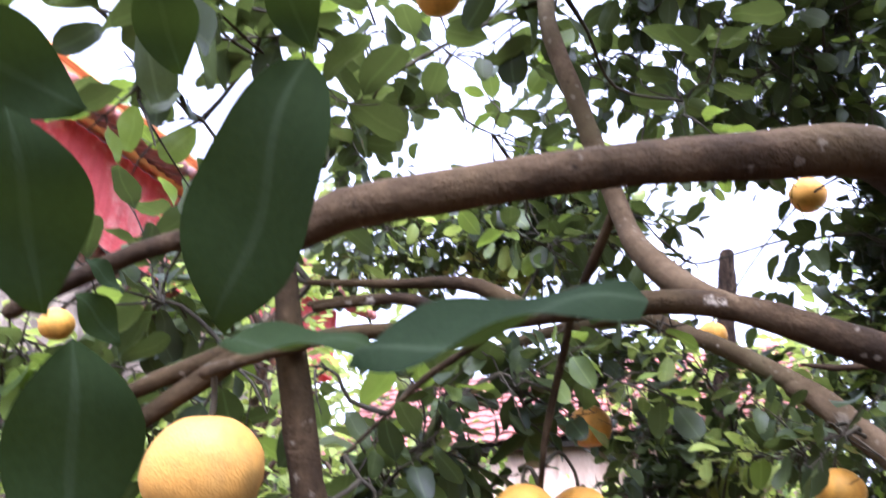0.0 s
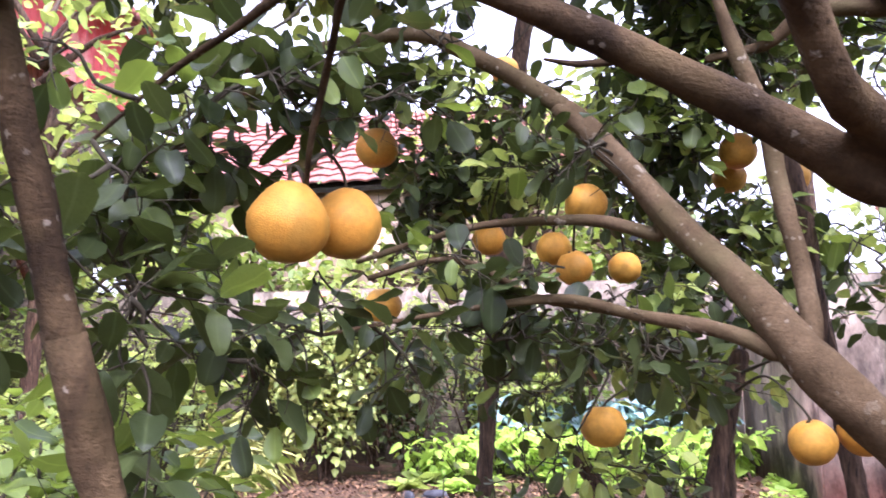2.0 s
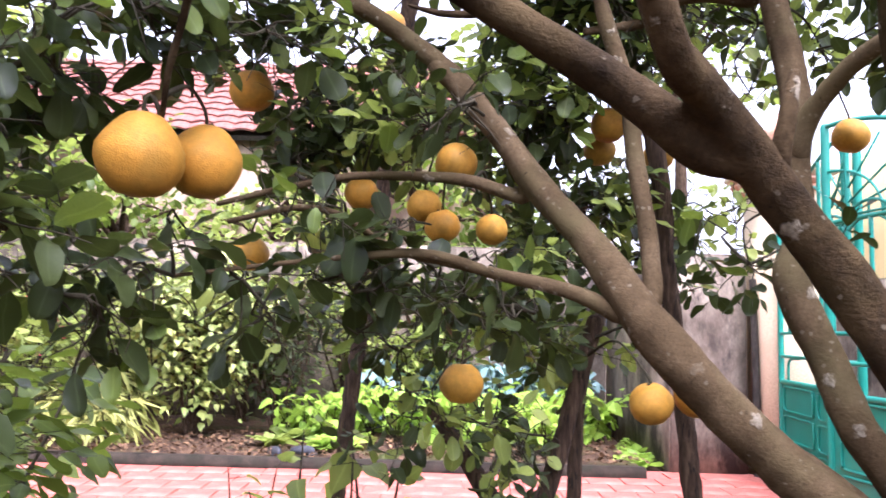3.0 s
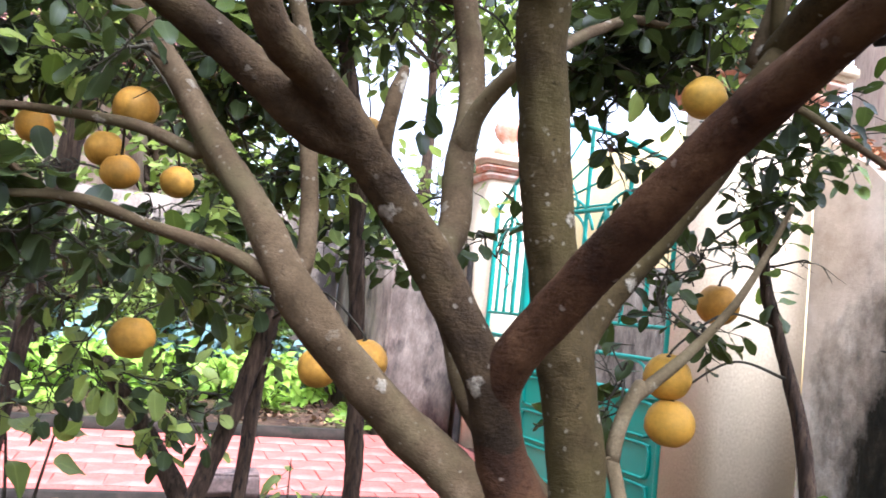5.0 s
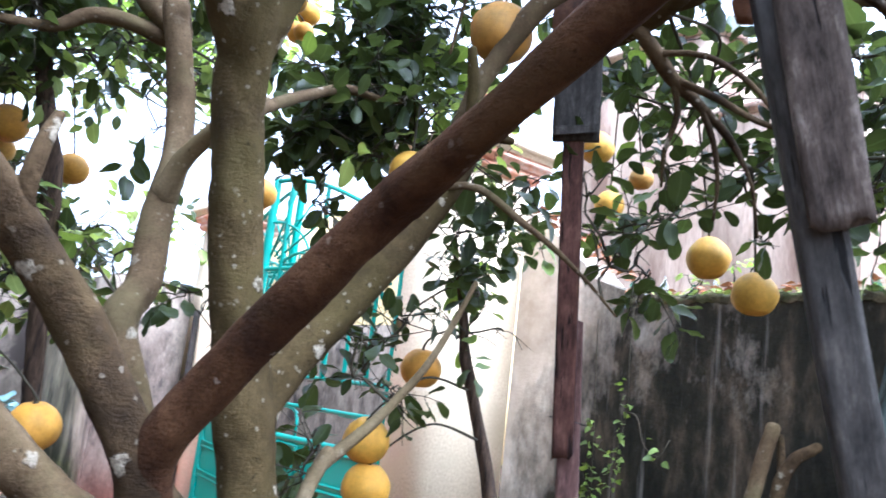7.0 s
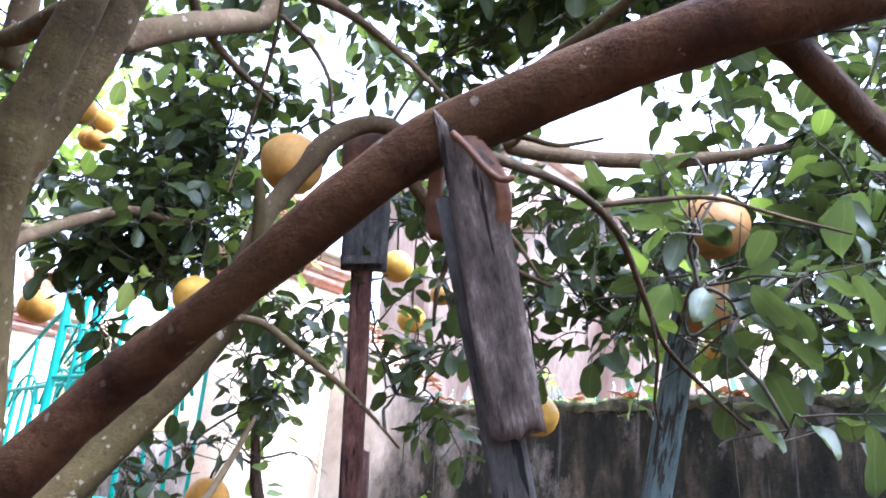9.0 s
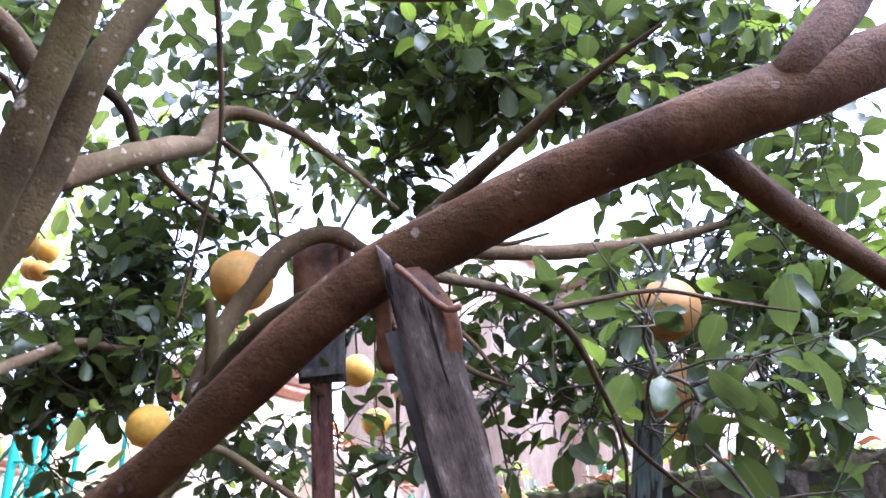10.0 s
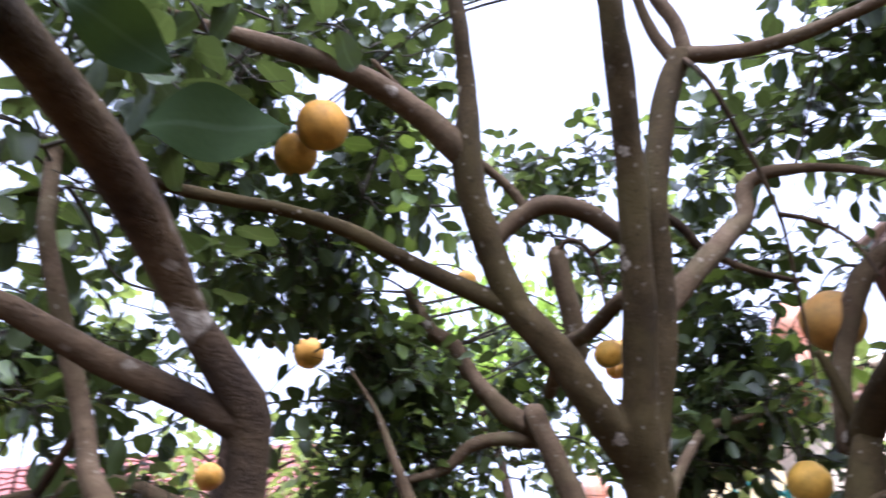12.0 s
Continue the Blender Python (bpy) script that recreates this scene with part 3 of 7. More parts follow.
def crown(tree, clumps, material, fresh, share, seed, size=0.085, single=0, reach=0.9, at_near=None, thick=1.12):
    """Leaf sprays round each clump's centre, each tied to the nearest limb by a thin branch."""
    rng = random.Random(seed)
    twig, leaves, young = ([], []), Foliage(), Foliage()
    singles = []
    stations = STATIONS[tree.name]

    def put(m):
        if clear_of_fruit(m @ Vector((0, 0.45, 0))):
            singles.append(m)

    pool = list(stations)
    far = lambda c: min((q.xyz - Vector(c[:3])).length_squared for q in stations)
    for x, y, z, r, count in sorted(clumps, key=far):
        centre = Vector((x, y, z))
        near = min(pool, key=lambda q: (q.xyz - centre).length_squared)
        gap = (near.xyz - centre).length
        root = near.xyz if gap < reach else centre + Vector((rng.uniform(-0.1, 0.1), rng.uniform(-0.1, 0.1), 0.1))
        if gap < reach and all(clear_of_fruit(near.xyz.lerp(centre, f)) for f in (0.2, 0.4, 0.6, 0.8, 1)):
            one, two = (near.xyz.lerp(centre, f) + Vector((rng.gauss(0, 0.05), rng.gauss(0, 0.05), rng.gauss(0.02, 0.04))) * min(1, gap * 2) for f in (0.33, 0.7))
            tube_data([(*near.xyz, 0.005), (*one, 0.004), (*two, 0.0033), (*centre, 0.0025)], 5, 0.03, 0.25, seed, verts=twig[0], faces=twig[1])
            pool += [Vector((*one, 0.004)), Vector((*two, 0.003)), Vector((*centre, 0.003))]
        for k in range(2):
            way = Vector((rng.gauss(0, 1), rng.gauss(0, 1), rng.gauss(-0.2, 0.8))).normalized()
            tip = centre + way * rng.uniform(0.08, 0.18)
            bend = centre.lerp(tip, 0.5) + Vector((rng.gauss(0, 0.02), rng.gauss(0, 0.02), rng.gauss(0, 0.02)))
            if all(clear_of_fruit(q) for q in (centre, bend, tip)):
                tube_data([(*centre, 0.0024), (*bend, 0.0019), (*tip, 0.001)], 4, 0.03, 0.3, k, verts=twig[0], faces=twig[1], cap=False)
                side = bend + Vector((rng.gauss(0, 0.06), rng.gauss(0, 0.06), rng.gauss(0, 0.05)))
                tube_data([(*bend, 0.0015), (*side, 0.0008)], 4, 1.0, verts=twig[0], faces=twig[1], cap=False)
        count = round(count * thick)
        shoots = max(1, round(count / 7))
        left = count
        for k in range(shoots):
            n = max(2, min(left, round(count / shoots)))
            left -= n
            off = Vector((rng.gauss(0, 1), rng.gauss(0, 1), rng.gauss(0, 0.8)))
            off = off.normalized() * r * rng.uniform(0.1, 0.75)
            start = centre + off
            way = off.normalized() * 0.7 + Vector((rng.gauss(0, 0.5), rng.gauss(0, 0.5), rng.gauss(0.05, 0.45)))
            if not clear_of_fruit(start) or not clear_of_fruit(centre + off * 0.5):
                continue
            tube_data([(*(centre + off * 0.15), 0.0025), (*(centre + off * 0.6 + Vector((0, 0, 0.012))), 0.0022), (*start, 0.002)], 4, 0.05, verts=twig[0], faces=twig[1], cap=False)
            spray(rng, start, way, 0.024 * n + 0.02, n, twig, put, size)
    order = sorted(range(len(singles)), key=lambda i: (singles[i].translation - Vector(at_near)).length) if single else []
    apart = set(order[:single])
    data = []
    for shape in LEAVES:
        data.append((leaf_data(shape), leaf_data(shape)))
    for i, m in enumerate(singles):
        pale = noise.noise(m.translation * 3.1) + rng.uniform(-0.35, 0.35) > 0.55 - share
        if i in apart:
            ob = link_data("leaf", data[i % len(data)][pale], fresh if pale else material, tree)
            ob.matrix_basis = m
        else:
            (young if pale else leaves).add(m, LEAVES[i % len(LEAVES)])
    link_data("twig", mesh_of("twig", *twig), TWIG, tree, kind="stuff")
    link_data("crown", leaves.data("crown"), material, tree, kind="stuff")
    link_data("crown", young.data("crown"), fresh, tree, "fresh pale green leaves", kind="stuff")


# pomelos: place, radius, shape and tone (ripeness; shade in the colour of the last two)
FRUITS = []
FRUITS += [
    (-0.411, 1.388, 1.531, 0.0755, 1, 0),
    (-0.339, 1.517, 1.548, 0.0708, 1, 0),
    (-0.473, 2.342, 1.942, 0.0663, 0, 0),
    (-0.490, 2.480, 1.462, 0.0595, 0, 0),
    (0.652, 2.566, 1.926, 0.0606, 0, 0),
    (0.647, 2.687, 1.868, 0.0556, 0, 0),
    (0.903, 2.880, 1.902, 0.0573, 0, 0),
    (0.183, 2.402, 1.082, 0.0652, 0, 0),
    (0.687, 2.172, 1.058, 0.0589, 0, 0),
    (0.820, 2.186, 1.084, 0.0665, 0, 0),
    (0.145, 1.966, 1.655, 0.0532, 0, 0),
    (-0.127, 2.318, 1.633, 0.0503, 0, 0),
    (0.061, 2.233, 1.587, 0.0509, 0, 0),
    (0.114, 2.141, 1.519, 0.0484, 0, 0),
]
FRUITS += [
    (0.254, 2.234, 1.525, 0.0454, 0, 0),
    (-0.100, 2.843, 2.364, 0.0532, 0, 0),
    (0.284, 2.529, 2.706, 0.0600, 1, 0),
    (-0.536, 0.661, 1.506, 0.0614, 2, 2),
    (1.543, 2.740, 1.957, 0.0640, 0, 0),
    (1.916, 2.064, 1.359, 0.0686, 0, 0),
    (1.633, 1.896, 1.130, 0.0691, 0, 1),
    (1.640, 1.879, 1.003, 0.0709, 0, 1),
    (1.529, 1.362, 2.179, 0.0792, 0, 2),
    (2.418, 1.832, 2.227, 0.0630, 0, 1),
    (2.788, 2.079, 2.132, 0.0617, 0, 1),
    (2.843, 1.967, 2.243, 0.0512, 0, 2),
    (2.418, 1.342, 1.783, 0.0657, 1, 1),
    (2.421, 1.186, 1.667, 0.0663, 0, 1),
]
FRUITS += [
    (2.823, 0.795, 1.911, 0.0430, 0, 1),
    (0.303, 1.473, 2.914, 0.0737, 0, 0),
    (0.233, 1.604, 2.919, 0.0639, 1, 0),
    (0.865, 2.268, 2.840, 0.0423, 0, 0),
    (1.300, 2.162, 2.465, 0.0535, 0, 1),
    (1.479, 1.613, 1.847, 0.0560, 0, 1),
    (1.523, 2.507, 2.618, 0.0451, 0, 1),
    (1.543, 2.629, 2.591, 0.0443, 0, 0),
    (-1.094, 0.905, 1.835, 0.0293, 0, 0),
    (-0.415, 0.970, 2.417, 0.0437, 0, 0),
    (1.486, 2.439, 2.509, 0.0380, 0, 0),
    (1.858, 0.417, 1.946, 0.0682, 2, 3),
]
FRUITS += [
    (2.018, 0.489, 1.824, 0.0651, 2, 3),
]



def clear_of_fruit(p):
    """Leaves leave room for the fruit and are cleared from the line between it and the camera's walk."""
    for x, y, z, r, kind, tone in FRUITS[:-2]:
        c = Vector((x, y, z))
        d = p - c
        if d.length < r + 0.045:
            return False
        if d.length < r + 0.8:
            camera_side = (Vector((0.2, -0.1, 1.35)) - c).normalized()
            f = d.dot(camera_side)
            if f > 0 and (d - camera_side * f).length < r * 0.8 + 0.02:
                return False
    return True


# ---- ground, path and walls ----
def ground_sheet():
    bm = bmesh.new()
    xs = [-400, -60, -20, -10] + [-8 + 0.5 * k for k in range(33)] + [10, 20, 60, 400]
    ys = [-400, -60, -20, -8] + [-6 + 0.5 * k for k in range(37)] + [16, 20, 60, 400]
    grid = [[bm.verts.new((x, y, 0.02 * noise.noise(Vector((x * 1.7, y * 1.7, 0))) - 0.03 if abs(x) < 9 and -7 < y < 14 else -0.03)) for y in ys] for x in xs]
    for i in range(len(xs) - 1):
        for j in range(len(ys) - 1):
            bm.faces.new((grid[i][j], grid[i + 1][j], grid[i + 1][j + 1], grid[i][j + 1]))
    return tagged(link_mesh("ground", bm, SOIL), "brown garden soil with leaf litter and moss", "ground", kind="structure")


ground_sheet()
path = tagged(link_mesh("pavement", box_bm(-9, 2.95, 4.72, 7.25, -0.06, 0.004), GROUT, smooth=False), "garden path of red square paving tiles", "path", kind="structure")


def garden_bed():
    bm = bmesh.new()
    n, m = 60, 20
    rows = []
    for i in range(n + 1):
        row = []
        for j in range(m + 1):
            x, y = -9 + 10.9 * i / n, 6.94 + 3.06 * j / m
            row.append(bm.verts.new((x, y, 0.07 + 0.05 * noise.noise(Vector((x * 1.3, y * 1.3, 3))) * min(1, j / 3) + 0.02 * noise.noise(Vector((x * 6, y * 6, 1))))))
        rows.append(row)
    for i in range(n):
        for j in range(m):
            bm.faces.new((rows[i][j], rows[i + 1][j], rows[i + 1][j + 1], rows[i][j + 1]))
    return tagged(link_mesh("ground_bed", bm, SOIL), "raised vegetable bed of dark crumbly soil", "soil", kind="structure")


garden_bed()
tagged(link_mesh("kerb_far", box_bm(-9, 1.9, 6.85, 6.95, -0.05, 0.1, 0.012), CONCRETE), "mossy dark concrete kerb along the bed", "kerb", kind="structure")
tagged(link_mesh("kerb_near", box_bm(-9, 2.6, 4.62, 4.72, -0.05, 0.07, 0.012), CONCRETE), "dark concrete kerb beside the path", "kerb", kind="structure")


def prism_bm(profile, x0, x1):
    """A wall between x0 and x1 whose outline (y, z) is given."""
    bm = bmesh.new()
    a = [bm.verts.new((x0, y, z)) for y, z in profile]
    b = [bm.verts.new((x1, y, z)) for y, z in profile]
    bm.faces.new(a)
    bm.faces.new(b[::-1])
    for k in range(len(profile)):
        j = (k + 1) % len(profile)
        bm.faces.new((a[k], b[k], b[j], a[j]))
    bmesh.ops.recalc_face_normals(bm, faces=bm.faces[:])
    return bm


wall_top = [(-9 + 0.4 * k, 1.86 + 0.018 * math.sin(2.1 * k) + 0.012 * math.sin(5.3 * k)) for k in range(29)]
profile = [(-9, -0.05)] + wall_top + [(2.5, 1.89), (2.75, 1.97), (3.0, 2.2), (3.2, 2.32), (3.35, 2.46), (3.35, -0.05)]
tagged(link_mesh("wall_east", prism_bm(profile, 3.5, 3.72), WALL_DARK, smooth=False), "old plastered garden wall blackened by algae", "wall", kind="structure")
tagged(link_mesh("wall_pier", box_bm(2.2, 2.92, 7.22, 10.0, -0.05, 2.0, 0.02, 3), WALL_OLD), "thick cracked grey stucco wall end", "wall", kind="structure")
tagged(link_mesh("wall_north", box_bm(-9, 2.2, 10.0, 10.2, -0.05, 2.3, 0.02, 3), WALL_OLD), "grey weathered stucco garden wall", "wall", kind="structure")
tagged(link_mesh("wall_west", box_bm(-9.2, -9, -9, 10.2, -0.05, 2.2, 0.02, 3), WALL_OLD), "grey weathered garden wall", "wall", kind="structure")
tagged(link_mesh("wall_south", box_bm(-9.2, 3.72, -9.2, -9, -0.05, 2.2, 0.02, 3), WALL_OLD), "grey weathered garden wall", "wall", kind="structure")


def pillar(name, y0, y1, material, label):
    ob = thing(name, (3.25, (y0 + y1) / 2, 0), label, "gate pillar", "gate pillars")
    part("shaft", box_bm(3.0, 3.5, y0, y1, -0.05, 2.58, 0.012), material, ob)
    part("moulding", box_bm(2.95, 3.55, y0 - 0.05, y1 + 0.05, 2.58, 2.65, 0.02), CORNICE, ob, "terracotta painted moulding")
    part("moulding", box_bm(2.90, 3.60, y0 - 0.10, y1 + 0.10, 2.65, 2.71, 0.02), CORNICE, ob, "terracotta painted moulding")
    part("cap", box_bm(2.86, 3.64, y0 - 0.14, y1 + 0.14, 2.71, 2.80, 0.025), PILLAR_CREAM, ob, "cream cap slab")
    part("plinth", box_bm(3.08, 3.42, y0 + 0.08, y1 - 0.08, 2.80, 2.95, 0.02), CORNICE, ob)
    bm = bmesh.new()
    rings = [(0.05, 2.95), (0.09, 2.97), (0.06, 3.0), (0.12, 3.06), (0.15, 3.14), (0.12, 3.23), (0.05, 3.28), (0.03, 3.34), (0.0, 3.36)]
    loops = []
    for r, z in rings:
        loops.append([bm.verts.new((3.25 + max(r, 0.002) * math.cos(a * math.pi / 8), (y0 + y1) / 2 + max(r, 0.002) * math.sin(a * math.pi / 8), z)) for a in range(16)])
    for lo, hi in zip(loops, loops[1:]):
        for k in range(16):
            bm.faces.new((lo[k], lo[(k + 1) % 16], hi[(k + 1) % 16], hi[k]))
    part("finial", bm, CORNICE, ob, "small terracotta urn finial")
    return ob


pillar("gate_pillar", 3.35, 3.87, PILLAR_CREAM, "cream painted square gate pillar with terracotta cornice")
pillar("gate_pillar", 6.98, 7.5, PILLAR_CREAM, "cream painted square gate pillar beside the old wall")


# ---- the gate: two leaves of green painted steel ----
def bar(ob, name, pts, r=0.013, sides=6):
    return link_data(name, mesh_of(name, *tube_data([(*p, r) for p in pts], sides, 0.05)), GATE_GREEN, ob)


def gate_leaf(hinge, free, rise):
    """A leaf from its hinge to its free end: sheet panels below, bars and arches above."""
    h, f = Vector((*hinge, 0)), Vector((*free, 0))
    along, length = (f - h).normalized(), (f - h).length
    out = along.cross(Vector((0, 0, 1)))
    ob = thing("gate_leaf", ((h + f) / 2)[:], "green painted steel gate leaf with arched bars, slightly open", "gate", "gate leaves")

    def at(u, z, d=0.0):
        p = h + along * (u * length) + out * d
        return (p.x, p.y, z)

    top = lambda u: 2.25 + rise * math.sin(u * math.pi / 2)
    for u, r in ((0.0, 0.026), (1.0, 0.032)):
        bar(ob, "stile", [at(u, 0.05), at(u, 1.0), at(u, top(u) if u else 2.3)], r, 8)
    for z, r in ((0.08, 0.024), (0.86, 0.024), (1.08, 0.016), (1.28, 0.015), (2.05, 0.018)):
        bar(ob, "rail", [at(0, z), at(0.5, z), at(1, z)], r)
    bar(ob, "top_rail", [at(u / 10, top(u / 10)) for u in range(11)], 0.018)
    bm = bmesh.new()
    a = [bm.verts.new(at(u, z, d)) for d in (-0.004, 0.004) for u, z in ((0.01, 0.09), (0.99, 0.09), (0.99, 0.85), (0.01, 0.85))]
    for q in ((0, 1, 2, 3), (7, 6, 5, 4), (0, 4, 5, 1), (1, 5, 6, 2), (2, 6, 7, 3), (3, 7, 4, 0)):
        bm.faces.new([a[k] for k in q])
    bmesh.ops.recalc_face_normals(bm, faces=bm.faces[:])
    part("panel", bm, GATE_GREEN, ob, "green sheet steel panel", smooth=False)
    for i in range(2):
        for j in range(3):
            u0, u1, z0, z1, c = 0.05 + 0.47 * i, 0.46 + 0.47 * i, 0.13 + 0.245 * j, 0.33 + 0.245 * j, 0.05
            cu = c / length
            ring = [(u0 + cu, z0), (u1 - cu, z0), (u1 - cu * 0.3, z0 + c * 0.3), (u1, z0 + c), (u1, z1 - c), (u1 - cu * 0.3, z1 - c * 0.3), (u1 - cu, z1), (u0 + cu, z1), (u0 + cu * 0.3, z1 - c * 0.3), (u0, z1 - c), (u0, z0 + c), (u0 + cu * 0.3, z0 + c * 0.3), (u0 + cu, z0)]
            for d in (-0.012, 0.012):
                bar(ob, "panel_frame", [at(u, z, d) for u, z in ring], 0.011)
    for k in range(1, 7):
        u = k / 7
        bar(ob, "upright", [at(u, 1.28), at(u, 1.7), at(u, 2.05 if k % 2 else top(u))], 0.016 if k % 3 else 0.02)
    for u0, u1 in ((0.11, 0.44), (0.56, 0.89)):
        mid, half = (u0 + u1) / 2, (u1 - u0) / 2
        bar(ob, "arch", [at(mid + half * math.cos(a * math.pi / 8), 1.82 + 0.24 * math.sin(a * math.pi / 8)) for a in range(9)], 0.012)
        bar(ob, "arch", [at(mid + 1.32 * half * math.cos(a * math.pi / 10), 1.80 + 0.36 * math.sin(a * math.pi / 10)) for a in range(1, 10)], 0.012)
        for a in (2, 3.5, 5, 6.5, 8):
            bar(ob, "spoke", [at(mid + half * math.cos(a * math.pi / 10), 1.82 + 0.24 * math.sin(a * math.pi / 10)), at(mid + 1.32 * half * math.cos(a * math.pi / 10), 1.80 + 0.36 * math.sin(a * math.pi / 10))], 0.009)
        bar(ob, "loop", [at(u0, 0.87), at(u0, 1.0), at(u0 + 0.04, 1.06), at(mid, 1.07)], 0.012)
    for k in range(6):
        a = k * math.pi / 10
        bar(ob, "ray", [at(1 - 0.12 * math.cos(a), 2.08 + 0.08 * math.sin(a)), at(1 - 0.6 * math.cos(a), min(2.08 + 0.62 * math.sin(a), top(1 - 0.6 * math.cos(a)) - 0.01))], 0.009)
    bar(ob, "arc", [at(1 - 0.36 * math.cos(k * math.pi / 16), 2.06 + 0.36 * math.sin(k * math.pi / 16)) for k in range(9)], 0.011)
    return ob


gate_leaf((3.06, 3.95), (2.82, 5.5), 0.5)
gate_leaf((3.1, 6.93), (3.0, 5.42), 0.5)


# ---- what stands beyond the walls ----
def house(name, x0, x1, y0, y1, z, material, label):
    ob = thing(name, ((x0 + x1) / 2, (y0 + y1) / 2, 0), label, "house")
    part("wall", box_bm(x0, x1, y0, y1, -0.05, z, 0.02, 2), material, ob)
    return ob


grey_house = house("neighbour_house", 7.0, 12.0, 4.55, 6.6, 5.4, WALL_PALE, "tall neighbouring house with blank pale stained wall")
part("coping", box_bm(6.93, 12.07, 4.48, 6.67, 5.4, 5.5, 0.02), WALL_PALE, grey_house)
part("low_wing", box_bm(7.003, 12.0, 3.0, 4.55, -0.05, 4.35, 0.02, 2), WALL_PALE, grey_house)
part("wing_coping", box_bm(6.935, 12.0, 2.93, 4.547, 4.35, 4.44, 0.02), WALL_PALE, grey_house)
lane = tagged(link_mesh("wall_lane", box_bm(6.2, 6.4, 7.2, 22, -0.05, 2.1, 0.02, 3), WALL_OLD), "stained grey wall across the lane", "wall", kind="structure")
yellow = house("yellow_house", 9.0, 14.0, 12.0, 20.0, 5.2, YELLOW_WALL, "distant yellow rendered house behind the lane")


def tiled_roof(ob, origin, along, down, cols, rows, w, d):
    """A slope of clay pantiles, row over row."""
    along, down = Vector(along).normalized(), Vector(down).normalized()
    up = along.cross(down)
    if up.z < 0:
        up = -up
    verts, faces = [], []
    for i in range(5):
        for j in range(2):
            verts.append((i / 4 * 1.02, j * 1.12, 0.30 * math.sin(i / 4 * math.pi) * 0.35 + 0.10 * j))
    for i in range(4):
        faces.append((i * 2, i * 2 + 2, i * 2 + 3, i * 2 + 1))
    n = len(verts)
    verts += [(x, y, z - 0.09) for x, y, z in verts]
    for i in range(4):
        faces.append((n + i * 2 + 1, n + i * 2 + 3, n + i * 2 + 2, n + i * 2))
        faces.append((i * 2 + 1, i * 2 + 3, n + i * 2 + 3, n + i * 2 + 1))
    data = mesh_of("roof_tile", verts, faces)
    turn = Matrix((along, down, up)).transposed().to_4x4()
    rng = random.Random(cols)
    for i in range(cols):
        for j in range(rows):
            at = Vector(origin) + along * (i * w) + down * (j * d) + up * rng.uniform(0, 0.012)
            tile = link_data("roof_tile", data, ROOF_TILE, ob, smooth=False)
            tile.matrix_basis = Matrix.Translation(at) @ turn @ Matrix.Rotation(rng.gauss(0, 0.012), 4, "Z") @ Matrix.Diagonal((w, d, w, 1))


def slab_bm(a, b, c, thick):
    """A parallelogram slab from corner a along b and c."""
    bm = bmesh.new()
    a, b, c = Vector(a), Vector(b), Vector(c)
    n = b.cross(c).normalized() * thick
    vs = [bm.verts.new(p) for p in (a, a + b, a + b + c, a + c, a - n, a + b - n, a + b + c - n, a + c - n)]
    for q in ((0, 1, 2, 3), (7, 6, 5, 4), (0, 4, 5, 1), (1, 5, 6, 2), (2, 6, 7, 3), (3, 7, 4, 0)):
        bm.faces.new([vs[k] for k in q])
    bmesh.ops.recalc_face_normals(bm, faces=bm.faces[:])
    return bm


tile_house = house("tile_roofed_house", -7.5, 0.8, 12.6, 17.5, 4.3, WALL_PALE, "low house with weathered red clay tile roof")
part("roof_deck", slab_bm((-7.8, 12.3, 4.25), (8.9, 0, 0), (0, 2.9, 2.1), 0.08), WOOD_DARK, tile_house, smooth=False)
part("roof_deck", slab_bm((-7.8, 18.1, 4.25), (8.9, 0, 0), (0, -2.9, 2.1), 0.08), WOOD_DARK, tile_house, smooth=False)
tiled_roof(tile_house, (-7.7, 15.15, 6.42), (1, 0, 0), (0, -2.9, -2.1), 24, 12, 0.36, 0.30)

red_house = house("red_house", -15.0, -7.9, 5.6, 12.3, 7.0, WALL_OLD, "tall house with red clad top storey and orange eaves")


def cladding_bm(x0, x1, y0, y1, z0, z1, pitch=0.12):
    """Corrugated sheet round three sides."""
    bm = bmesh.new()
    line = []
    n = int((y1 - y0) / pitch * 2)
    for k in range(n + 1):
        line.append((x1 + (0.025 if k % 2 else 0), y0 + (y1 - y0) * k / n))
    m = int((x1 - x0) / pitch * 2)
    for k in range(m + 1):
        line.append((x1 - (x1 - x0) * k / m, y1 + (0.025 if k % 2 else 0)))
    lo = [bm.verts.new((x, y, z0)) for x, y in line]
    hi = [bm.verts.new((x, y, z1)) for x, y in line]
    for k in range(len(line) - 1):
        bm.faces.new((lo[k], lo[k + 1], hi[k + 1], hi[k]))
    geom = bmesh.ops.solidify(bm, geom=bm.faces[:], thickness=0.02)
    return bm


part("cladding", cladding_bm(-15.0, -7.55, 4.6, 12.7, 5.9, 7.32, 0.2), WALL_RED, red_house, "red corrugated cladding", smooth=False)
part("ceiling", box_bm(-15.0, -7.58, 4.6, 12.65, 7.24, 7.30), WALL_RED, red_house)
part("roof", slab_bm((-7.0, 4.0, 7.36), (0, 9.2, 0.0), (-4.3, 0, 2.1), 0.07), ROOF_TILE, red_house, "dark red sheet roof", smooth=False)
for k in range(46):
    y = 4.1 + 0.2 * k
    link_data("eaves_tile", mesh_of("eaves_tile", *tube_data([(-6.93, y, 7.31, 0.095), (-7.2, y, 7.44, 0.095), (-7.5, y, 7.58, 0.095)], 10, 0.3)), ROOF_TILE, red_house)
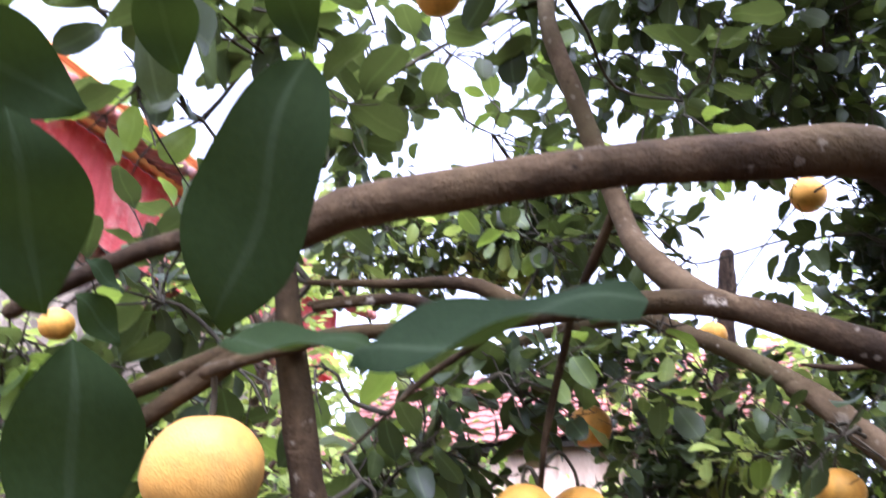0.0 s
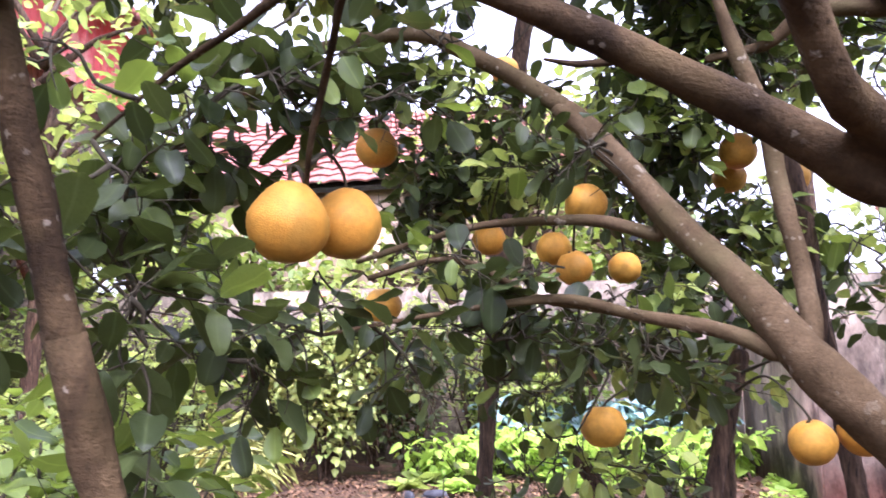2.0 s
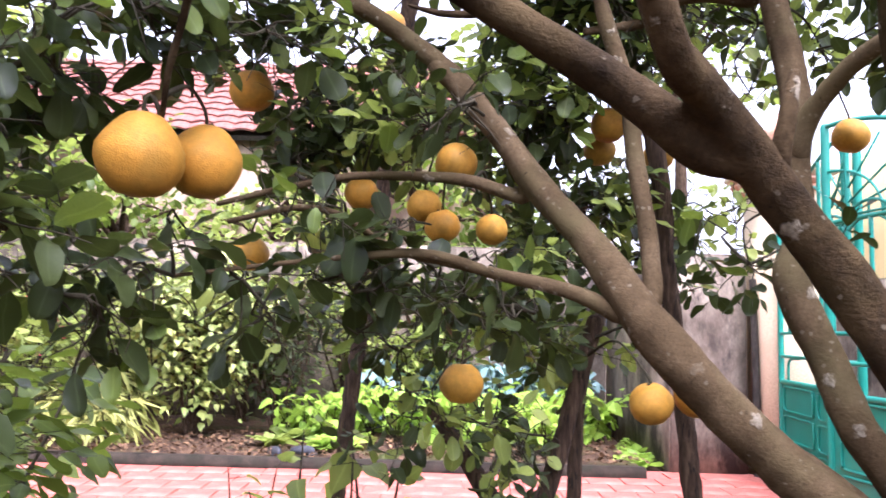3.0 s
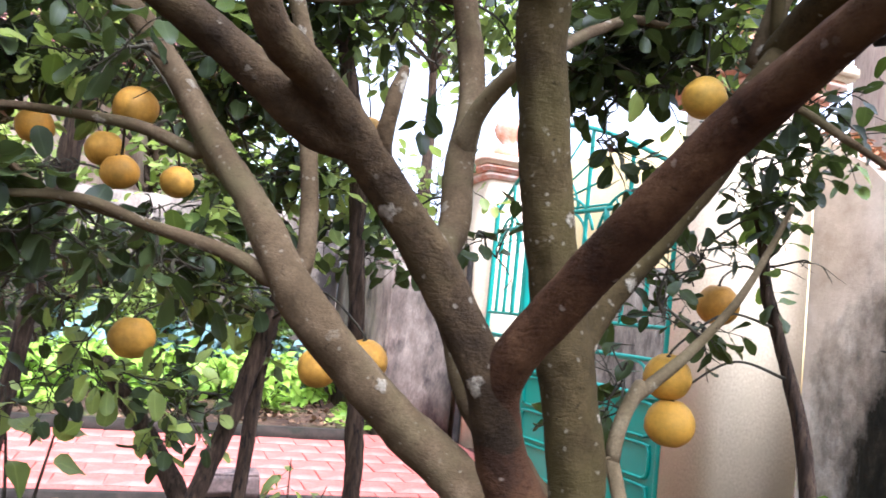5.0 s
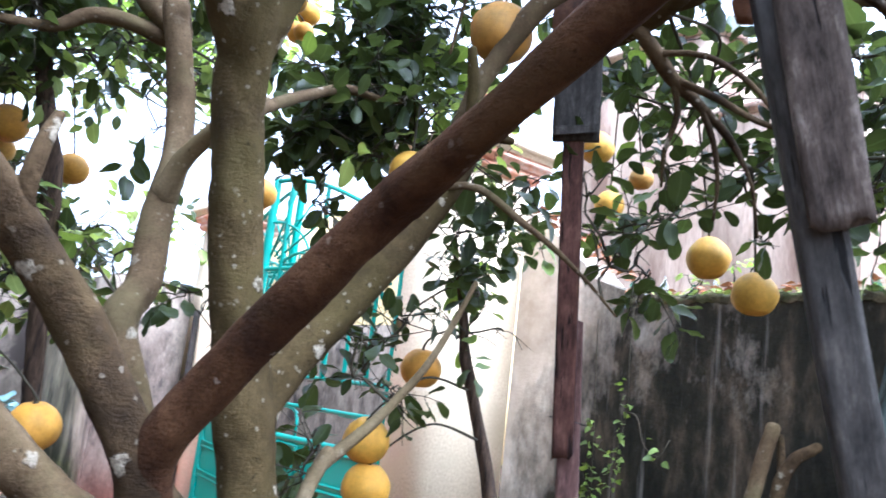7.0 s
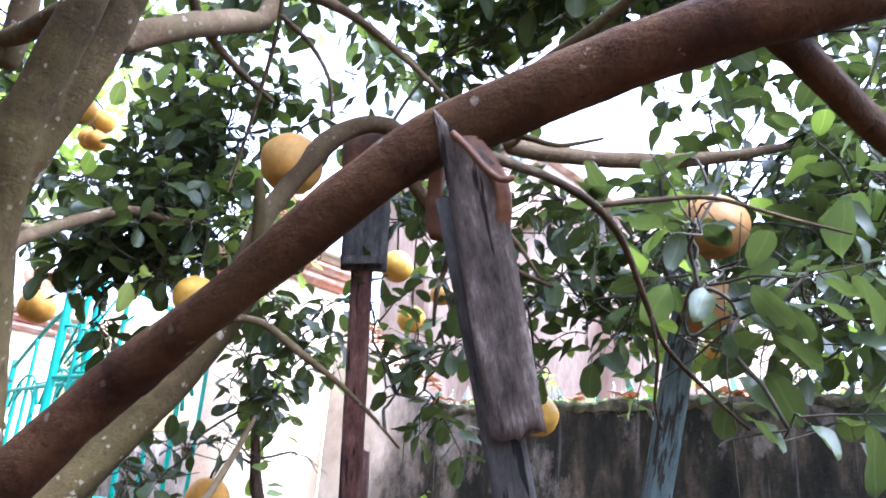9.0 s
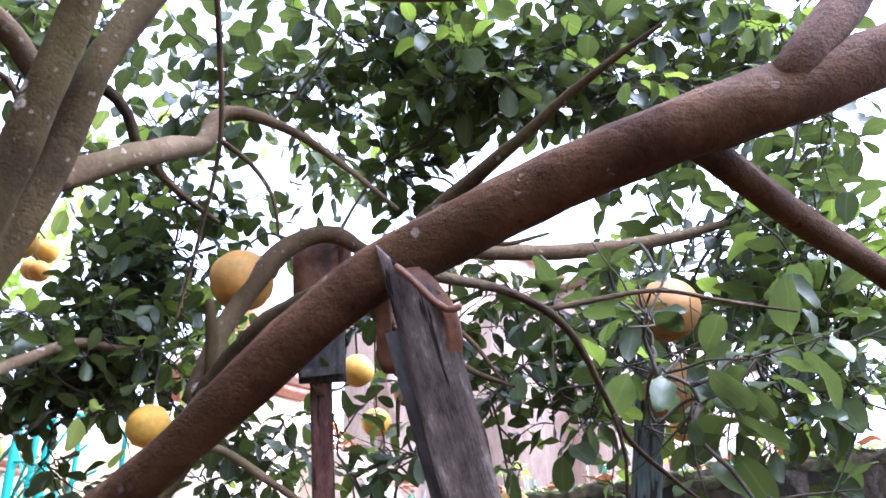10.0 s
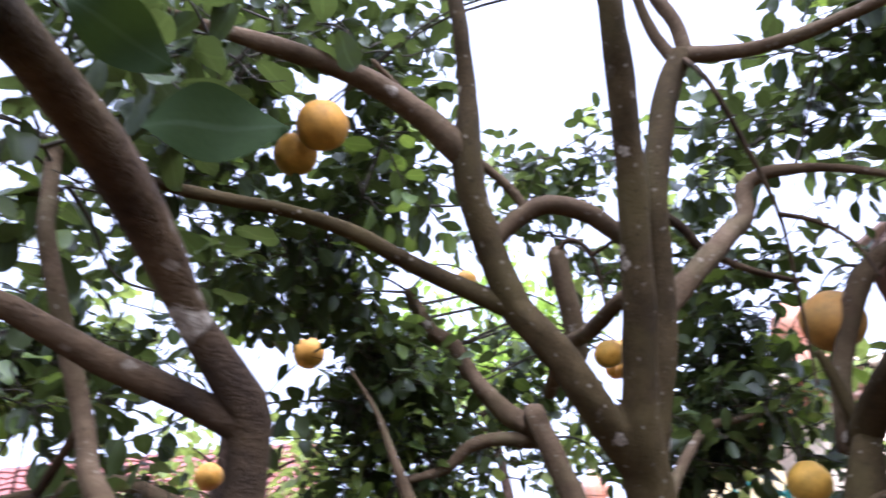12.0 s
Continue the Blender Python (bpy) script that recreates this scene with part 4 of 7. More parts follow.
part("parapet", box_bm(-7.75, -7.55, 3.0, 8.7, 7.5, 8.02, 0.01), ORANGE_TRIM, red_house, "orange painted parapet")
part("parapet_cap", box_bm(-7.82, -7.48, 2.9, 8.8, 8.02, 8.10, 0.015), ORANGE_TRIM, red_house, "orange painted parapet cap")

# paving tiles, in half-bond rows
TILE_MESH = bpy.data.meshes.new("tile")
bm = box_bm(-0.146, 0.146, -0.146, 0.146, -0.02, 0.012, 0.004)
bm.to_mesh(TILE_MESH)
bm.free()
rng = random.Random(4)
for j in range(8):
    for i in range(30):
        x = -6.0 + 0.3 * i + (0.15 if j % 2 else 0)
        y = 4.885 + 0.3 * j
        if x > 2.8 or (y > 6.8 and x < 2.1):
            continue
        ob = link_data("tile", TILE_MESH, TILE, path, smooth=False)
        ob.matrix_basis = Matrix.Translation((x, y, rng.gauss(0.002, 0.0015))) @ Matrix.Rotation(rng.gauss(0, 0.006), 4, "Z")


# ---- the pomelo trees ----
tree = thing("pomelo_tree", (0.88, 1.06, 0), "pomelo tree with forked dark brown trunk and spreading limbs", "tree", "pomelo trees")
fork("trunk", tree, BARK_RED, [(0.900, 1.070, -0.030, 0.100), (0.880, 1.060, 0.120, 0.078), (0.865, 1.055, 0.450, 0.066), (0.840, 1.050, 0.720, 0.064), (0.840, 1.043, 0.873, 0.051), (0.800, 1.043, 0.977, 0.043), (0.770, 1.050, 1.039, 0.039), (0.757, 1.046, 1.103, 0.035), (0.752, 1.042, 1.136, 0.034)], [(0.772, 1.050, 1.039, 0.034), (0.753, 1.046, 1.103, 0.036), (0.750, 1.034, 1.150, 0.033), (0.757, 0.995, 1.205, 0.033), (0.788, 0.923, 1.285, 0.034), (0.820, 0.804, 1.391, 0.032), (0.841, 0.655, 1.490, 0.028), (0.832, 0.500, 1.545, 0.022)])
fork("limb", tree, BARK_DARK, [(0.772, 1.050, 1.039, 0.036), (0.753, 1.046, 1.103, 0.037), (0.733, 1.038, 1.151, 0.034), (0.699, 1.043, 1.212, 0.034), (0.634, 1.050, 1.320, 0.034), (0.546, 1.028, 1.418, 0.032), (0.471, 0.984, 1.490, 0.028), (0.410, 0.927, 1.529, 0.024), (0.366, 0.872, 1.543, 0.021)], [(0.508, 1.006, 1.454, 0.022), (0.449, 1.012, 1.467, 0.026), (0.394, 0.987, 1.500, 0.028), (0.310, 0.982, 1.557, 0.026), (0.216, 0.970, 1.609, 0.023)])
limb("limb", tree, BARK_LICHEN, [(1.160, 1.500, -0.020, 0.070), (1.100, 1.420, 0.350, 0.060), (0.963, 1.418, 0.792, 0.053), (0.888, 1.489, 0.902, 0.050), (0.764, 1.526, 1.006, 0.047), (0.618, 1.522, 1.139, 0.043), (0.509, 1.531, 1.263, 0.041), (0.438, 1.649, 1.406, 0.035), (0.341, 1.770, 1.550, 0.032), (0.246, 1.861, 1.703, 0.032), (0.150, 1.902, 1.835, 0.030), (0.096, 1.918, 1.886, 0.029)])
limb("limb", tree, BARK_DARK, [(0.410, 0.927, 1.529, 0.024), (0.366, 0.872, 1.543, 0.021), (0.300, 0.780, 1.630, 0.020), (0.215, 0.610, 1.610, 0.019), (0.131, 0.511, 1.605, 0.018), (0.079, 0.401, 1.583, 0.014), (0.025, 0.358, 1.568, 0.012), (-0.028, 0.329, 1.558, 0.011), (-0.065, 0.310, 1.550, 0.011), (-0.117, 0.294, 1.542, 0.011), (-0.167, 0.276, 1.532, 0.010), (-0.204, 0.273, 1.518, 0.008), (-0.245, 0.263, 1.526, 0.005), (-0.309, 0.265, 1.518, 0.005), (-0.364, 0.271, 1.508, 0.005)])
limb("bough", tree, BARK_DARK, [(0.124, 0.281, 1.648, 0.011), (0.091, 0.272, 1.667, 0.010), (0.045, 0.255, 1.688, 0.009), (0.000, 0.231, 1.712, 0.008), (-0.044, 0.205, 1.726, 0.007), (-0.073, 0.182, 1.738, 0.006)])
limb("limb", tree, BARK_DARK, [(0.546, 1.028, 1.415, 0.013), (0.532, 0.998, 1.462, 0.012), (0.534, 0.981, 1.506, 0.011), (0.540, 0.984, 1.537, 0.010), (0.550, 0.991, 1.567, 0.007)])
# this bough's root ends loose, beyond what the camera sees
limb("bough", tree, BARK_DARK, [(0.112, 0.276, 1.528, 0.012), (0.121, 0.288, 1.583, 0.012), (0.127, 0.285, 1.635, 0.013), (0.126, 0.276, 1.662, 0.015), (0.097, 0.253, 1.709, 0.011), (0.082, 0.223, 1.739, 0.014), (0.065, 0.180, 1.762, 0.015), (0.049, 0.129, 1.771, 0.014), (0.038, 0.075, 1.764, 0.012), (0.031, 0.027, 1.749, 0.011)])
limb("limb", tree, BARK_RED, [(0.841, 0.655, 1.490, 0.028), (0.832, 0.500, 1.545, 0.022), (0.851, 0.300, 1.649, 0.024), (0.880, 0.207, 1.690, 0.024), (0.905, 0.118, 1.718, 0.024), (0.939, 0.031, 1.741, 0.025), (0.988, -0.040, 1.767, 0.026), (1.043, -0.105, 1.803, 0.025), (1.147, -0.205, 1.876, 0.024)])
limb("limb", tree, BARK_RED, [(0.950, 0.030, 1.744, 0.015), (1.023, 0.013, 1.732, 0.013), (1.125, -0.008, 1.720, 0.013), (1.248, -0.040, 1.701, 0.013), (1.415, -0.104, 1.648, 0.013)])
limb("limb", tree, BARK_RED, [(0.978, -0.051, 1.777, 0.016), (1.003, -0.076, 1.817, 0.017), (1.034, -0.098, 1.861, 0.017), (1.064, -0.120, 1.906, 0.016)])
limb("limb", tree, BARK_LICHEN, [(0.096, 1.916, 1.892, 0.025), (-0.002, 1.926, 1.972, 0.023), (-0.139, 1.885, 2.042, 0.021), (-0.246, 1.850, 2.083, 0.019), (-0.446, 1.815, 2.058, 0.017), (-0.587, 1.789, 2.016, 0.014), (-0.663, 1.775, 1.994, 0.010), (-0.761, 1.764, 1.980, 0.002)])
limb("limb", tree, BARK_LICHEN, [(0.528, 1.571, 1.306, 0.021), (0.530, 1.611, 1.451, 0.019), (0.515, 1.652, 1.608, 0.019), (0.501, 1.660, 1.754, 0.019), (0.455, 1.661, 1.903, 0.018), (0.424, 1.657, 2.028, 0.011), (0.393, 1.659, 2.146, 0.006), (0.337, 1.657, 2.265, 0.003)])
limb("limb", tree, BARK_LICHEN, [(0.473, 1.565, 1.274, 0.018), (0.389, 1.613, 1.320, 0.017), (0.218, 1.673, 1.364, 0.013), (0.078, 1.714, 1.402, 0.011), (-0.093, 1.723, 1.390, 0.007), (-0.257, 1.677, 1.365, 0.005), (-0.407, 1.575, 1.332, 0.004)])
limb("limb", tree, BARK_LICHEN, [(0.218, 1.673, 1.364, 0.011), (0.126, 1.715, 1.386, 0.010), (0.003, 1.750, 1.416, 0.009), (-0.099, 1.774, 1.483, 0.009), (-0.201, 1.766, 1.503, 0.007), (-0.341, 1.709, 1.461, 0.006)])
limb("limb", tree, BARK_LICHEN, [(0.297, 1.827, 1.548, 0.017), (0.185, 1.869, 1.591, 0.015), (0.065, 1.878, 1.602, 0.012), (-0.095, 1.858, 1.595, 0.009), (-0.234, 1.803, 1.555, 0.008), (-0.374, 1.736, 1.502, 0.006)])
limb("limb", tree, BARK_DARK, [(0.310, 0.982, 1.557, 0.026), (0.216, 0.970, 1.609, 0.023), (0.129, 0.947, 1.653, 0.021), (-0.002, 0.899, 1.701, 0.017), (-0.099, 0.872, 1.711, 0.014), (-0.210, 0.849, 1.705, 0.013), (-0.338, 0.818, 1.691, 0.011), (-0.423, 0.743, 1.671, 0.010), (-0.487, 0.676, 1.633, 0.008), (-0.528, 0.628, 1.600, 0.007)])
limb("limb", tree, BARK_LICHEN, [(-0.025, 0.901, 1.714, 0.017), (-0.067, 0.931, 1.761, 0.019), (-0.114, 0.974, 1.840, 0.017), (-0.140, 1.027, 1.940, 0.016), (-0.201, 0.961, 2.203, 0.015), (-0.217, 0.975, 2.332, 0.015), (-0.220, 0.990, 2.456, 0.014)])
limb("limb", tree, BARK_DARK, [(0.154, 1.080, 1.670, 0.006), (0.108, 1.081, 1.671, 0.005), (0.066, 1.077, 1.680, 0.002)])
limb("limb", tree, BARK_DARK, [(-0.385, 0.914, 1.747, 0.006), (-0.414, 0.906, 1.779, 0.005), (-0.483, 0.868, 1.776, 0.004), (-0.542, 0.836, 1.762, 0.004)])
limb("limb", tree, BARK_DARK, [(-0.247, 1.171, 1.847, 0.007), (-0.284, 1.240, 1.801, 0.007), (-0.323, 1.308, 1.747, 0.007), (-0.356, 1.347, 1.667, 0.006), (-0.379, 1.391, 1.599, 0.005)])
limb("limb", tree, BARK_DARK, [(-0.245, 0.866, 1.722, 0.012), (-0.266, 0.873, 1.740, 0.011), (-0.310, 0.877, 1.769, 0.010), (-0.359, 0.884, 1.785, 0.009), (-0.429, 0.893, 1.798, 0.008), (-0.496, 0.878, 1.804, 0.006), (-0.561, 0.859, 1.808, 0.005)])
limb("limb", tree, BARK_DARK, [(-0.312, 0.832, 1.697, 0.010), (-0.336, 0.836, 1.715, 0.009), (-0.367, 0.835, 1.735, 0.009), (-0.404, 0.834, 1.748, 0.008), (-0.456, 0.829, 1.750, 0.007), (-0.515, 0.809, 1.742, 0.005)])
limb("limb", tree, BARK_DARK, [(-0.486, 0.701, 1.659, 0.012), (-0.517, 0.692, 1.658, 0.014), (-0.555, 0.684, 1.641, 0.012), (-0.597, 0.670, 1.622, 0.011), (-0.637, 0.655, 1.603, 0.010), (-0.720, 0.640, 1.560, 0.007)])
limb("limb", tree, BARK_DARK, [(-0.498, 0.710, 1.653, 0.012), (-0.531, 0.690, 1.640, 0.013), (-0.581, 0.679, 1.608, 0.013), (-0.618, 0.670, 1.582, 0.012), (-0.651, 0.663, 1.557, 0.011), (-0.730, 0.660, 1.500, 0.007)])
limb("limb", tree, BARK_DARK, [(-0.301, 1.061, 1.805, 0.009), (-0.397, 1.100, 1.773, 0.007), (-0.495, 1.131, 1.739, 0.006), (-0.557, 1.121, 1.683, 0.004), (-0.623, 1.106, 1.618, 0.003)])
limb("limb", tree, BARK_DARK, [(0.959, 0.309, 1.711, 0.0065), (1.030, 0.314, 1.726, 0.0060), (1.127, 0.318, 1.744, 0.0055), (1.207, 0.308, 1.736, 0.0055), (1.274, 0.309, 1.711, 0.0050), (1.340, 0.313, 1.656, 0.0042), (1.393, 0.312, 1.608, 0.0036), (1.471, 0.293, 1.564, 0.0030), (1.559, 0.264, 1.517, 0.0020)])
limb("limb", tree, BARK_DARK, [(1.204, 0.311, 1.739, 0.0040), (1.275, 0.273, 1.764, 0.0035), (1.348, 0.222, 1.783, 0.0030), (1.446, 0.168, 1.781, 0.0025), (1.549, 0.108, 1.779, 0.0016)])
limb("limb", tree, BARK_DARK, [(1.352, 0.310, 1.636, 0.0030), (1.386, 0.318, 1.585, 0.0026), (1.410, 0.335, 1.537, 0.0020), (1.429, 0.335, 1.502, 0.0014)])

CLUMPS = []
CLUMPS += [
    (-0.65, 0.60, 2.08, 0.15, 40),
    (-0.56, 0.70, 2.07, 0.09, 36),
    (-0.63, 1.12, 2.31, 0.09, 27),
    (-0.03, 1.29, 2.29, 0.08, 22),
    (-0.68, 0.60, 1.98, 0.04, 4),
    (-0.68, 0.72, 2.03, 0.04, 4),
    (-0.83, 0.86, 1.82, 0.09, 40),
    (-0.78, 0.99, 1.46, 0.07, 16),
    (-0.69, 0.98, 1.51, 0.06, 9),
    (-0.82, 0.88, 1.51, 0.05, 7),
    (-0.70, 0.90, 1.71, 0.06, 9),
    (-0.67, 1.33, 1.62, 0.09, 12),
    (-0.60, 1.18, 1.42, 0.05, 10),
    (-0.60, 1.18, 1.34, 0.06, 13),
    (-0.60, 1.46, 1.69, 0.13, 50),
    (-0.54, 1.43, 1.38, 0.09, 23),
    (-0.55, 1.32, 1.28, 0.08, 20),
    (-0.47, 1.35, 1.28, 0.06, 6),
]
CLUMPS += [
    (-0.26, 1.61, 1.85, 0.11, 34),
    (-0.38, 1.49, 1.81, 0.09, 21),
    (-0.14, 1.68, 1.98, 0.06, 10),
    (0.14, 1.62, 1.70, 0.06, 10),
    (-0.63, 1.37, 1.54, 0.08, 16),
    (-0.44, 1.36, 1.81, 0.10, 24),
    (-0.64, 1.06, 1.75, 0.06, 4),
    (-0.58, 1.13, 1.52, 0.08, 15),
    (-0.53, 1.07, 1.37, 0.07, 23),
    (-0.58, 1.32, 1.68, 0.11, 32),
    (-0.57, 1.41, 1.79, 0.10, 30),
    (-0.44, 1.48, 1.76, 0.08, 18),
    (-0.51, 1.09, 1.30, 0.05, 8),
    (0.15, 1.74, 1.75, 0.06, 12),
    (0.18, 1.72, 1.61, 0.06, 14),
    (0.22, 1.69, 1.47, 0.08, 22),
    (0.02, 1.85, 1.48, 0.08, 17),
    (-0.44, 1.45, 1.34, 0.08, 23),
]
CLUMPS += [
    (-0.47, 1.39, 1.25, 0.05, 4),
    (-0.31, 1.71, 1.34, 0.10, 12),
    (-0.24, 1.72, 1.25, 0.07, 6),
    (-0.23, 1.76, 1.48, 0.09, 19),
    (-0.08, 1.80, 1.32, 0.09, 10),
    (-0.42, 1.56, 1.45, 0.07, 12),
    (0.06, 1.86, 1.28, 0.09, 9),
    (0.21, 1.96, 1.27, 0.10, 20),
    (0.34, 1.94, 1.32, 0.08, 13),
    (-0.10, 0.62, 2.34, 0.08, 37),
    (0.07, 0.70, 2.43, 0.08, 22),
    (-0.19, 0.98, 2.35, 0.06, 10),
    (-0.93, 1.16, 1.52, 0.07, 18),
    (-0.71, 1.32, 1.51, 0.06, 13),
    (-0.64, 1.45, 1.60, 0.07, 15),
    (-1.01, 1.04, 1.99, 0.08, 27),
    (-1.02, 1.18, 2.00, 0.08, 21),
]
CLUMPS += [
    (-1.04, 1.10, 1.84, 0.07, 20),
    (-0.94, 1.20, 2.07, 0.07, 15),
    (-0.99, 1.25, 1.92, 0.07, 15),
    (-1.09, 1.23, 1.80, 0.08, 23),
    (-1.08, 1.11, 1.74, 0.06, 13),
    (-0.07, 0.74, 2.50, 0.06, 16),
    (-0.00, 0.99, 2.56, 0.07, 15),
    (0.10, 0.94, 2.62, 0.07, 13),
    (-0.24, 0.93, 2.41, 0.07, 18),
    (-0.10, 0.92, 2.46, 0.06, 10),
    (0.17, 0.97, 2.73, 0.07, 15),
    (-0.21, 0.79, 2.42, 0.06, 14),
    (-0.10, 1.71, 1.51, 0.07, 17),
    (0.02, 1.72, 1.46, 0.07, 17),
    (0.15, 1.71, 1.50, 0.07, 17),
    (-0.17, 1.82, 1.36, 0.09, 13),
    (-0.02, 1.83, 1.34, 0.09, 13),
    (0.11, 1.83, 1.36, 0.09, 26),
]
CLUMPS += [
    (0.24, 1.77, 1.38, 0.07, 18),
    (0.28, 1.76, 1.27, 0.07, 16),
    (0.15, 1.67, 1.63, 0.06, 11),
    (0.18, 1.67, 1.72, 0.05, 7),
    (-0.31, 1.91, 1.26, 0.08, 10),
    (-0.08, 1.93, 1.23, 0.08, 10),
    (-0.91, 0.71, 1.68, 0.06, 24),
    (-0.95, 0.72, 1.72, 0.06, 20),
    (-0.92, 0.72, 1.63, 0.05, 13),
    (-0.89, 0.79, 1.74, 0.04, 7),
]

crown(tree, CLUMPS, LEAF_DARK, LEAF_MID, 0.20, 11, 0.084, 280, 0.9, (0.3, 0.3, 1.4))

tree = thing("pomelo_tree", (1.06, 1.2, 0), "pomelo tree with upright trunk and pale lichen spots", "tree", "pomelo trees")
fork("trunk", tree, BARK_OLIVE, [(1.060, 1.200, -0.030, 0.100), (1.050, 1.210, 0.200, 0.080), (1.060, 1.271, 0.740, 0.064), (1.043, 1.301, 0.914, 0.057), (1.022, 1.323, 1.099, 0.056), (0.974, 1.331, 1.309, 0.053), (0.925, 1.317, 1.518, 0.049), (0.890, 1.292, 1.668, 0.048), (0.857, 1.262, 1.813, 0.045)], [(0.890, 1.292, 1.668, 0.030), (0.857, 1.262, 1.813, 0.034), (0.756, 1.170, 1.942, 0.036), (0.691, 1.140, 2.047, 0.034), (0.615, 1.118, 2.145, 0.032), (0.581, 1.085, 2.239, 0.031)], [(0.890, 1.292, 1.668, 0.036), (0.868, 1.250, 1.790, 0.038), (0.842, 1.180, 1.900, 0.036), (0.851, 1.052, 2.131, 0.033), (0.850, 0.946, 2.331, 0.031), (0.827, 0.821, 2.514, 0.028), (0.803, 0.728, 2.661, 0.026)], [(0.890, 1.292, 1.668, 0.030), (0.866, 1.255, 1.800, 0.032), (0.880, 1.205, 1.905, 0.034), (0.909, 1.147, 2.026, 0.032), (0.930, 1.094, 2.183, 0.031), (0.940, 1.033, 2.329, 0.029)], [(1.025, 1.324, 1.120, 0.032), (1.040, 1.345, 1.218, 0.037), (1.088, 1.364, 1.301, 0.042), (1.156, 1.366, 1.386, 0.042), (1.246, 1.363, 1.513, 0.044), (1.333, 1.349, 1.637, 0.043)])
limb("limb", tree, BARK_OLIVE, [(0.615, 1.118, 2.145, 0.032), (0.581, 1.085, 2.239, 0.031), (0.549, 1.033, 2.348, 0.032), (0.541, 0.993, 2.434, 0.030), (0.550, 0.944, 2.547, 0.020), (0.544, 0.885, 2.674, 0.017), (0.535, 0.854, 2.768, 0.015)])
limb("limb", tree, BARK_LICHEN, [(0.536, 0.998, 2.430, 0.029), (0.450, 0.959, 2.499, 0.026), (0.340, 0.913, 2.550, 0.023), (0.220, 0.880, 2.576, 0.020), (0.119, 0.843, 2.579, 0.016), (0.044, 0.815, 2.581, 0.011), (-0.054, 0.784, 2.605, 0.002)])
limb("limb", tree, BARK_OLIVE, [(0.604, 1.121, 2.146, 0.024), (0.529, 1.119, 2.186, 0.020), (0.422, 1.108, 2.243, 0.017), (0.305, 1.065, 2.294, 0.016), (0.179, 1.024, 2.321, 0.013), (0.092, 0.984, 2.317, 0.012), (0.014, 0.942, 2.309, 0.011), (-0.071, 0.897, 2.310, 0.008)])
limb("limb", tree, BARK_LICHEN, [(0.592, 1.073, 2.272, 0.019), (0.648, 1.050, 2.315, 0.019), (0.707, 1.040, 2.334, 0.019), (0.792, 1.045, 2.311, 0.020), (0.860, 1.052, 2.250, 0.019)])
limb("limb", tree, BARK_LICHEN, [(0.653, 1.043, 2.324, 0.011), (0.637, 1.036, 2.359, 0.011), (0.592, 1.025, 2.409, 0.010), (0.467, 0.986, 2.525, 0.008), (0.362, 0.922, 2.608, 0.005)])
limb("limb", tree, BARK_OLIVE, [(0.930, 1.094, 2.183, 0.031), (0.940, 1.033, 2.329, 0.029), (0.984, 1.000, 2.478, 0.029), (1.033, 0.968, 2.606, 0.029), (1.071, 0.942, 2.667, 0.026)])
limb("limb", tree, BARK_LICHEN, [(1.071, 0.942, 2.667, 0.020), (1.157, 0.886, 2.622, 0.017), (1.234, 0.793, 2.574, 0.015), (1.309, 0.686, 2.543, 0.013), (1.361, 0.598, 2.521, 0.011), (1.397, 0.507, 2.495, 0.009), (1.425, 0.435, 2.474, 0.006), (1.483, 0.337, 2.464, 0.002)])
limb("limb", tree, BARK_LICHEN, [(1.062, 0.956, 2.661, 0.018), (1.027, 0.945, 2.724, 0.015), (1.001, 0.923, 2.788, 0.013), (0.977, 0.888, 2.857, 0.012)])
limb("limb", tree, BARK_LICHEN, [(1.076, 0.935, 2.670, 0.020), (1.067, 0.915, 2.739, 0.017), (1.034, 0.904, 2.812, 0.016), (1.011, 0.885, 2.881, 0.013)])
limb("limb", tree, BARK_LICHEN, [(0.956, 1.140, 2.141, 0.027), (1.072, 1.134, 2.234, 0.025), (1.201, 1.184, 2.339, 0.025), (1.287, 1.216, 2.406, 0.023), (1.311, 1.214, 2.485, 0.022), (1.354, 1.167, 2.501, 0.016), (1.448, 1.076, 2.446, 0.011), (1.550, 1.001, 2.362, 0.008), (1.616, 0.914, 2.255, 0.005)])
limb("limb", tree, BARK_OLIVE, [(1.246, 1.363, 1.513, 0.044), (1.333, 1.349, 1.637, 0.043), (1.403, 1.328, 1.772, 0.040), (1.476, 1.331, 1.889, 0.027), (1.547, 1.300, 1.890, 0.009)])
limb("limb", tree, BARK_PALE, [(1.373, 1.191, -0.020, 0.016), (1.233, 1.459, 0.890, 0.016), (1.221, 1.482, 0.968, 0.017), (1.239, 1.486, 1.054, 0.017), (1.271, 1.474, 1.133, 0.016)])
limb("limb", tree, BARK_PALE, [(1.262, 1.478, 1.107, 0.015), (1.348, 1.428, 1.208, 0.012), (1.423, 1.372, 1.333, 0.009), (1.462, 1.328, 1.449, 0.007), (1.482, 1.295, 1.537, 0.005)])
limb("limb", tree, BARK_LICHEN, [(1.100, 1.380, 0.100, 0.060), (1.100, 1.490, 0.747, 0.048), (1.037, 1.551, 0.906, 0.044), (0.922, 1.547, 1.057, 0.035), (0.878, 1.601, 1.208, 0.036), (0.834, 1.639, 1.347, 0.036), (0.894, 1.736, 1.452, 0.037), (0.916, 1.812, 1.603, 0.038), (0.950, 1.866, 1.781, 0.036), (0.950, 1.917, 1.962, 0.035), (0.905, 1.949, 2.194, 0.033), (0.962, 2.094, 2.189, 0.041)])
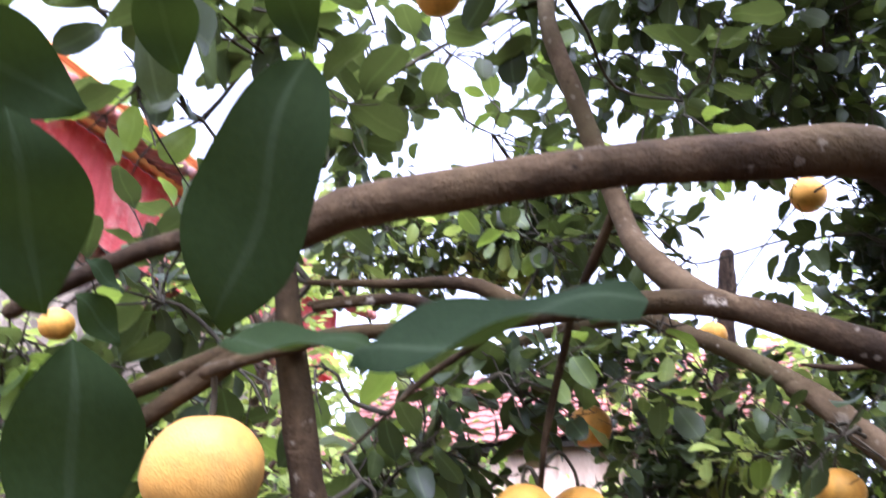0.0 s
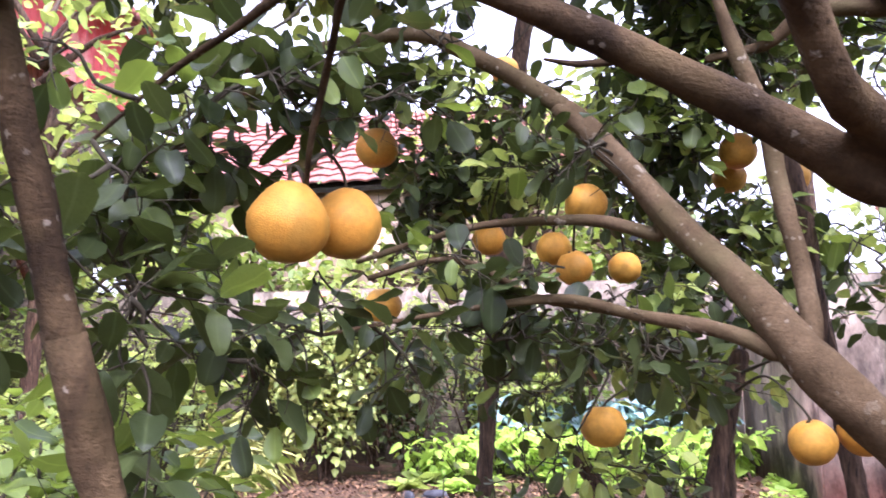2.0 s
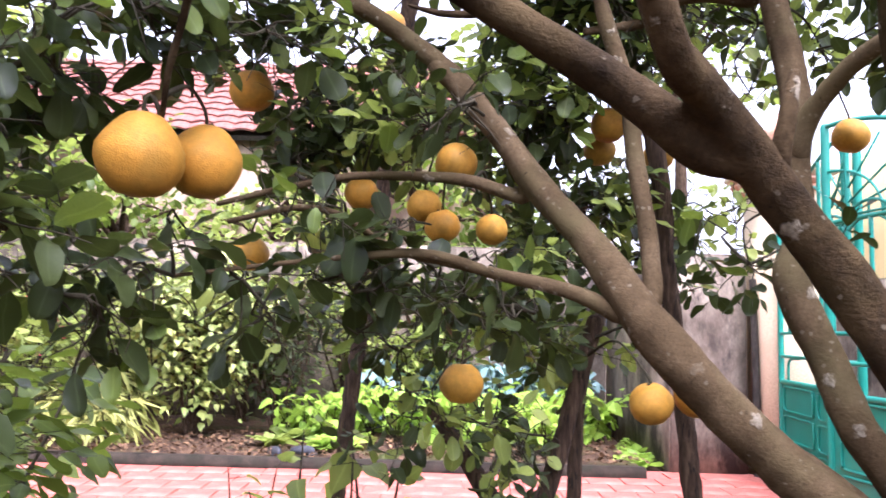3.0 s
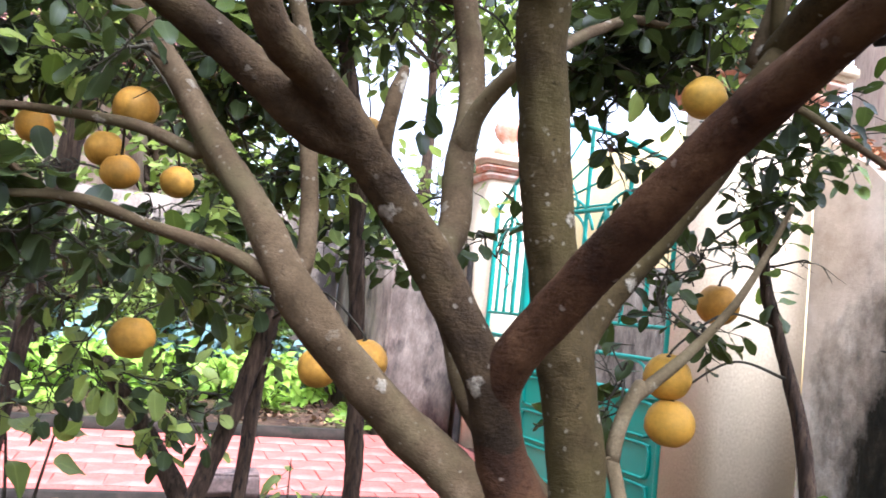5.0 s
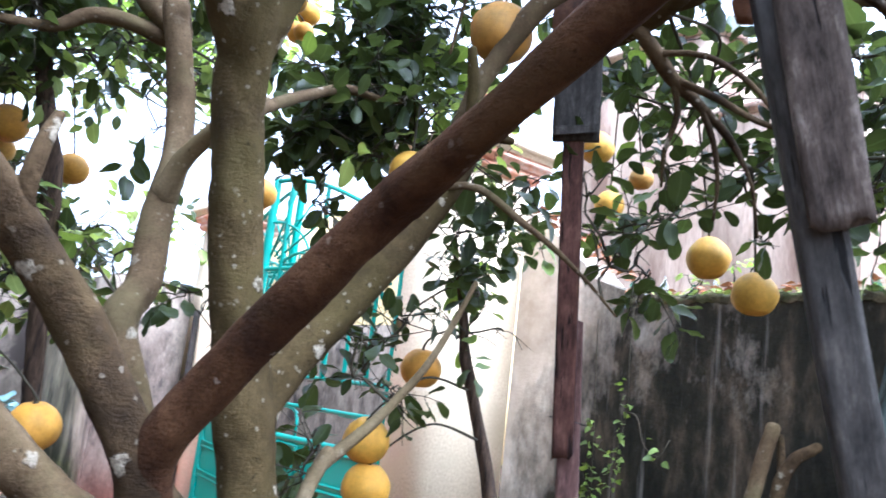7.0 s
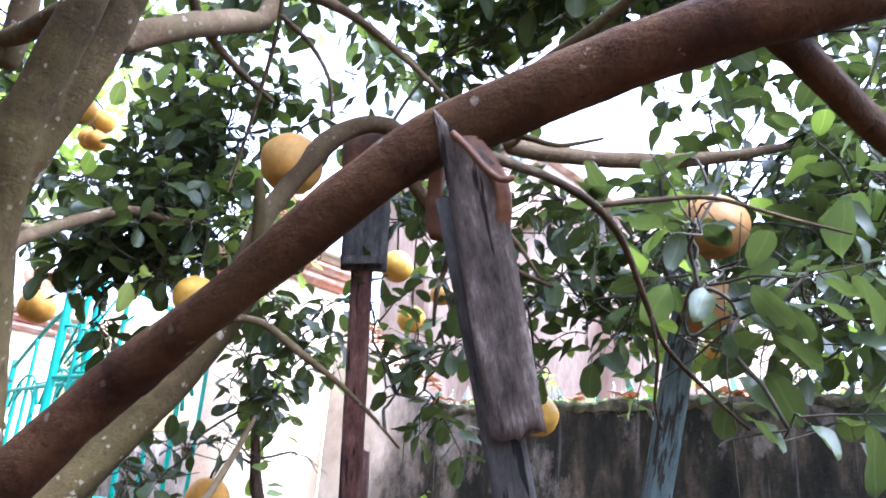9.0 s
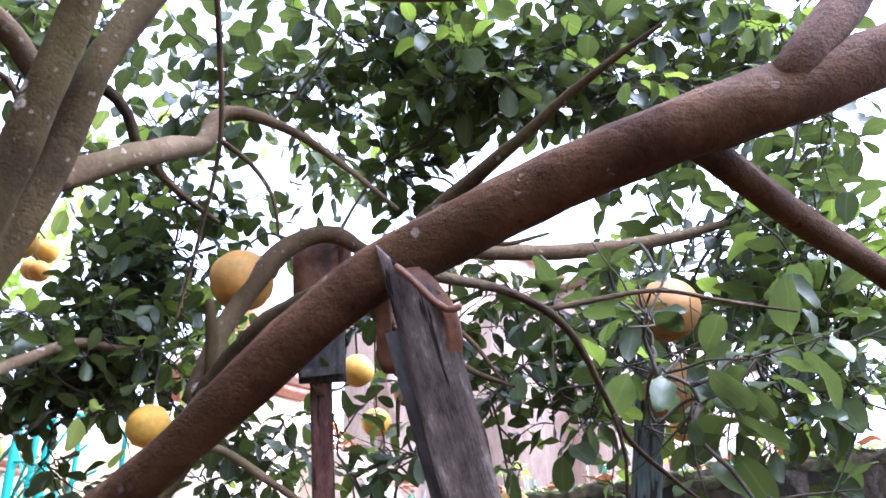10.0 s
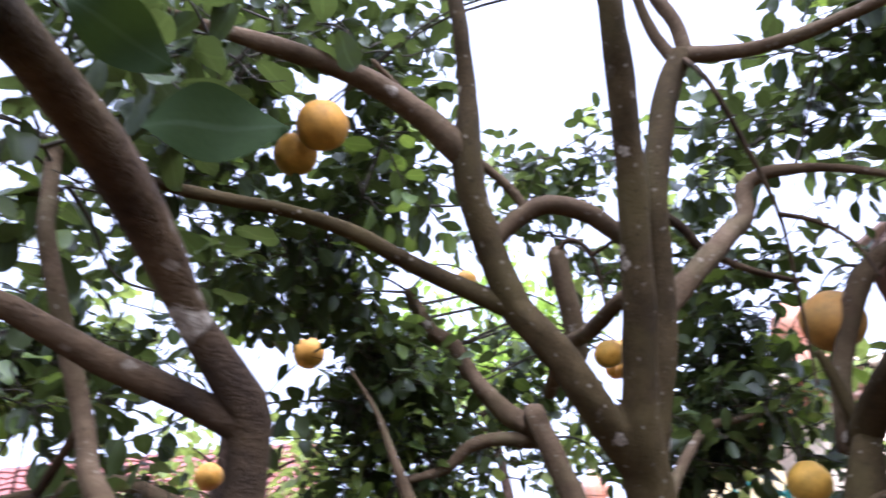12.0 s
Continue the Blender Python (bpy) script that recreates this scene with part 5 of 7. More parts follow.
limb("limb", tree, BARK_LICHEN, [(0.962, 2.094, 2.189, 0.039), (0.875, 2.134, 2.280, 0.034), (0.796, 2.152, 2.404, 0.031), (0.749, 2.155, 2.526, 0.028), (0.679, 2.162, 2.590, 0.028), (0.633, 2.145, 2.686, 0.025), (0.613, 2.126, 2.728, 0.017)])
limb("limb", tree, BARK_LICHEN, [(0.940, 2.109, 2.167, 0.027), (0.852, 2.148, 2.193, 0.023), (0.750, 2.176, 2.188, 0.021), (0.666, 2.210, 2.131, 0.017), (0.517, 2.239, 2.113, 0.012)])
limb("limb", tree, BARK_PALE, [(0.925, 1.789, 1.695, 0.027), (0.937, 1.748, 1.751, 0.023), (0.958, 1.683, 1.797, 0.021), (0.974, 1.635, 1.822, 0.020), (0.991, 1.566, 1.839, 0.018), (1.013, 1.503, 1.859, 0.015)])
limb("limb", tree, BARK_LICHEN, [(0.888, 1.498, 2.190, 0.029), (0.886, 1.466, 2.258, 0.028), (0.868, 1.428, 2.349, 0.026), (0.857, 1.400, 2.424, 0.024), (0.856, 1.396, 2.434, 0.017)])
limb("limb", tree, BARK_DARK, [(0.860, 1.396, 2.420, 0.010), (0.873, 1.375, 2.446, 0.008), (0.905, 1.363, 2.440, 0.007), (0.937, 1.368, 2.400, 0.006), (0.952, 1.393, 2.340, 0.005), (0.950, 1.400, 2.270, 0.004)])
limb("limb", tree, BARK_LICHEN, [(0.875, 1.154, 2.173, 0.016), (0.864, 1.338, 2.180, 0.020), (0.876, 1.544, 2.231, 0.017), (0.937, 1.865, 2.232, 0.021)])
limb("limb", tree, BARK_DARK, [(1.062, 0.930, 2.640, 0.007), (1.050, 0.870, 2.510, 0.006), (1.103, 0.910, 2.398, 0.006), (1.165, 0.970, 2.248, 0.005), (1.195, 1.045, 2.100, 0.004), (1.205, 1.110, 1.930, 0.003)])
limb("limb", tree, BARK_DARK, [(1.165, 0.970, 2.248, 0.006), (1.225, 0.950, 2.215, 0.005), (1.270, 0.930, 2.150, 0.004), (1.285, 0.925, 2.070, 0.003)])
limb("limb", tree, BARK_DARK, [(0.984, 1.214, 2.385, 0.014), (1.032, 1.186, 2.396, 0.013), (1.082, 1.186, 2.365, 0.012), (1.133, 1.203, 2.304, 0.010), (1.229, 1.192, 2.240, 0.008), (1.313, 1.168, 2.195, 0.005)])
limb("limb", tree, BARK_OLIVE, [(1.457, 1.344, 1.895, 0.015), (1.431, 1.322, 2.001, 0.015), (1.408, 1.309, 2.073, 0.011)])
limb("limb", tree, BARK_OLIVE, [(1.470, 1.380, 1.868, 0.036), (1.461, 1.271, 1.918, 0.040), (1.430, 1.102, 1.965, 0.037), (1.420, 0.915, 1.989, 0.030), (1.421, 0.785, 2.004, 0.026), (1.387, 0.655, 2.040, 0.018), (1.369, 0.505, 2.085, 0.013), (1.367, 0.429, 2.112, 0.010), (1.366, 0.323, 2.157, 0.008), (1.366, 0.228, 2.187, 0.005), (1.372, 0.164, 2.208, 0.003)])
limb("limb", tree, BARK_OLIVE, [(1.421, 0.785, 2.004, 0.016), (1.445, 0.731, 2.009, 0.011), (1.465, 0.675, 2.044, 0.009), (1.504, 0.636, 2.052, 0.007), (1.569, 0.598, 2.049, 0.005), (1.626, 0.534, 2.071, 0.003)])
limb("limb", tree, BARK_LICHEN, [(1.440, 1.389, 1.869, 0.022), (1.463, 1.372, 1.950, 0.024), (1.479, 1.354, 2.033, 0.025), (1.513, 1.313, 2.124, 0.027), (1.553, 1.255, 2.224, 0.026), (1.606, 1.206, 2.278, 0.023), (1.657, 1.154, 2.283, 0.022), (1.705, 1.102, 2.239, 0.017), (1.748, 1.026, 2.209, 0.013)])
limb("limb", tree, BARK_LICHEN, [(1.529, 0.680, 2.051, 0.016), (1.692, 0.613, 2.078, 0.017), (1.847, 0.523, 2.111, 0.017), (1.985, 0.425, 2.155, 0.014), (2.104, 0.334, 2.206, 0.009)])
limb("limb", tree, BARK_LICHEN, [(0.916, 1.312, 1.762, 0.013), (1.008, 1.429, 1.838, 0.013), (1.154, 1.577, 1.945, 0.013), (1.308, 1.699, 2.040, 0.013), (1.438, 1.738, 2.065, 0.009), (1.531, 1.678, 2.068, 0.005)])
limb("limb", tree, BARK_LICHEN, [(1.376, 1.284, 1.732, 0.009), (1.426, 1.246, 1.733, 0.009), (1.519, 1.211, 1.680, 0.009), (1.606, 1.185, 1.632, 0.007), (1.707, 1.169, 1.573, 0.005), (1.797, 1.156, 1.508, 0.003)])
limb("limb", tree, BARK_DARK, [(1.410, 0.832, 1.980, 0.014), (1.465, 0.828, 1.944, 0.014), (1.522, 0.831, 1.915, 0.013), (1.586, 0.810, 1.875, 0.010), (1.657, 0.793, 1.830, 0.008), (1.701, 0.788, 1.791, 0.005)])
limb("limb", tree, BARK_DARK, [(1.522, 0.831, 1.915, 0.008), (1.550, 0.834, 1.857, 0.006), (1.558, 0.866, 1.787, 0.005), (1.573, 0.879, 1.725, 0.003)])
limb("limb", tree, BARK_DARK, [(1.534, 0.819, 1.910, 0.008), (1.544, 0.746, 1.862, 0.007), (1.554, 0.673, 1.807, 0.006), (1.556, 0.593, 1.766, 0.003)])
limb("limb", tree, BARK_DARK, [(1.586, 0.810, 1.875, 0.007), (1.619, 0.802, 1.815, 0.006), (1.645, 0.805, 1.744, 0.004), (1.659, 0.819, 1.671, 0.003)])
limb("limb", tree, BARK_DARK, [(1.468, 0.824, 1.944, 0.007), (1.506, 0.748, 1.931, 0.006), (1.551, 0.685, 1.876, 0.005), (1.590, 0.641, 1.796, 0.003)])
limb("limb", tree, BARK_DARK, [(1.667, 0.787, 1.815, 0.005), (1.705, 0.770, 1.744, 0.004), (1.733, 0.771, 1.650, 0.003)])
limb("limb", tree, BARK_DEAD, [(2.138, 1.669, -0.020, 0.025), (2.117, 1.846, 0.803, 0.025), (2.112, 1.888, 0.998, 0.023), (2.077, 1.934, 1.198, 0.021), (2.027, 1.973, 1.404, 0.020), (1.995, 1.978, 1.582, 0.014), (1.946, 1.985, 1.738, 0.009)])

CLUMPS = []
CLUMPS += [
    (0.30, 1.89, 2.80, 0.22, 80),
    (0.42, 1.97, 2.65, 0.12, 37),
    (0.62, 2.28, 2.20, 0.13, 67),
    (0.52, 2.18, 2.44, 0.14, 85),
    (0.46, 2.43, 1.98, 0.12, 46),
    (0.68, 2.44, 1.78, 0.09, 26),
    (0.37, 2.50, 2.12, 0.13, 44),
    (0.89, 2.31, 1.58, 0.10, 21),
    (0.96, 2.19, 1.44, 0.07, 13),
    (0.54, 2.50, 1.62, 0.11, 26),
    (0.51, 2.52, 1.48, 0.11, 26),
    (0.36, 2.53, 1.82, 0.12, 50),
    (0.39, 2.48, 1.98, 0.12, 56),
    (0.34, 2.28, 1.42, 0.09, 26),
    (1.01, 2.29, 1.96, 0.09, 16),
    (1.17, 2.23, 1.49, 0.07, 12),
    (1.21, 2.22, 1.43, 0.05, 7),
    (1.46, 2.01, 1.93, 0.15, 29),
]
CLUMPS += [
    (1.54, 1.91, 2.06, 0.13, 23),
    (1.60, 1.78, 1.98, 0.10, 18),
    (1.43, 2.06, 1.81, 0.09, 19),
    (1.96, 1.93, 1.90, 0.09, 26),
    (1.99, 1.95, 1.76, 0.09, 26),
    (2.03, 1.94, 1.62, 0.09, 26),
    (2.02, 1.97, 1.49, 0.09, 23),
    (2.11, 1.89, 1.51, 0.06, 8),
    (2.11, 1.80, 1.89, 0.05, 5),
    (1.30, 1.46, 1.30, 0.05, 7),
    (1.30, 1.46, 1.38, 0.05, 6),
    (1.26, 1.48, 1.10, 0.04, 5),
    (1.30, 1.46, 1.20, 0.04, 4),
    (1.38, 1.40, 1.26, 0.04, 4),
    (1.24, 1.50, 1.16, 0.04, 4),
    (1.63, 1.97, 2.14, 0.16, 29),
    (1.50, 2.03, 2.17, 0.14, 21),
    (1.45, 2.12, 2.00, 0.11, 23),
]
CLUMPS += [
    (1.95, 1.85, 1.83, 0.08, 17),
    (1.95, 1.90, 1.64, 0.08, 17),
    (2.06, 1.32, 1.78, 0.09, 25),
    (1.88, 1.26, 1.65, 0.07, 17),
    (2.07, 1.14, 2.11, 0.13, 53),
    (2.20, 1.37, 2.01, 0.10, 12),
    (2.24, 1.06, 1.77, 0.06, 10),
    (1.71, 0.58, 1.97, 0.07, 17),
    (2.17, 1.36, 2.37, 0.15, 76),
    (2.25, 1.17, 1.94, 0.08, 18),
    (2.21, 0.98, 2.02, 0.06, 8),
    (1.56, 1.83, 2.24, 0.21, 59),
    (1.48, 2.04, 2.09, 0.18, 46),
    (1.33, 2.06, 2.22, 0.13, 67),
    (1.54, 1.90, 2.61, 0.16, 92),
    (1.48, 2.03, 2.43, 0.12, 31),
    (1.93, 1.49, 2.79, 0.20, 69),
    (2.00, 1.25, 2.60, 0.14, 37),
]
CLUMPS += [
    (2.02, 1.03, 2.79, 0.17, 58),
    (2.07, 0.73, 2.79, 0.18, 75),
    (2.03, 0.50, 2.62, 0.13, 54),
    (1.92, 0.54, 1.93, 0.10, 28),
    (2.30, 0.95, 1.91, 0.08, 12),
    (2.09, 1.31, 1.67, 0.09, 25),
    (2.43, 0.56, 2.57, 0.10, 31),
    (2.10, 0.26, 1.98, 0.11, 44),
    (2.09, 0.14, 2.08, 0.12, 60),
    (2.16, 0.16, 1.88, 0.10, 44),
    (2.08, 0.19, 1.75, 0.08, 21),
    (2.25, 0.09, 2.46, 0.11, 43),
    (1.81, 1.82, 1.76, 0.09, 23),
    (1.59, 0.22, 1.52, 0.05, 4),
    (2.20, 0.39, 2.20, 0.11, 34),
    (2.03, 0.29, 1.85, 0.06, 11),
    (2.14, 0.10, 1.96, 0.08, 29),
]
CLUMPS += [
    (2.18, 0.75, 1.85, 0.07, 10),
    (2.09, 0.91, 2.19, 0.09, 19),
    (1.72, 1.68, 2.57, 0.11, 34),
    (1.87, 1.50, 2.44, 0.09, 17),
    (0.16, 2.16, 2.82, 0.18, 150),
    (0.48, 2.30, 2.53, 0.15, 120),
    (0.55, 2.45, 2.38, 0.17, 139),
    (0.46, 2.51, 2.21, 0.13, 77),
    (0.51, 1.78, 2.98, 0.18, 115),
    (0.37, 1.87, 2.88, 0.14, 67),
    (0.15, 1.49, 3.04, 0.23, 260),
    (-0.00, 1.46, 2.91, 0.17, 152),
    (0.53, 1.55, 3.24, 0.15, 93),
    (0.43, 1.71, 3.08, 0.14, 67),
    (1.15, 1.96, 3.18, 0.07, 19),
    (1.10, 2.01, 3.15, 0.06, 13),
    (1.31, 1.89, 3.17, 0.06, 9),
    (1.42, 1.38, 2.83, 0.09, 29),
]
CLUMPS += [
    (1.49, 1.63, 2.82, 0.11, 41),
    (1.48, 1.79, 2.80, 0.10, 31),
    (1.63, 1.27, 2.74, 0.17, 60),
    (1.66, 1.01, 2.79, 0.17, 129),
    (1.74, 0.83, 2.68, 0.19, 178),
    (1.81, 0.71, 2.67, 0.14, 97),
    (1.85, 1.15, 2.59, 0.13, 62),
    (1.59, 1.80, 2.43, 0.15, 55),
    (1.57, 1.89, 2.27, 0.15, 32),
    (1.48, 2.01, 2.08, 0.13, 20),
    (2.02, 1.01, 2.49, 0.11, 47),
    (1.15, 2.24, 2.50, 0.12, 43),
    (0.71, 2.46, 2.55, 0.16, 90),
    (0.65, 1.83, 2.88, 0.12, 46),
    (0.63, 2.32, 2.66, 0.12, 33),
    (0.96, 2.32, 2.49, 0.12, 43),
    (1.64, 1.89, 2.12, 0.13, 31),
    (-0.04, 1.79, 2.81, 0.09, 24),
]
CLUMPS += [
    (1.62, 0.93, 2.90, 0.11, 43),
    (-0.41, 1.69, 2.23, 0.11, 43),
    (-0.29, 1.91, 2.31, 0.11, 39),
    (-0.12, 2.23, 2.39, 0.07, 15),
    (-0.15, 1.77, 2.43, 0.04, 5),
    (0.02, 1.96, 2.74, 0.09, 24),
    (2.39, 0.38, 3.00, 0.17, 125),
    (2.48, 0.18, 2.93, 0.17, 125),
    (2.65, 0.23, 2.65, 0.15, 92),
    (2.74, 0.35, 2.42, 0.15, 92),
    (2.76, 0.54, 2.24, 0.14, 73),
    (2.65, 0.74, 2.37, 0.11, 33),
    (2.84, 0.39, 2.12, 0.12, 56),
    (2.20, 0.87, 2.99, 0.17, 37),
    (2.17, 0.60, 3.01, 0.14, 34),
    (2.34, 0.73, 2.72, 0.11, 26),
    (2.65, 0.52, 1.92, 0.11, 43),
    (2.59, 0.65, 2.01, 0.10, 28),
]
CLUMPS += [
    (2.40, 0.81, 2.19, 0.13, 62),
    (2.44, 0.65, 2.24, 0.12, 62),
    (2.39, 0.96, 2.00, 0.13, 62),
    (2.46, 0.86, 1.88, 0.12, 62),
    (2.31, 1.09, 1.99, 0.08, 22),
    (2.50, 0.71, 2.02, 0.09, 35),
    (1.67, 0.39, 1.86, 0.04, 4),
    (1.70, 0.38, 1.80, 0.04, 4),
    (1.81, 0.37, 1.75, 0.05, 7),
    (1.79, 0.44, 1.71, 0.05, 6),
    (0.08, 1.74, 2.91, 0.10, 35),
    (0.23, 1.91, 2.83, 0.11, 38),
    (0.15, 2.11, 2.69, 0.11, 41),
    (0.29, 2.13, 2.65, 0.09, 26),
    (-0.09, 1.84, 2.74, 0.08, 22),
    (0.41, 2.05, 2.78, 0.09, 23),
    (1.33, 1.76, 2.04, 0.11, 23),
    (1.47, 1.66, 2.07, 0.11, 23),
]
CLUMPS += [
    (1.59, 1.50, 1.88, 0.09, 16),
    (1.82, 1.30, 1.82, 0.09, 12),
    (1.51, 0.31, 1.81, 0.05, 10),
    (1.56, 0.33, 1.73, 0.05, 9),
    (1.61, 0.29, 1.69, 0.06, 11),
    (1.70, 0.22, 1.77, 0.08, 14),
    (1.92, 1.15, 1.91, 0.09, 10),
    (1.95, 1.16, 1.77, 0.08, 26),
    (0.21, 1.33, 3.21, 0.11, 52),
    (0.37, 1.45, 3.22, 0.10, 35),
    (0.09, 1.28, 3.12, 0.09, 29),
    (0.54, 1.57, 3.21, 0.09, 26),
    (0.68, 1.51, 3.38, 0.11, 41),
    (-0.07, 1.20, 3.04, 0.10, 36),
    (2.04, 0.63, 2.92, 0.14, 78),
    (2.16, 0.46, 2.85, 0.14, 86),
    (2.27, 0.40, 2.72, 0.12, 68),
    (2.03, 0.79, 2.84, 0.12, 43),
    (2.18, 0.63, 2.74, 0.11, 47),
    (2.02, 1.38, 2.19, 0.09, 24),
    (1.90, 1.61, 1.92, 0.10, 35),
]

CLUMPS += [
    (-0.64, 1.09, 2.49, 0.16, 31),
    (-0.53, 1.33, 2.60, 0.16, 27),
    (-0.48, 1.47, 2.45, 0.13, 18),
    (-0.65, 1.29, 2.42, 0.12, 15),
    (-0.32, 1.52, 2.76, 0.16, 27),
    (-0.14, 1.77, 2.81, 0.18, 13),
    (0.12, 1.77, 2.82, 0.18, 18),
    (0.31, 1.83, 2.71, 0.16, 18),
    (0.39, 2.01, 2.61, 0.14, 13),
    (-1.24, 2.27, 2.66, 0.20, 40),
    (-0.02, 1.10, 2.86, 0.15, 36),
    (0.09, 1.25, 2.87, 0.14, 31),
    (0.04, 1.50, 2.73, 0.16, 40),
    (0.15, 1.78, 2.67, 0.18, 45),
    (0.41, 1.33, 3.05, 0.16, 36),
]
CLUMPS += [
    (0.47, 1.49, 2.87, 0.14, 27),
    (0.41, 1.59, 2.75, 0.14, 27),
    (0.34, 1.84, 2.75, 0.16, 31),
    (-0.28, 1.77, 2.80, 0.16, 31),
    (-0.41, 1.81, 2.69, 0.16, 36),
    (-0.38, 2.01, 2.54, 0.18, 36),
    (-0.50, 1.87, 2.53, 0.16, 31),
    (-0.23, 2.16, 2.53, 0.12, 16),
    (0.21, 2.24, 2.39, 0.10, 6),
    (0.41, 2.24, 2.35, 0.16, 40),
    (0.43, 2.08, 2.50, 0.16, 36),
    (0.60, 2.16, 2.49, 0.16, 36),
    (1.52, 1.73, 2.56, 0.12, 22),
    (1.43, 1.79, 2.30, 0.16, 25),
    (1.44, 1.73, 2.10, 0.15, 22),
    (1.33, 1.92, 2.10, 0.15, 36),
]
CLUMPS += [
    (1.18, 2.21, 3.32, 0.14, 18),
    (1.26, 2.12, 3.03, 0.14, 18),
    (1.50, 0.99, 2.75, 0.14, 27),
    (2.02, 0.22, 1.95, 0.13, 27),
    (1.96, 0.15, 1.83, 0.12, 27),
    (1.86, 0.23, 1.73, 0.08, 11),
    (1.90, 0.11, 1.71, 0.09, 15),
    (2.14, 0.37, 2.09, 0.12, 20),
    (2.10, 0.12, 2.05, 0.12, 22),
    (2.40, 0.95, 1.97, 0.12, 18),
    (2.28, 1.03, 2.16, 0.13, 20),
    (1.59, 1.44, 2.81, 0.16, 27),
    (1.64, 1.92, 2.47, 0.16, 19),
    (1.58, 2.21, 2.15, 0.14, 14),
]
CLUMPS += [
    (-0.70, 1.28, 1.61, 0.12, 9),
    (-0.35, 2.23, 2.17, 0.16, 36),
    (-0.53, 2.02, 2.03, 0.14, 27),
    (1.62, 1.75, 2.38, 0.14, 28),
    (1.66, 1.81, 2.15, 0.14, 25),
    (1.43, 2.01, 1.98, 0.16, 30),
    (1.58, 1.88, 1.33, 0.06, 19),
    (1.65, 1.83, 1.28, 0.05, 16),
    (1.55, 1.95, 1.43, 0.05, 13),
    (1.41, 1.79, 1.10, 0.06, 22),
    (1.33, 1.60, 1.06, 0.05, 12),
    (1.68, 1.87, 1.39, 0.06, 18),
    (1.72, 1.90, 1.48, 0.06, 18),
    (1.39, 1.80, 1.03, 0.05, 13),
]

crown(tree, CLUMPS, LEAF_DARK, LEAF_MID, 0.13, 12, 0.076, 280, 0.9, (0.4, 0, 1.4))

tree = thing("pomelo_tree", (0.42, 2.58, 0), "pomelo tree with thin dark peeling stems", "tree", "pomelo trees")
limb("trunk", tree, BARK_DEAD, [(0.622, 2.619, 1.279, 0.028), (0.563, 2.623, 1.052, 0.030), (0.510, 2.610, 0.869, 0.030), (0.439, 2.580, 0.658, 0.031), (0.404, 2.558, 0.558, 0.030), (0.202, 2.431, -0.020, 0.030)])
limb("limb", tree, BARK_DEAD, [(0.097, 2.747, 0.972, 0.025), (0.199, 2.729, 0.825, 0.029), (0.338, 2.684, 0.623, 0.032), (0.414, 2.645, 0.498, 0.031), (0.729, 2.483, -0.020, 0.031)])
limb("limb", tree, BARK_DEAD, [(0.605, 2.721, 1.123, 0.025), (0.579, 2.710, 0.932, 0.025), (0.561, 2.663, 0.641, 0.024), (0.520, 2.556, -0.020, 0.024)])

CLUMPS = []
CLUMPS += [
    (-0.88, 2.23, 2.60, 0.18, 171),
    (-1.22, 2.19, 2.60, 0.14, 111),
    (-0.64, 2.30, 2.61, 0.18, 171),
    (-0.01, 2.69, 3.08, 0.13, 85),
    (0.43, 2.80, 2.30, 0.11, 40),
    (-0.61, 2.19, 2.60, 0.20, 260),
    (-0.43, 2.23, 2.60, 0.16, 174),
    (-1.07, 2.00, 2.59, 0.14, 100),
    (-0.95, 2.08, 2.56, 0.11, 49),
    (-0.28, 2.23, 1.90, 0.10, 50),
    (-0.11, 2.21, 2.02, 0.12, 27),
    (0.08, 2.27, 1.79, 0.10, 44),
    (0.29, 2.51, 2.02, 0.11, 63),
    (0.59, 2.45, 2.02, 0.12, 96),
    (0.50, 2.51, 1.92, 0.12, 96),
    (0.61, 2.54, 1.63, 0.10, 63),
    (-0.21, 2.37, 1.79, 0.14, 85),
    (-0.40, 2.43, 1.85, 0.09, 36),
]
CLUMPS += [
    (-0.93, 2.10, 2.07, 0.14, 36),
    (-0.07, 2.35, 1.89, 0.10, 19),
    (-0.38, 2.37, 2.10, 0.16, 117),
    (-0.24, 2.36, 1.86, 0.16, 121),
    (-0.33, 2.27, 1.72, 0.12, 67),
    (-0.13, 2.50, 2.14, 0.15, 45),
    (-0.18, 2.32, 1.57, 0.12, 60),
    (0.07, 2.48, 1.88, 0.11, 59),
    (-0.46, 2.25, 2.06, 0.10, 42),
    (0.45, 2.62, 1.51, 0.13, 86),
    (0.39, 2.74, 1.33, 0.14, 93),
    (0.55, 2.82, 1.19, 0.14, 89),
    (0.75, 2.67, 1.49, 0.09, 42),
    (-0.01, 2.46, 1.17, 0.10, 21),
    (0.04, 2.34, 0.98, 0.10, 22),
    (0.32, 2.53, 0.92, 0.09, 18),
    (0.45, 2.51, 0.92, 0.07, 9),
    (-0.28, 2.53, 1.16, 0.11, 20),
]
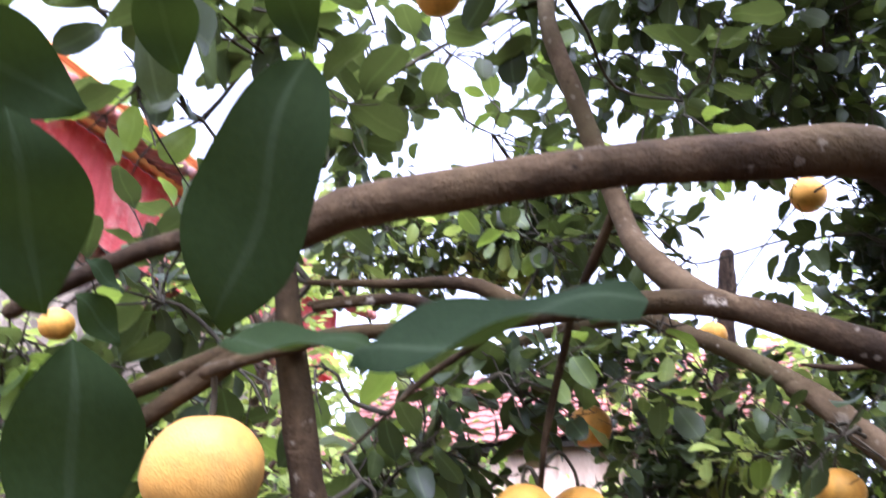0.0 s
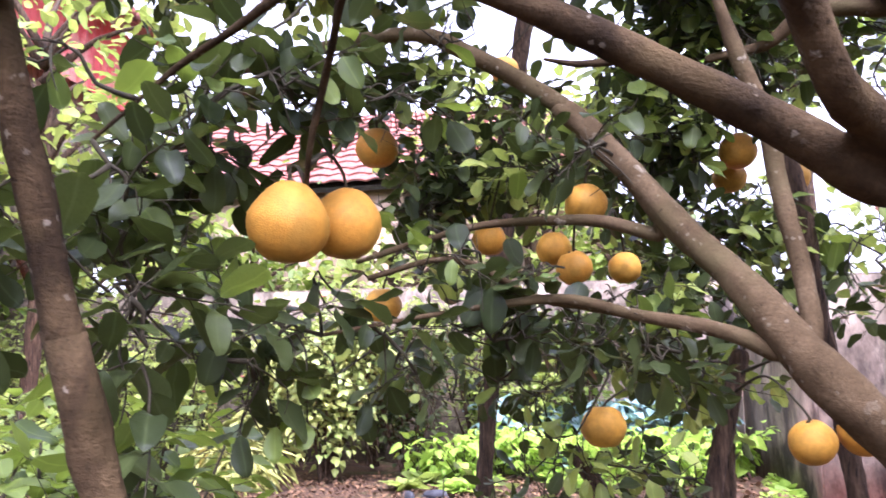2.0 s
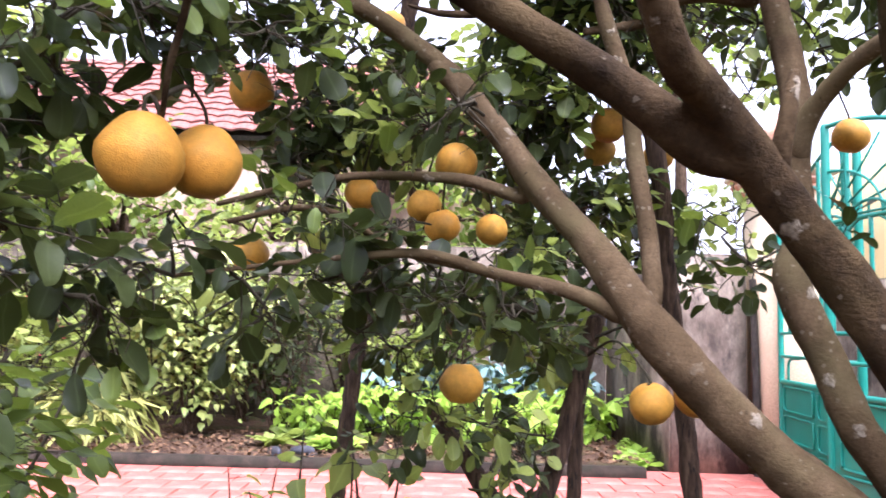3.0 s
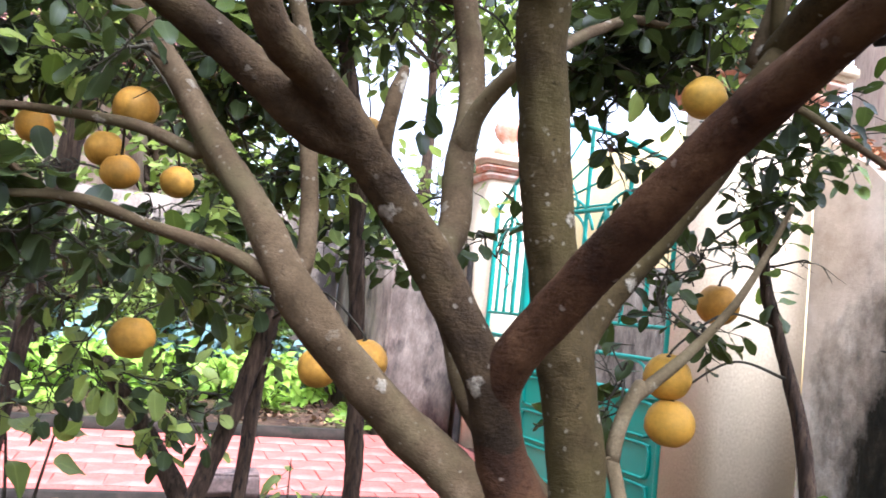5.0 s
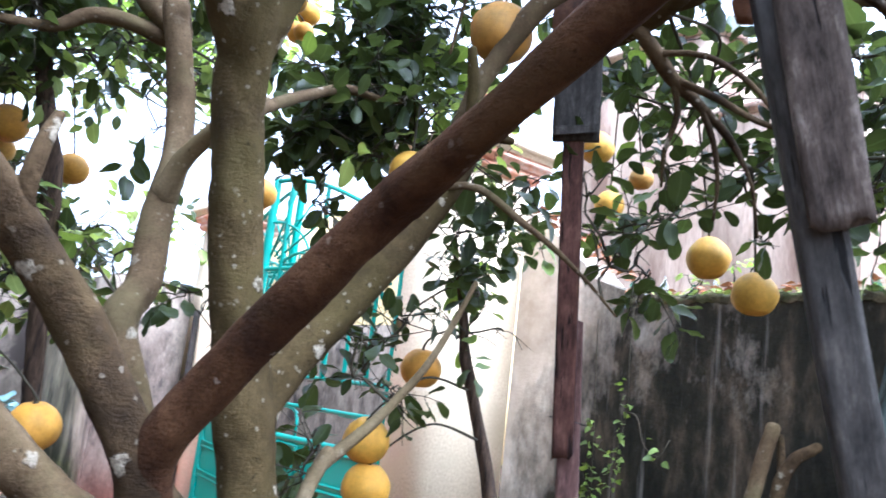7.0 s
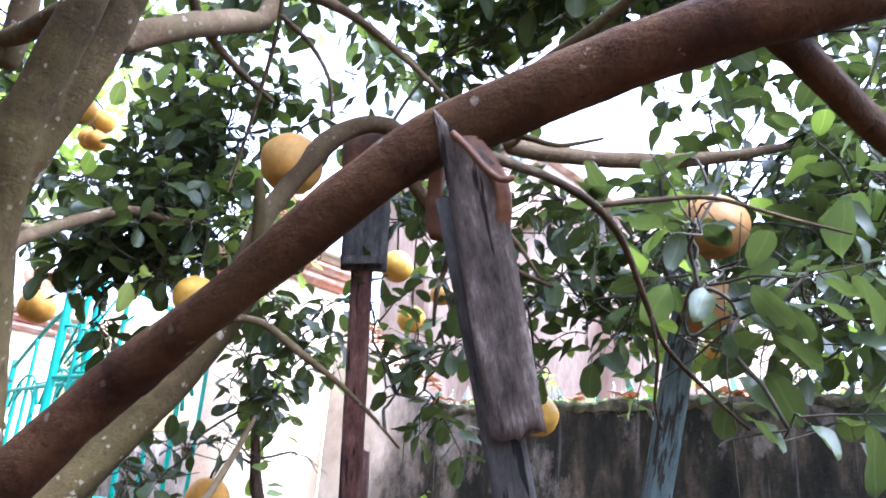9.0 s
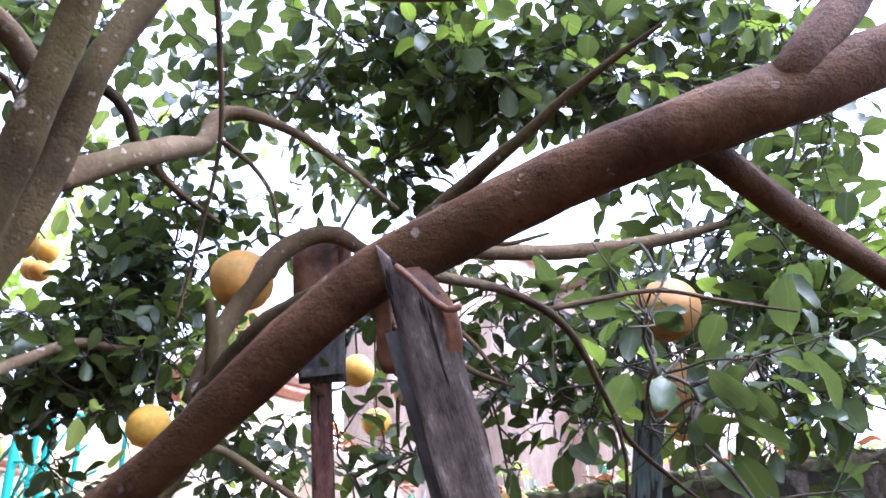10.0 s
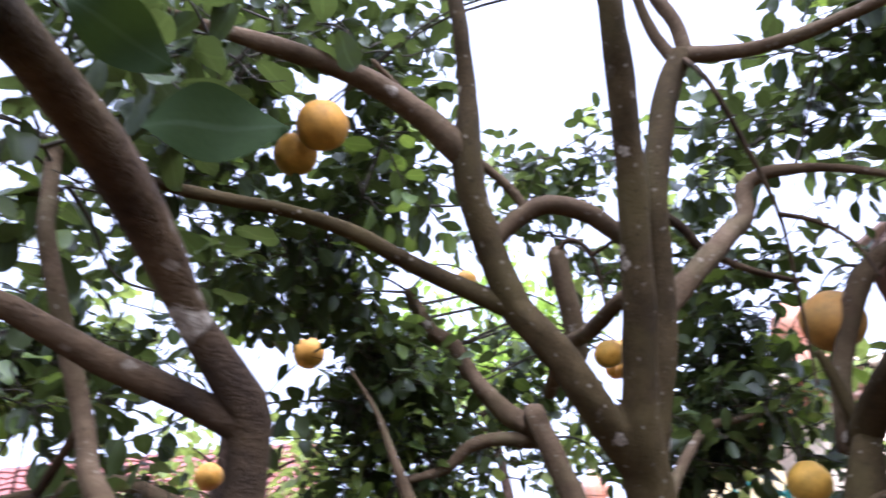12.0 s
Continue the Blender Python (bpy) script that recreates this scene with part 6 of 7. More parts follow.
CLUMPS += [
    (0.65, 2.57, 1.64, 0.11, 70),
    (0.31, 2.75, 2.00, 0.12, 73),
    (0.23, 2.69, 2.21, 0.12, 65),
    (0.91, 2.74, 1.41, 0.11, 49),
    (0.28, 2.44, 0.96, 0.09, 18),
    (0.36, 2.43, 0.89, 0.07, 10),
    (-0.03, 2.44, 0.95, 0.08, 14),
    (0.20, 2.36, 1.13, 0.08, 31),
    (0.09, 2.46, 1.22, 0.10, 21),
    (0.42, 2.55, 1.27, 0.11, 39),
    (-0.09, 2.45, 1.22, 0.09, 12),
    (0.08, 1.81, 1.71, 0.11, 85),
    (0.10, 1.96, 1.50, 0.13, 116),
    (0.21, 2.08, 1.43, 0.10, 50),
    (0.30, 2.27, 0.92, 0.08, 15),
    (0.35, 2.26, 0.90, 0.07, 11),
    (0.18, 2.18, 1.33, 0.12, 72),
    (0.17, 2.17, 1.04, 0.07, 21),
]
CLUMPS += [
    (0.10, 2.07, 1.09, 0.05, 8),
]

CLUMPS += [
    (-0.91, 2.42, 2.67, 0.20, 40),
    (-0.59, 2.51, 2.68, 0.20, 40),
    (-0.31, 2.63, 2.76, 0.16, 27),
    (-0.58, 2.59, 2.24, 0.16, 27),
    (-0.25, 2.48, 2.07, 0.16, 27),
    (0.08, 2.51, 2.03, 0.18, 14),
    (0.20, 2.33, 1.87, 0.15, 22),
    (0.36, 2.39, 2.22, 0.12, 12),
    (0.62, 2.35, 2.27, 0.16, 36),
    (0.72, 2.90, 2.24, 0.20, 45),
    (0.96, 2.88, 2.48, 0.20, 36),
    (1.24, 2.60, 2.46, 0.16, 27),
    (1.04, 3.17, 1.74, 0.18, 36),
    (1.28, 3.12, 1.69, 0.16, 27),
    (0.87, 3.11, 1.65, 0.18, 36),
    (0.74, 3.00, 1.85, 0.18, 36),
    (1.21, 3.46, 1.69, 0.18, 31),
]
CLUMPS += [
    (1.00, 3.29, 1.77, 0.15, 22),
    (1.41, 3.27, 1.84, 0.15, 22),
    (1.40, 3.06, 2.26, 0.16, 27),
    (1.08, 3.13, 2.34, 0.16, 22),
    (0.41, 2.90, 1.98, 0.18, 40),
    (0.37, 2.94, 1.77, 0.16, 36),
    (0.65, 2.94, 1.72, 0.14, 27),
    (-0.28, 2.62, 2.02, 0.16, 31),
    (-0.45, 2.70, 1.35, 0.14, 11),
    (-0.64, 2.45, 1.24, 0.10, 6),
    (0.29, 2.65, 1.34, 0.16, 31),
    (0.48, 2.73, 1.19, 0.14, 18),
    (1.15, 2.40, 2.60, 0.16, 49),
    (1.23, 2.46, 2.37, 0.16, 49),
    (1.04, 2.54, 2.32, 0.16, 49),
    (1.30, 2.49, 2.17, 0.16, 45),
    (0.87, 2.63, 2.21, 0.16, 49),
    (0.85, 2.45, 2.46, 0.12, 31),
]

CLUMPS += [
    (1.08, 2.02, 3.17, 0.10, 30),
    (1.17, 2.05, 3.07, 0.09, 26),
    (1.34, 1.94, 3.17, 0.12, 40),
    (1.39, 2.09, 3.10, 0.12, 36),
    (1.25, 2.12, 2.92, 0.12, 40),
    (1.00, 2.06, 2.94, 0.10, 26),
    (1.27, 2.02, 2.68, 0.13, 40),
    (1.69, 1.92, 2.86, 0.11, 36),
    (1.81, 1.75, 3.08, 0.10, 30),
    (0.44, 2.28, 2.43, 0.14, 44),
    (0.29, 2.51, 2.32, 0.14, 40),
    (0.64, 2.40, 2.33, 0.14, 44),
    (0.90, 2.40, 2.23, 0.12, 30),
    (1.36, 1.92, 2.02, 0.12, 22),
    (1.53, 1.81, 2.12, 0.11, 16),
    (1.48, 1.83, 1.93, 0.10, 22),
    (1.55, 1.82, 2.30, 0.11, 18),
    (1.73, 1.86, 2.16, 0.09, 24),
    (1.91, 1.95, 2.19, 0.11, 24),
    (2.10, 1.93, 2.27, 0.10, 22),
    (1.76, 1.83, 2.30, 0.10, 22),
    (1.62, 1.95, 2.05, 0.11, 26),
    (1.85, 1.99, 1.98, 0.11, 24),
    (1.56, 2.10, 2.23, 0.13, 36),
]

crown(tree, CLUMPS, LEAF_DARK, LEAF_LIGHT, 0.40, 13, 0.072, 120, 1.1, (0.2, 0.2, 1.3))


# ---- pomelos ----
def pomelo_mesh(kind, seed):
    """kind 0: slightly flat globe; 1: pear with a blunt neck; 2: broad flat globe."""
    bm = bmesh.new()
    bmesh.ops.create_uvsphere(bm, u_segments=32, v_segments=20, radius=1.0)
    for v in bm.verts:
        c = v.co
        up = c.z
        wide = 1.0 + 0.075 * noise.noise(c * 1.3 + Vector((seed * 3.7, 0, 0))) + 0.022 * noise.noise(c * 4.5 + Vector((0, seed * 2.3, 0)))
        if kind == 1 and up > 0.1:
            wide *= 1 - 0.24 * (up - 0.1) ** 1.3
        z = up * (0.97 if kind == 0 else 1.05 if kind == 1 else 0.93)
        if kind == 0 and up > 0:
            wide *= 1 - 0.10 * (seed % 3) * 0.5 * up
        if up > 0.9:
            z -= 0.10 * (up - 0.9) / 0.1 * (0.4 if kind == 1 else 1)
        if up < -0.93:
            z += 0.05
        v.co = Vector((c.x * wide, c.y * wide, z))
    return bm


POMELOS = {}


def pomelo(x, y, z, r, kind, tone):
    skin, look_of = [(SKIN_ORANGE, "ripe orange-yellow"), (SKIN_YELLOW, "lemon-yellow"), (SKIN_DULL, "dull ochre blemished"), (SKIN_SHADED, "shade-darkened brownish blotched")][tone]
    shape = ["round", "pear-shaped", "large flattened"][kind]
    ob = thing("pomelo", (x, y, z), f"{look_of} {shape} pomelo hanging in the tree", "pomelo", "pomelos on the trees")
    rng = random.Random(round(x * 1000 + y * 77))
    key = (kind, tone, rng.randrange(3))
    if key not in POMELOS:
        bm = pomelo_mesh(kind, key[2] + 3 * kind)
        POMELOS[key] = bpy.data.meshes.new("fruit")
        bm.to_mesh(POMELOS[key])
        bm.free()
    fruit = link_data("fruit", POMELOS[key], skin, ob)
    fruit.matrix_basis = Matrix.Translation((x, y, z)) @ Euler((rng.gauss(0, 0.14), rng.gauss(0, 0.14), rng.uniform(0, 6))).to_matrix().to_4x4() @ Matrix.Diagonal((r, r, r, 1))
    top = 0.88 if kind == 0 else 1.0 if kind == 1 else 0.83
    crest = Vector((x, y, z + top * r - 0.004))
    held = min((q for some in STATIONS.values() for q in some), key=lambda q: (q.xyz - crest).length + 2.5 * max(0, crest.z - q[2])).xyz
    gap = held - crest
    pts = [(*crest, 0.0045), (*(crest + Vector((0, 0, 0.03)) + gap * 0.08), 0.0035), (*(crest + gap * 0.5 + Vector((0, 0, 0.03 + 0.12 * gap.length))), 0.0038), (*held, 0.006)]
    if kind != 1 or r > 0.05:
        button = [(0, 0, top - 0.05, 0.11), (0, 0, top + 0.01, 0.10), (0, 0, top + 0.05, 0.05)]
        cap = link_data("button", mesh_of("button", *tube_data(button, 8, 1.0)), TWIG, fruit, "small woody stem button")
        cap.matrix_parent_inverse = Matrix.Identity(4)
    link_data("stalk", mesh_of("stalk", *tube_data(pts, 6, 0.02, 0.1)), TWIG, ob)


for row in FRUITS:
    pomelo(*row)

# ---- props, boards and poles that hold the limbs up ----
def prop_stick(name, points, label, material=BARK_DEAD):
    ob = thing(name, points[-1][:3] if points[-1][2] < points[0][2] else points[0][:3], label, "prop", "props under the limbs")
    link_data("pole", mesh_of("pole", *tube_data(points, 14, 0.02, 0.3, 5)), material, ob)
    return ob


prop_stick("prop_post", [(-0.198, 1.084, -0.020, 0.024), (-0.437, 0.845, 1.204, 0.024), (-0.454, 0.828, 1.291, 0.022), (-0.470, 0.797, 1.412, 0.021), (-0.481, 0.764, 1.522, 0.020), (-0.487, 0.731, 1.625, 0.017), (-0.489, 0.702, 1.724, 0.014), (-0.493, 0.678, 1.812, 0.013), (-0.495, 0.657, 1.887, 0.012)], "weathered grey-brown bark post propping a limb", BARK_DARK)
prop_stick("prop_post", [(0.000, 2.930, 2.720, 0.026), (-0.030, 2.980, 2.570, 0.034), (-0.061, 3.030, 2.409, 0.038), (-0.121, 3.124, 2.116, 0.045), (-0.137, 3.177, 1.897, 0.043), (-0.235, 3.229, 1.028, 0.034), (-0.274, 3.147, 0.515, 0.030), (-0.280, 3.105, 0.358, 0.030), (-0.294, 3.004, -0.020, 0.030)], "dark old timber post under branches")
prop_stick("prop_post", [(0.690, 2.460, 2.130, 0.022), (0.735, 2.450, 1.950, 0.026), (0.782, 2.440, 1.762, 0.028), (0.817, 2.464, 1.445, 0.027), (0.849, 2.462, 1.143, 0.027), (0.868, 2.435, 0.903, 0.028), (0.871, 2.391, 0.676, 0.027), (0.880, 2.256, -0.020, 0.027)], "rough brown pole standing behind the tree")



def plank_bm(a, b, width, thick, face, taper=1.0, ragged=0.0, seed=1, slant=0.0):
    """A sawn board from a to b, its broad side turned to face; ends may be ragged."""
    a, b = Vector(a), Vector(b)
    along = (b - a).normalized()
    n = (Vector(face) - along * Vector(face).dot(along)).normalized()
    s = along.cross(n)
    rng = random.Random(seed)
    bm = bmesh.new()
    rings = []
    steps = 26
    for k in range(steps + 1):
        t = k / steps
        w = width * (taper + (1 - taper) * min(1, t * 3)) / 2
        p = a + (b - a) * t
        row = []
        for i in range(7):
            u = -1 + i / 3
            off = ragged * rng.uniform(-1, 1) if k in (0, steps) else 0.0
            if slant:
                u = 1 - (1 - u) * min(1, 0.04 + t / slant)
            row.append(p + s * (u * w * (1 + 0.03 * noise.noise(p * 20 + Vector((u, 0, 0))))) + along * off + n * (thick / 2 + 0.0016 * noise.noise(Vector((u * 3, t * 9, seed)))))
        back = [q - n * thick for q in row[::-1]]
        rings.append([bm.verts.new(q) for q in row + back])
    for lo, hi in zip(rings, rings[1:]):
        for k in range(14):
            bm.faces.new((lo[k], lo[(k + 1) % 14], hi[(k + 1) % 14], hi[k]))
    bm.faces.new(rings[0][::-1])
    bm.faces.new(rings[-1])
    bmesh.ops.recalc_face_normals(bm, faces=bm.faces[:])
    m = Matrix.Translation(a) @ Matrix((-s, n, along)).transposed().to_4x4()
    bmesh.ops.transform(bm, matrix=m.inverted(), verts=bm.verts[:])
    return bm, m


def plank(name, parent, material, label, *size):
    """A board linked in a frame of its own, so that the grain runs along it."""
    bm, m = plank_bm(*size)
    ob = part(name, bm, material, parent, label)
    ob.matrix_basis = m
    return ob


TO_EYE = (-0.75, -0.6, 0.0)
# board and post with a leather pad under the long limb
PROP_FACE = (-0.751, -0.597, -0.282)
prop = thing("board_prop", (1.588, 0.249, -0.02), "weathered grey board on a slate post, padded with leather", "prop", "props under the limbs")
plank("board", prop, WOOD_GREY, "split weathered grey board with a pointed top", (0.852, 0.232, 1.678), (0.945, 0.230, 1.442), 0.043, 0.014, PROP_FACE, 1.0, 0.006, 3, 0.2)
plank("post", prop, WOOD_SLATE, "slate grey timber post", (0.877, 0.252, 1.62), (1.588, 0.249, -0.02), 0.034, 0.03, PROP_FACE, 1.0, 0.0, 5)


def leather_bm(points, width, thick, face):
    """A folded strap through points."""
    bm = bmesh.new()
    rings = []
    face = Vector(face).normalized()
    for p in smooth_line([(*q, 0) for q in points], 0.008):
        c = p.xyz
        rings.append([bm.verts.new(c + face * (u * width / 2) + Vector((0, 0, v * thick / 2 + 0.003 * noise.noise(c * 60 + Vector((u, 0, 0)))))) for u, v in ((-1, -1), (-0.4, -1.2), (0.4, -0.8), (1, -1), (1, 1), (0.4, 1.2), (-0.4, 0.8), (-1, 1))])
    for lo, hi in zip(rings, rings[1:]):
        for k in range(8):
            bm.faces.new((lo[k], lo[(k + 1) % 8], hi[(k + 1) % 8], hi[k]))
    bm.faces.new(rings[0][::-1])
    bm.faces.new(rings[-1])
    bmesh.ops.recalc_face_normals(bm, faces=bm.faces[:])
    return bm


part("pad", leather_bm([(0.85, 0.239, 1.663), (0.861, 0.225, 1.653), (0.872, 0.215, 1.637), (0.878, 0.209, 1.622), (0.887, 0.211, 1.602), (0.895, 0.22, 1.583)], 0.012, 0.004, (0.637, -0.767, 0.073)), LEATHER, prop, "folded brown leather pad")
link_data("pad_rim", mesh_of("pad_rim", *tube_data([(0.845, 0.233, 1.657, 0.003), (0.853, 0.223, 1.645, 0.003), (0.862, 0.214, 1.631, 0.003), (0.869, 0.204, 1.621, 0.003), (0.874, 0.196, 1.622, 0.003)], 8, 0.01, 0.3)), LEATHER, prop, "rolled leather rim")
part("pad", leather_bm([(0.87, 0.269, 1.65), (0.876, 0.275, 1.628), (0.882, 0.28, 1.609), (0.89, 0.28, 1.592)], 0.013, 0.005, (0.637, -0.767, 0.073)), LEATHER, prop, "hanging leather flap")

# post with a board box under the lichen limb
prop = thing("box_prop", (1.93, 1.33, 0), "red-brown post with a dark board head and leather pad", "prop", "props under the limbs")
plank("post", prop, WOOD_RED, "cracked red-brown post", (1.735, 1.285, 2.0), (1.815, 1.303, 1.17), 0.050, 0.042, TO_EYE, 1.0, 0.014, 8)
plank("splice", prop, WOOD_SPLICE, "smoother lower post tied on behind", (1.832, 1.322, 1.50), (1.955, 1.335, -0.02), 0.055, 0.04, TO_EYE, 0.9, 0.01, 9)
link_data("wire", mesh_of("wire", *tube_data([(1.775, 1.315, 1.262, 0.0012), (1.800, 1.283, 1.258, 0.0012), (1.835, 1.262, 1.252, 0.0012), (1.860, 1.285, 1.250, 0.0012), (1.840, 1.335, 1.255, 0.0012), (1.800, 1.345, 1.262, 0.0012), (1.775, 1.315, 1.262, 0.0012)], 5, 0.01)), WOOD_SLATE, prop, "thin wire tie")
plank("head_board", prop, WOOD_DARK, "dark board head with nailed ledge", (1.69, 1.245, 2.2), (1.735, 1.275, 1.94), 0.115, 0.03, TO_EYE, 1.0, 0.0, 10)
plank("ledge", prop, WOOD_DARK, "", (1.715, 1.26, 1.972), (1.72, 1.262, 1.952), 0.11, 0.045, TO_EYE, 1.0, 0.0, 11)
part("pad", leather_bm([(1.675, 1.245, 2.13), (1.662, 1.24, 2.25), (1.67, 1.238, 2.31), (1.70, 1.25, 2.33), (1.74, 1.27, 2.31), (1.75, 1.28, 2.2)], 0.115, 0.008, (0.62, -0.78, 0)), LEATHER, prop, "brown leather pad over the board")

# faded teal prop
prop = thing("teal_prop", (2.352, 1.071, -0.02), "faded teal painted timber prop leaning by the wall", "prop", "props under the limbs")
plank("post", prop, WOOD_TEAL, "", (1.999, 0.494, 2.016), (2.352, 1.071, -0.02), 0.055, 0.05, TO_EYE, 1.0, 0.008, 12)

# two cut logs against the wall
prop = thing("cut_branch", (3.1, 1.85, 0), "sawn grey branch leaning on the dark wall", "log", "cut branches")
link_data("stem", mesh_of("stem", *tube_data([(3.05, 1.83, -0.01, 0.035), (3.2, 1.75, 0.6, 0.033), (3.38, 1.66, 1.3, 0.03)], 12, 0.03, 0.2)), BARK_LICHEN, prop)
prop = thing("cut_branch", (3.2, 1.72, 0), "forked brown branch leaning on the dark wall", "log", "cut branches")
link_data("stem", mesh_of("stem", *tube_data([(3.1, 1.72, -0.01, 0.03), (3.25, 1.66, 0.6, 0.028), (3.36, 1.6, 1.12, 0.026), (3.42, 1.5, 1.25, 0.02)], 12, 0.03, 0.25)), BARK_DARK, prop)
link_data("fork", mesh_of("fork", *tube_data([(3.36, 1.6, 1.1, 0.02), (3.4, 1.63, 1.2, 0.017), (3.42, 1.65, 1.27, 0.014)], 10, 0.02, 0.2)), BARK_DARK, prop)
prop = thing("pole", (3.02, 7.14, 0), "dark slim timber pole against the old wall", "pole")
link_data("stem", mesh_of("stem", *tube_data([(2.96, 7.12, 0.0, 0.035), (2.955, 7.13, 0.9, 0.033), (2.95, 7.16, 1.75, 0.03)], 12, 0.05, 0.15)), WOOD_DARK, prop)

# block under a stem at the path's edge
block = thing("stone_block", (0.68, 4.70, 0.07), "worn old brick block on the kerb", "brick")
bm = box_bm(0.5, 0.86, 4.60, 4.80, 0.07, 0.2, 0.012, 3)
for v in bm.verts:
    v.co += Vector((noise.noise(v.co * 9), noise.noise(v.co * 9 + Vector((5, 0, 0))), noise.noise(v.co * 8 + Vector((0, 7, 0))))) * 0.016
part("brick", bm, BRICK_OLD, block)


# ---- shoes on the kerb ----
def shoe(x, y, turn):
    ob = thing("shoe", (x, y, 0.09), "old dark rubber shoe lying on the soil", "shoe", "pair of shoes")
    bm = bmesh.new()
    bmesh.ops.create_uvsphere(bm, u_segments=20, v_segments=12, radius=1)
    for v in bm.verts:
        c = v.co
        h = 0.045 + 0.03 * max(0, -c.y)
        v.co = Vector((c.x * 0.045 * (1 + 0.15 * c.y), c.y * 0.13, max(c.z, -0.3) * h + 0.02))
        if c.z > 0.35 and c.y < 0.1:
            v.co.z -= 0.035 * (c.z - 0.35) / 0.65
    m = Matrix.Translation((x, y, 0.09)) @ Matrix.Rotation(turn, 4, "Z")
    bmesh.ops.transform(bm, matrix=m, verts=bm.verts[:])
    part("upper", bm, RUBBER, ob)
    bm = box_bm(-0.045, 0.045, -0.135, 0.135, -0.01, 0.012, 0.01)
    bmesh.ops.transform(bm, matrix=m, verts=bm.verts[:])
    part("sole", bm, RUBBER, ob)


shoe(-1.35, 7.12, 0.5)
shoe(-1.12, 7.2, 1.2)


# ---- low plants ----
def leafy_plant(name, at, height, radius, count, material, label, category, group, seed, size, shapes=LEAVES, stems=5, bark=TWIG, flat=0.6, flowers=0):
    """Several thin stems from the ground, leaves all along them."""
    rng = random.Random(seed)
    base = Vector(at)
    ob = thing(name, at, label, category, group)
    twig, leaves, petals = ([], []), Foliage(), Foliage()
    lines = []
    for k in range(stems):
        a = 2 * math.pi * k / stems + rng.uniform(-0.5, 0.5)
        tip = base + Vector((math.cos(a) * radius * rng.uniform(0.4, 1), math.sin(a) * radius * rng.uniform(0.4, 1), height * rng.uniform(0.7, 1)))
        mid = (base + tip) / 2 + Vector((rng.gauss(0, 0.1 * radius), rng.gauss(0, 0.1 * radius), 0.05 * height))
        foot = base + Vector((rng.gauss(0, 0.03), rng.gauss(0, 0.03), -0.02))
        r = 0.004 + 0.006 * height
        pts = [(*foot, r), (*mid, r * 0.7), (*tip, r * 0.3)]
        tube_data(pts, 6, 0.05, 0.2, k, verts=twig[0], faces=twig[1])
        lines.append(smooth_line(pts, 0.04))
    for k in range(count):
        line = lines[k % stems]
        i = int(len(line) * (0.15 + 0.85 * math.sqrt(rng.random())))
        p = line[min(i, len(line) - 1)].xyz
        out = Vector((rng.gauss(0, 1), rng.gauss(0, 1), rng.gauss(0, 0.5))).normalized()
        end = p + out * rng.uniform(0.02, 0.45 * radius)
        tube_data([(*p, 0.0016), (*end, 0.001)], 3, 1.0, verts=twig[0], faces=twig[1], cap=False)
        leaves.add(leaf_pose(rng, end, out + Vector((0, 0, -0.2)), size * rng.uniform(0.6, 1.25), flat), shapes[k % len(shapes)])
        if k < flowers:
            for j in range(5):
                d = Matrix.Rotation(j * 1.256, 3, "Z") @ Vector((1, 0, 0.5))
                petals.add(leaf_pose(rng, end + out * 0.04 + Vector((0, 0, 0.03)), d, 0.04, 0.9), HEARTS[0])
    link_data("stem", mesh_of("stem", *twig), bark, ob, kind="stuff")
    link_data("foliage", leaves.data("foliage"), material, ob, kind="stuff")
    if flowers:
        link_data("blossom", petals.data("blossom"), PETAL, ob, "pink red blossoms", kind="stuff")
    return ob


def rosette(name, at, size, count, material, label, category, group, seed):
    """A leafy vegetable: broad leaves from one heart."""
    rng = random.Random(seed)
    ob = thing(name, at, label, category, group)
    leaves = Foliage()
    for k in range(count):
        a, t = 2.4 * k, k / count
        out = Vector((math.cos(a), math.sin(a), 0.25 + 1.3 * t + rng.gauss(0, 0.1)))
        base = Vector(at) + Vector((math.cos(a), math.sin(a), 0)) * 0.02
        leaves.add(leaf_pose(rng, base, out, size * (1.1 - 0.5 * t) * rng.uniform(0.85, 1.15), 0.75), HEARTS[k % 2])
    link_data("foliage", leaves.data("foliage"), material, ob)
    return ob


rng = random.Random(21)
for k in range(34):
    x, y = rng.uniform(-1.6, 1.75), rng.uniform(7.5, 9.4)
    rosette("lettuce", (x, y, 0.08), rng.uniform(0.16, 0.26), 16, LEAF_LIME if rng.random() < 0.75 else LEAF_LIGHT, "bright yellow-green lettuce growing in the bed", "lettuce", "lettuces in the bed", k)
for k in range(13):
    x, y = rng.uniform(-0.6, 1.8), rng.uniform(8.9, 9.8)
    rosette("kale", (x, y, 0.1), rng.uniform(0.32, 0.46), 15, LEAF_BLUE, "blue-green leafy cabbage in the bed", "cabbage", "cabbages in the bed", 100 + k)
for k in range(5):
    rosette("lettuce", (1.95 + 0.09 * k, 7.45 + 0.33 * k, 0.0), 0.24, 15, LEAF_LIME, "bright yellow-green lettuce by the wall", "lettuce", "lettuces in the bed", 200 + k)

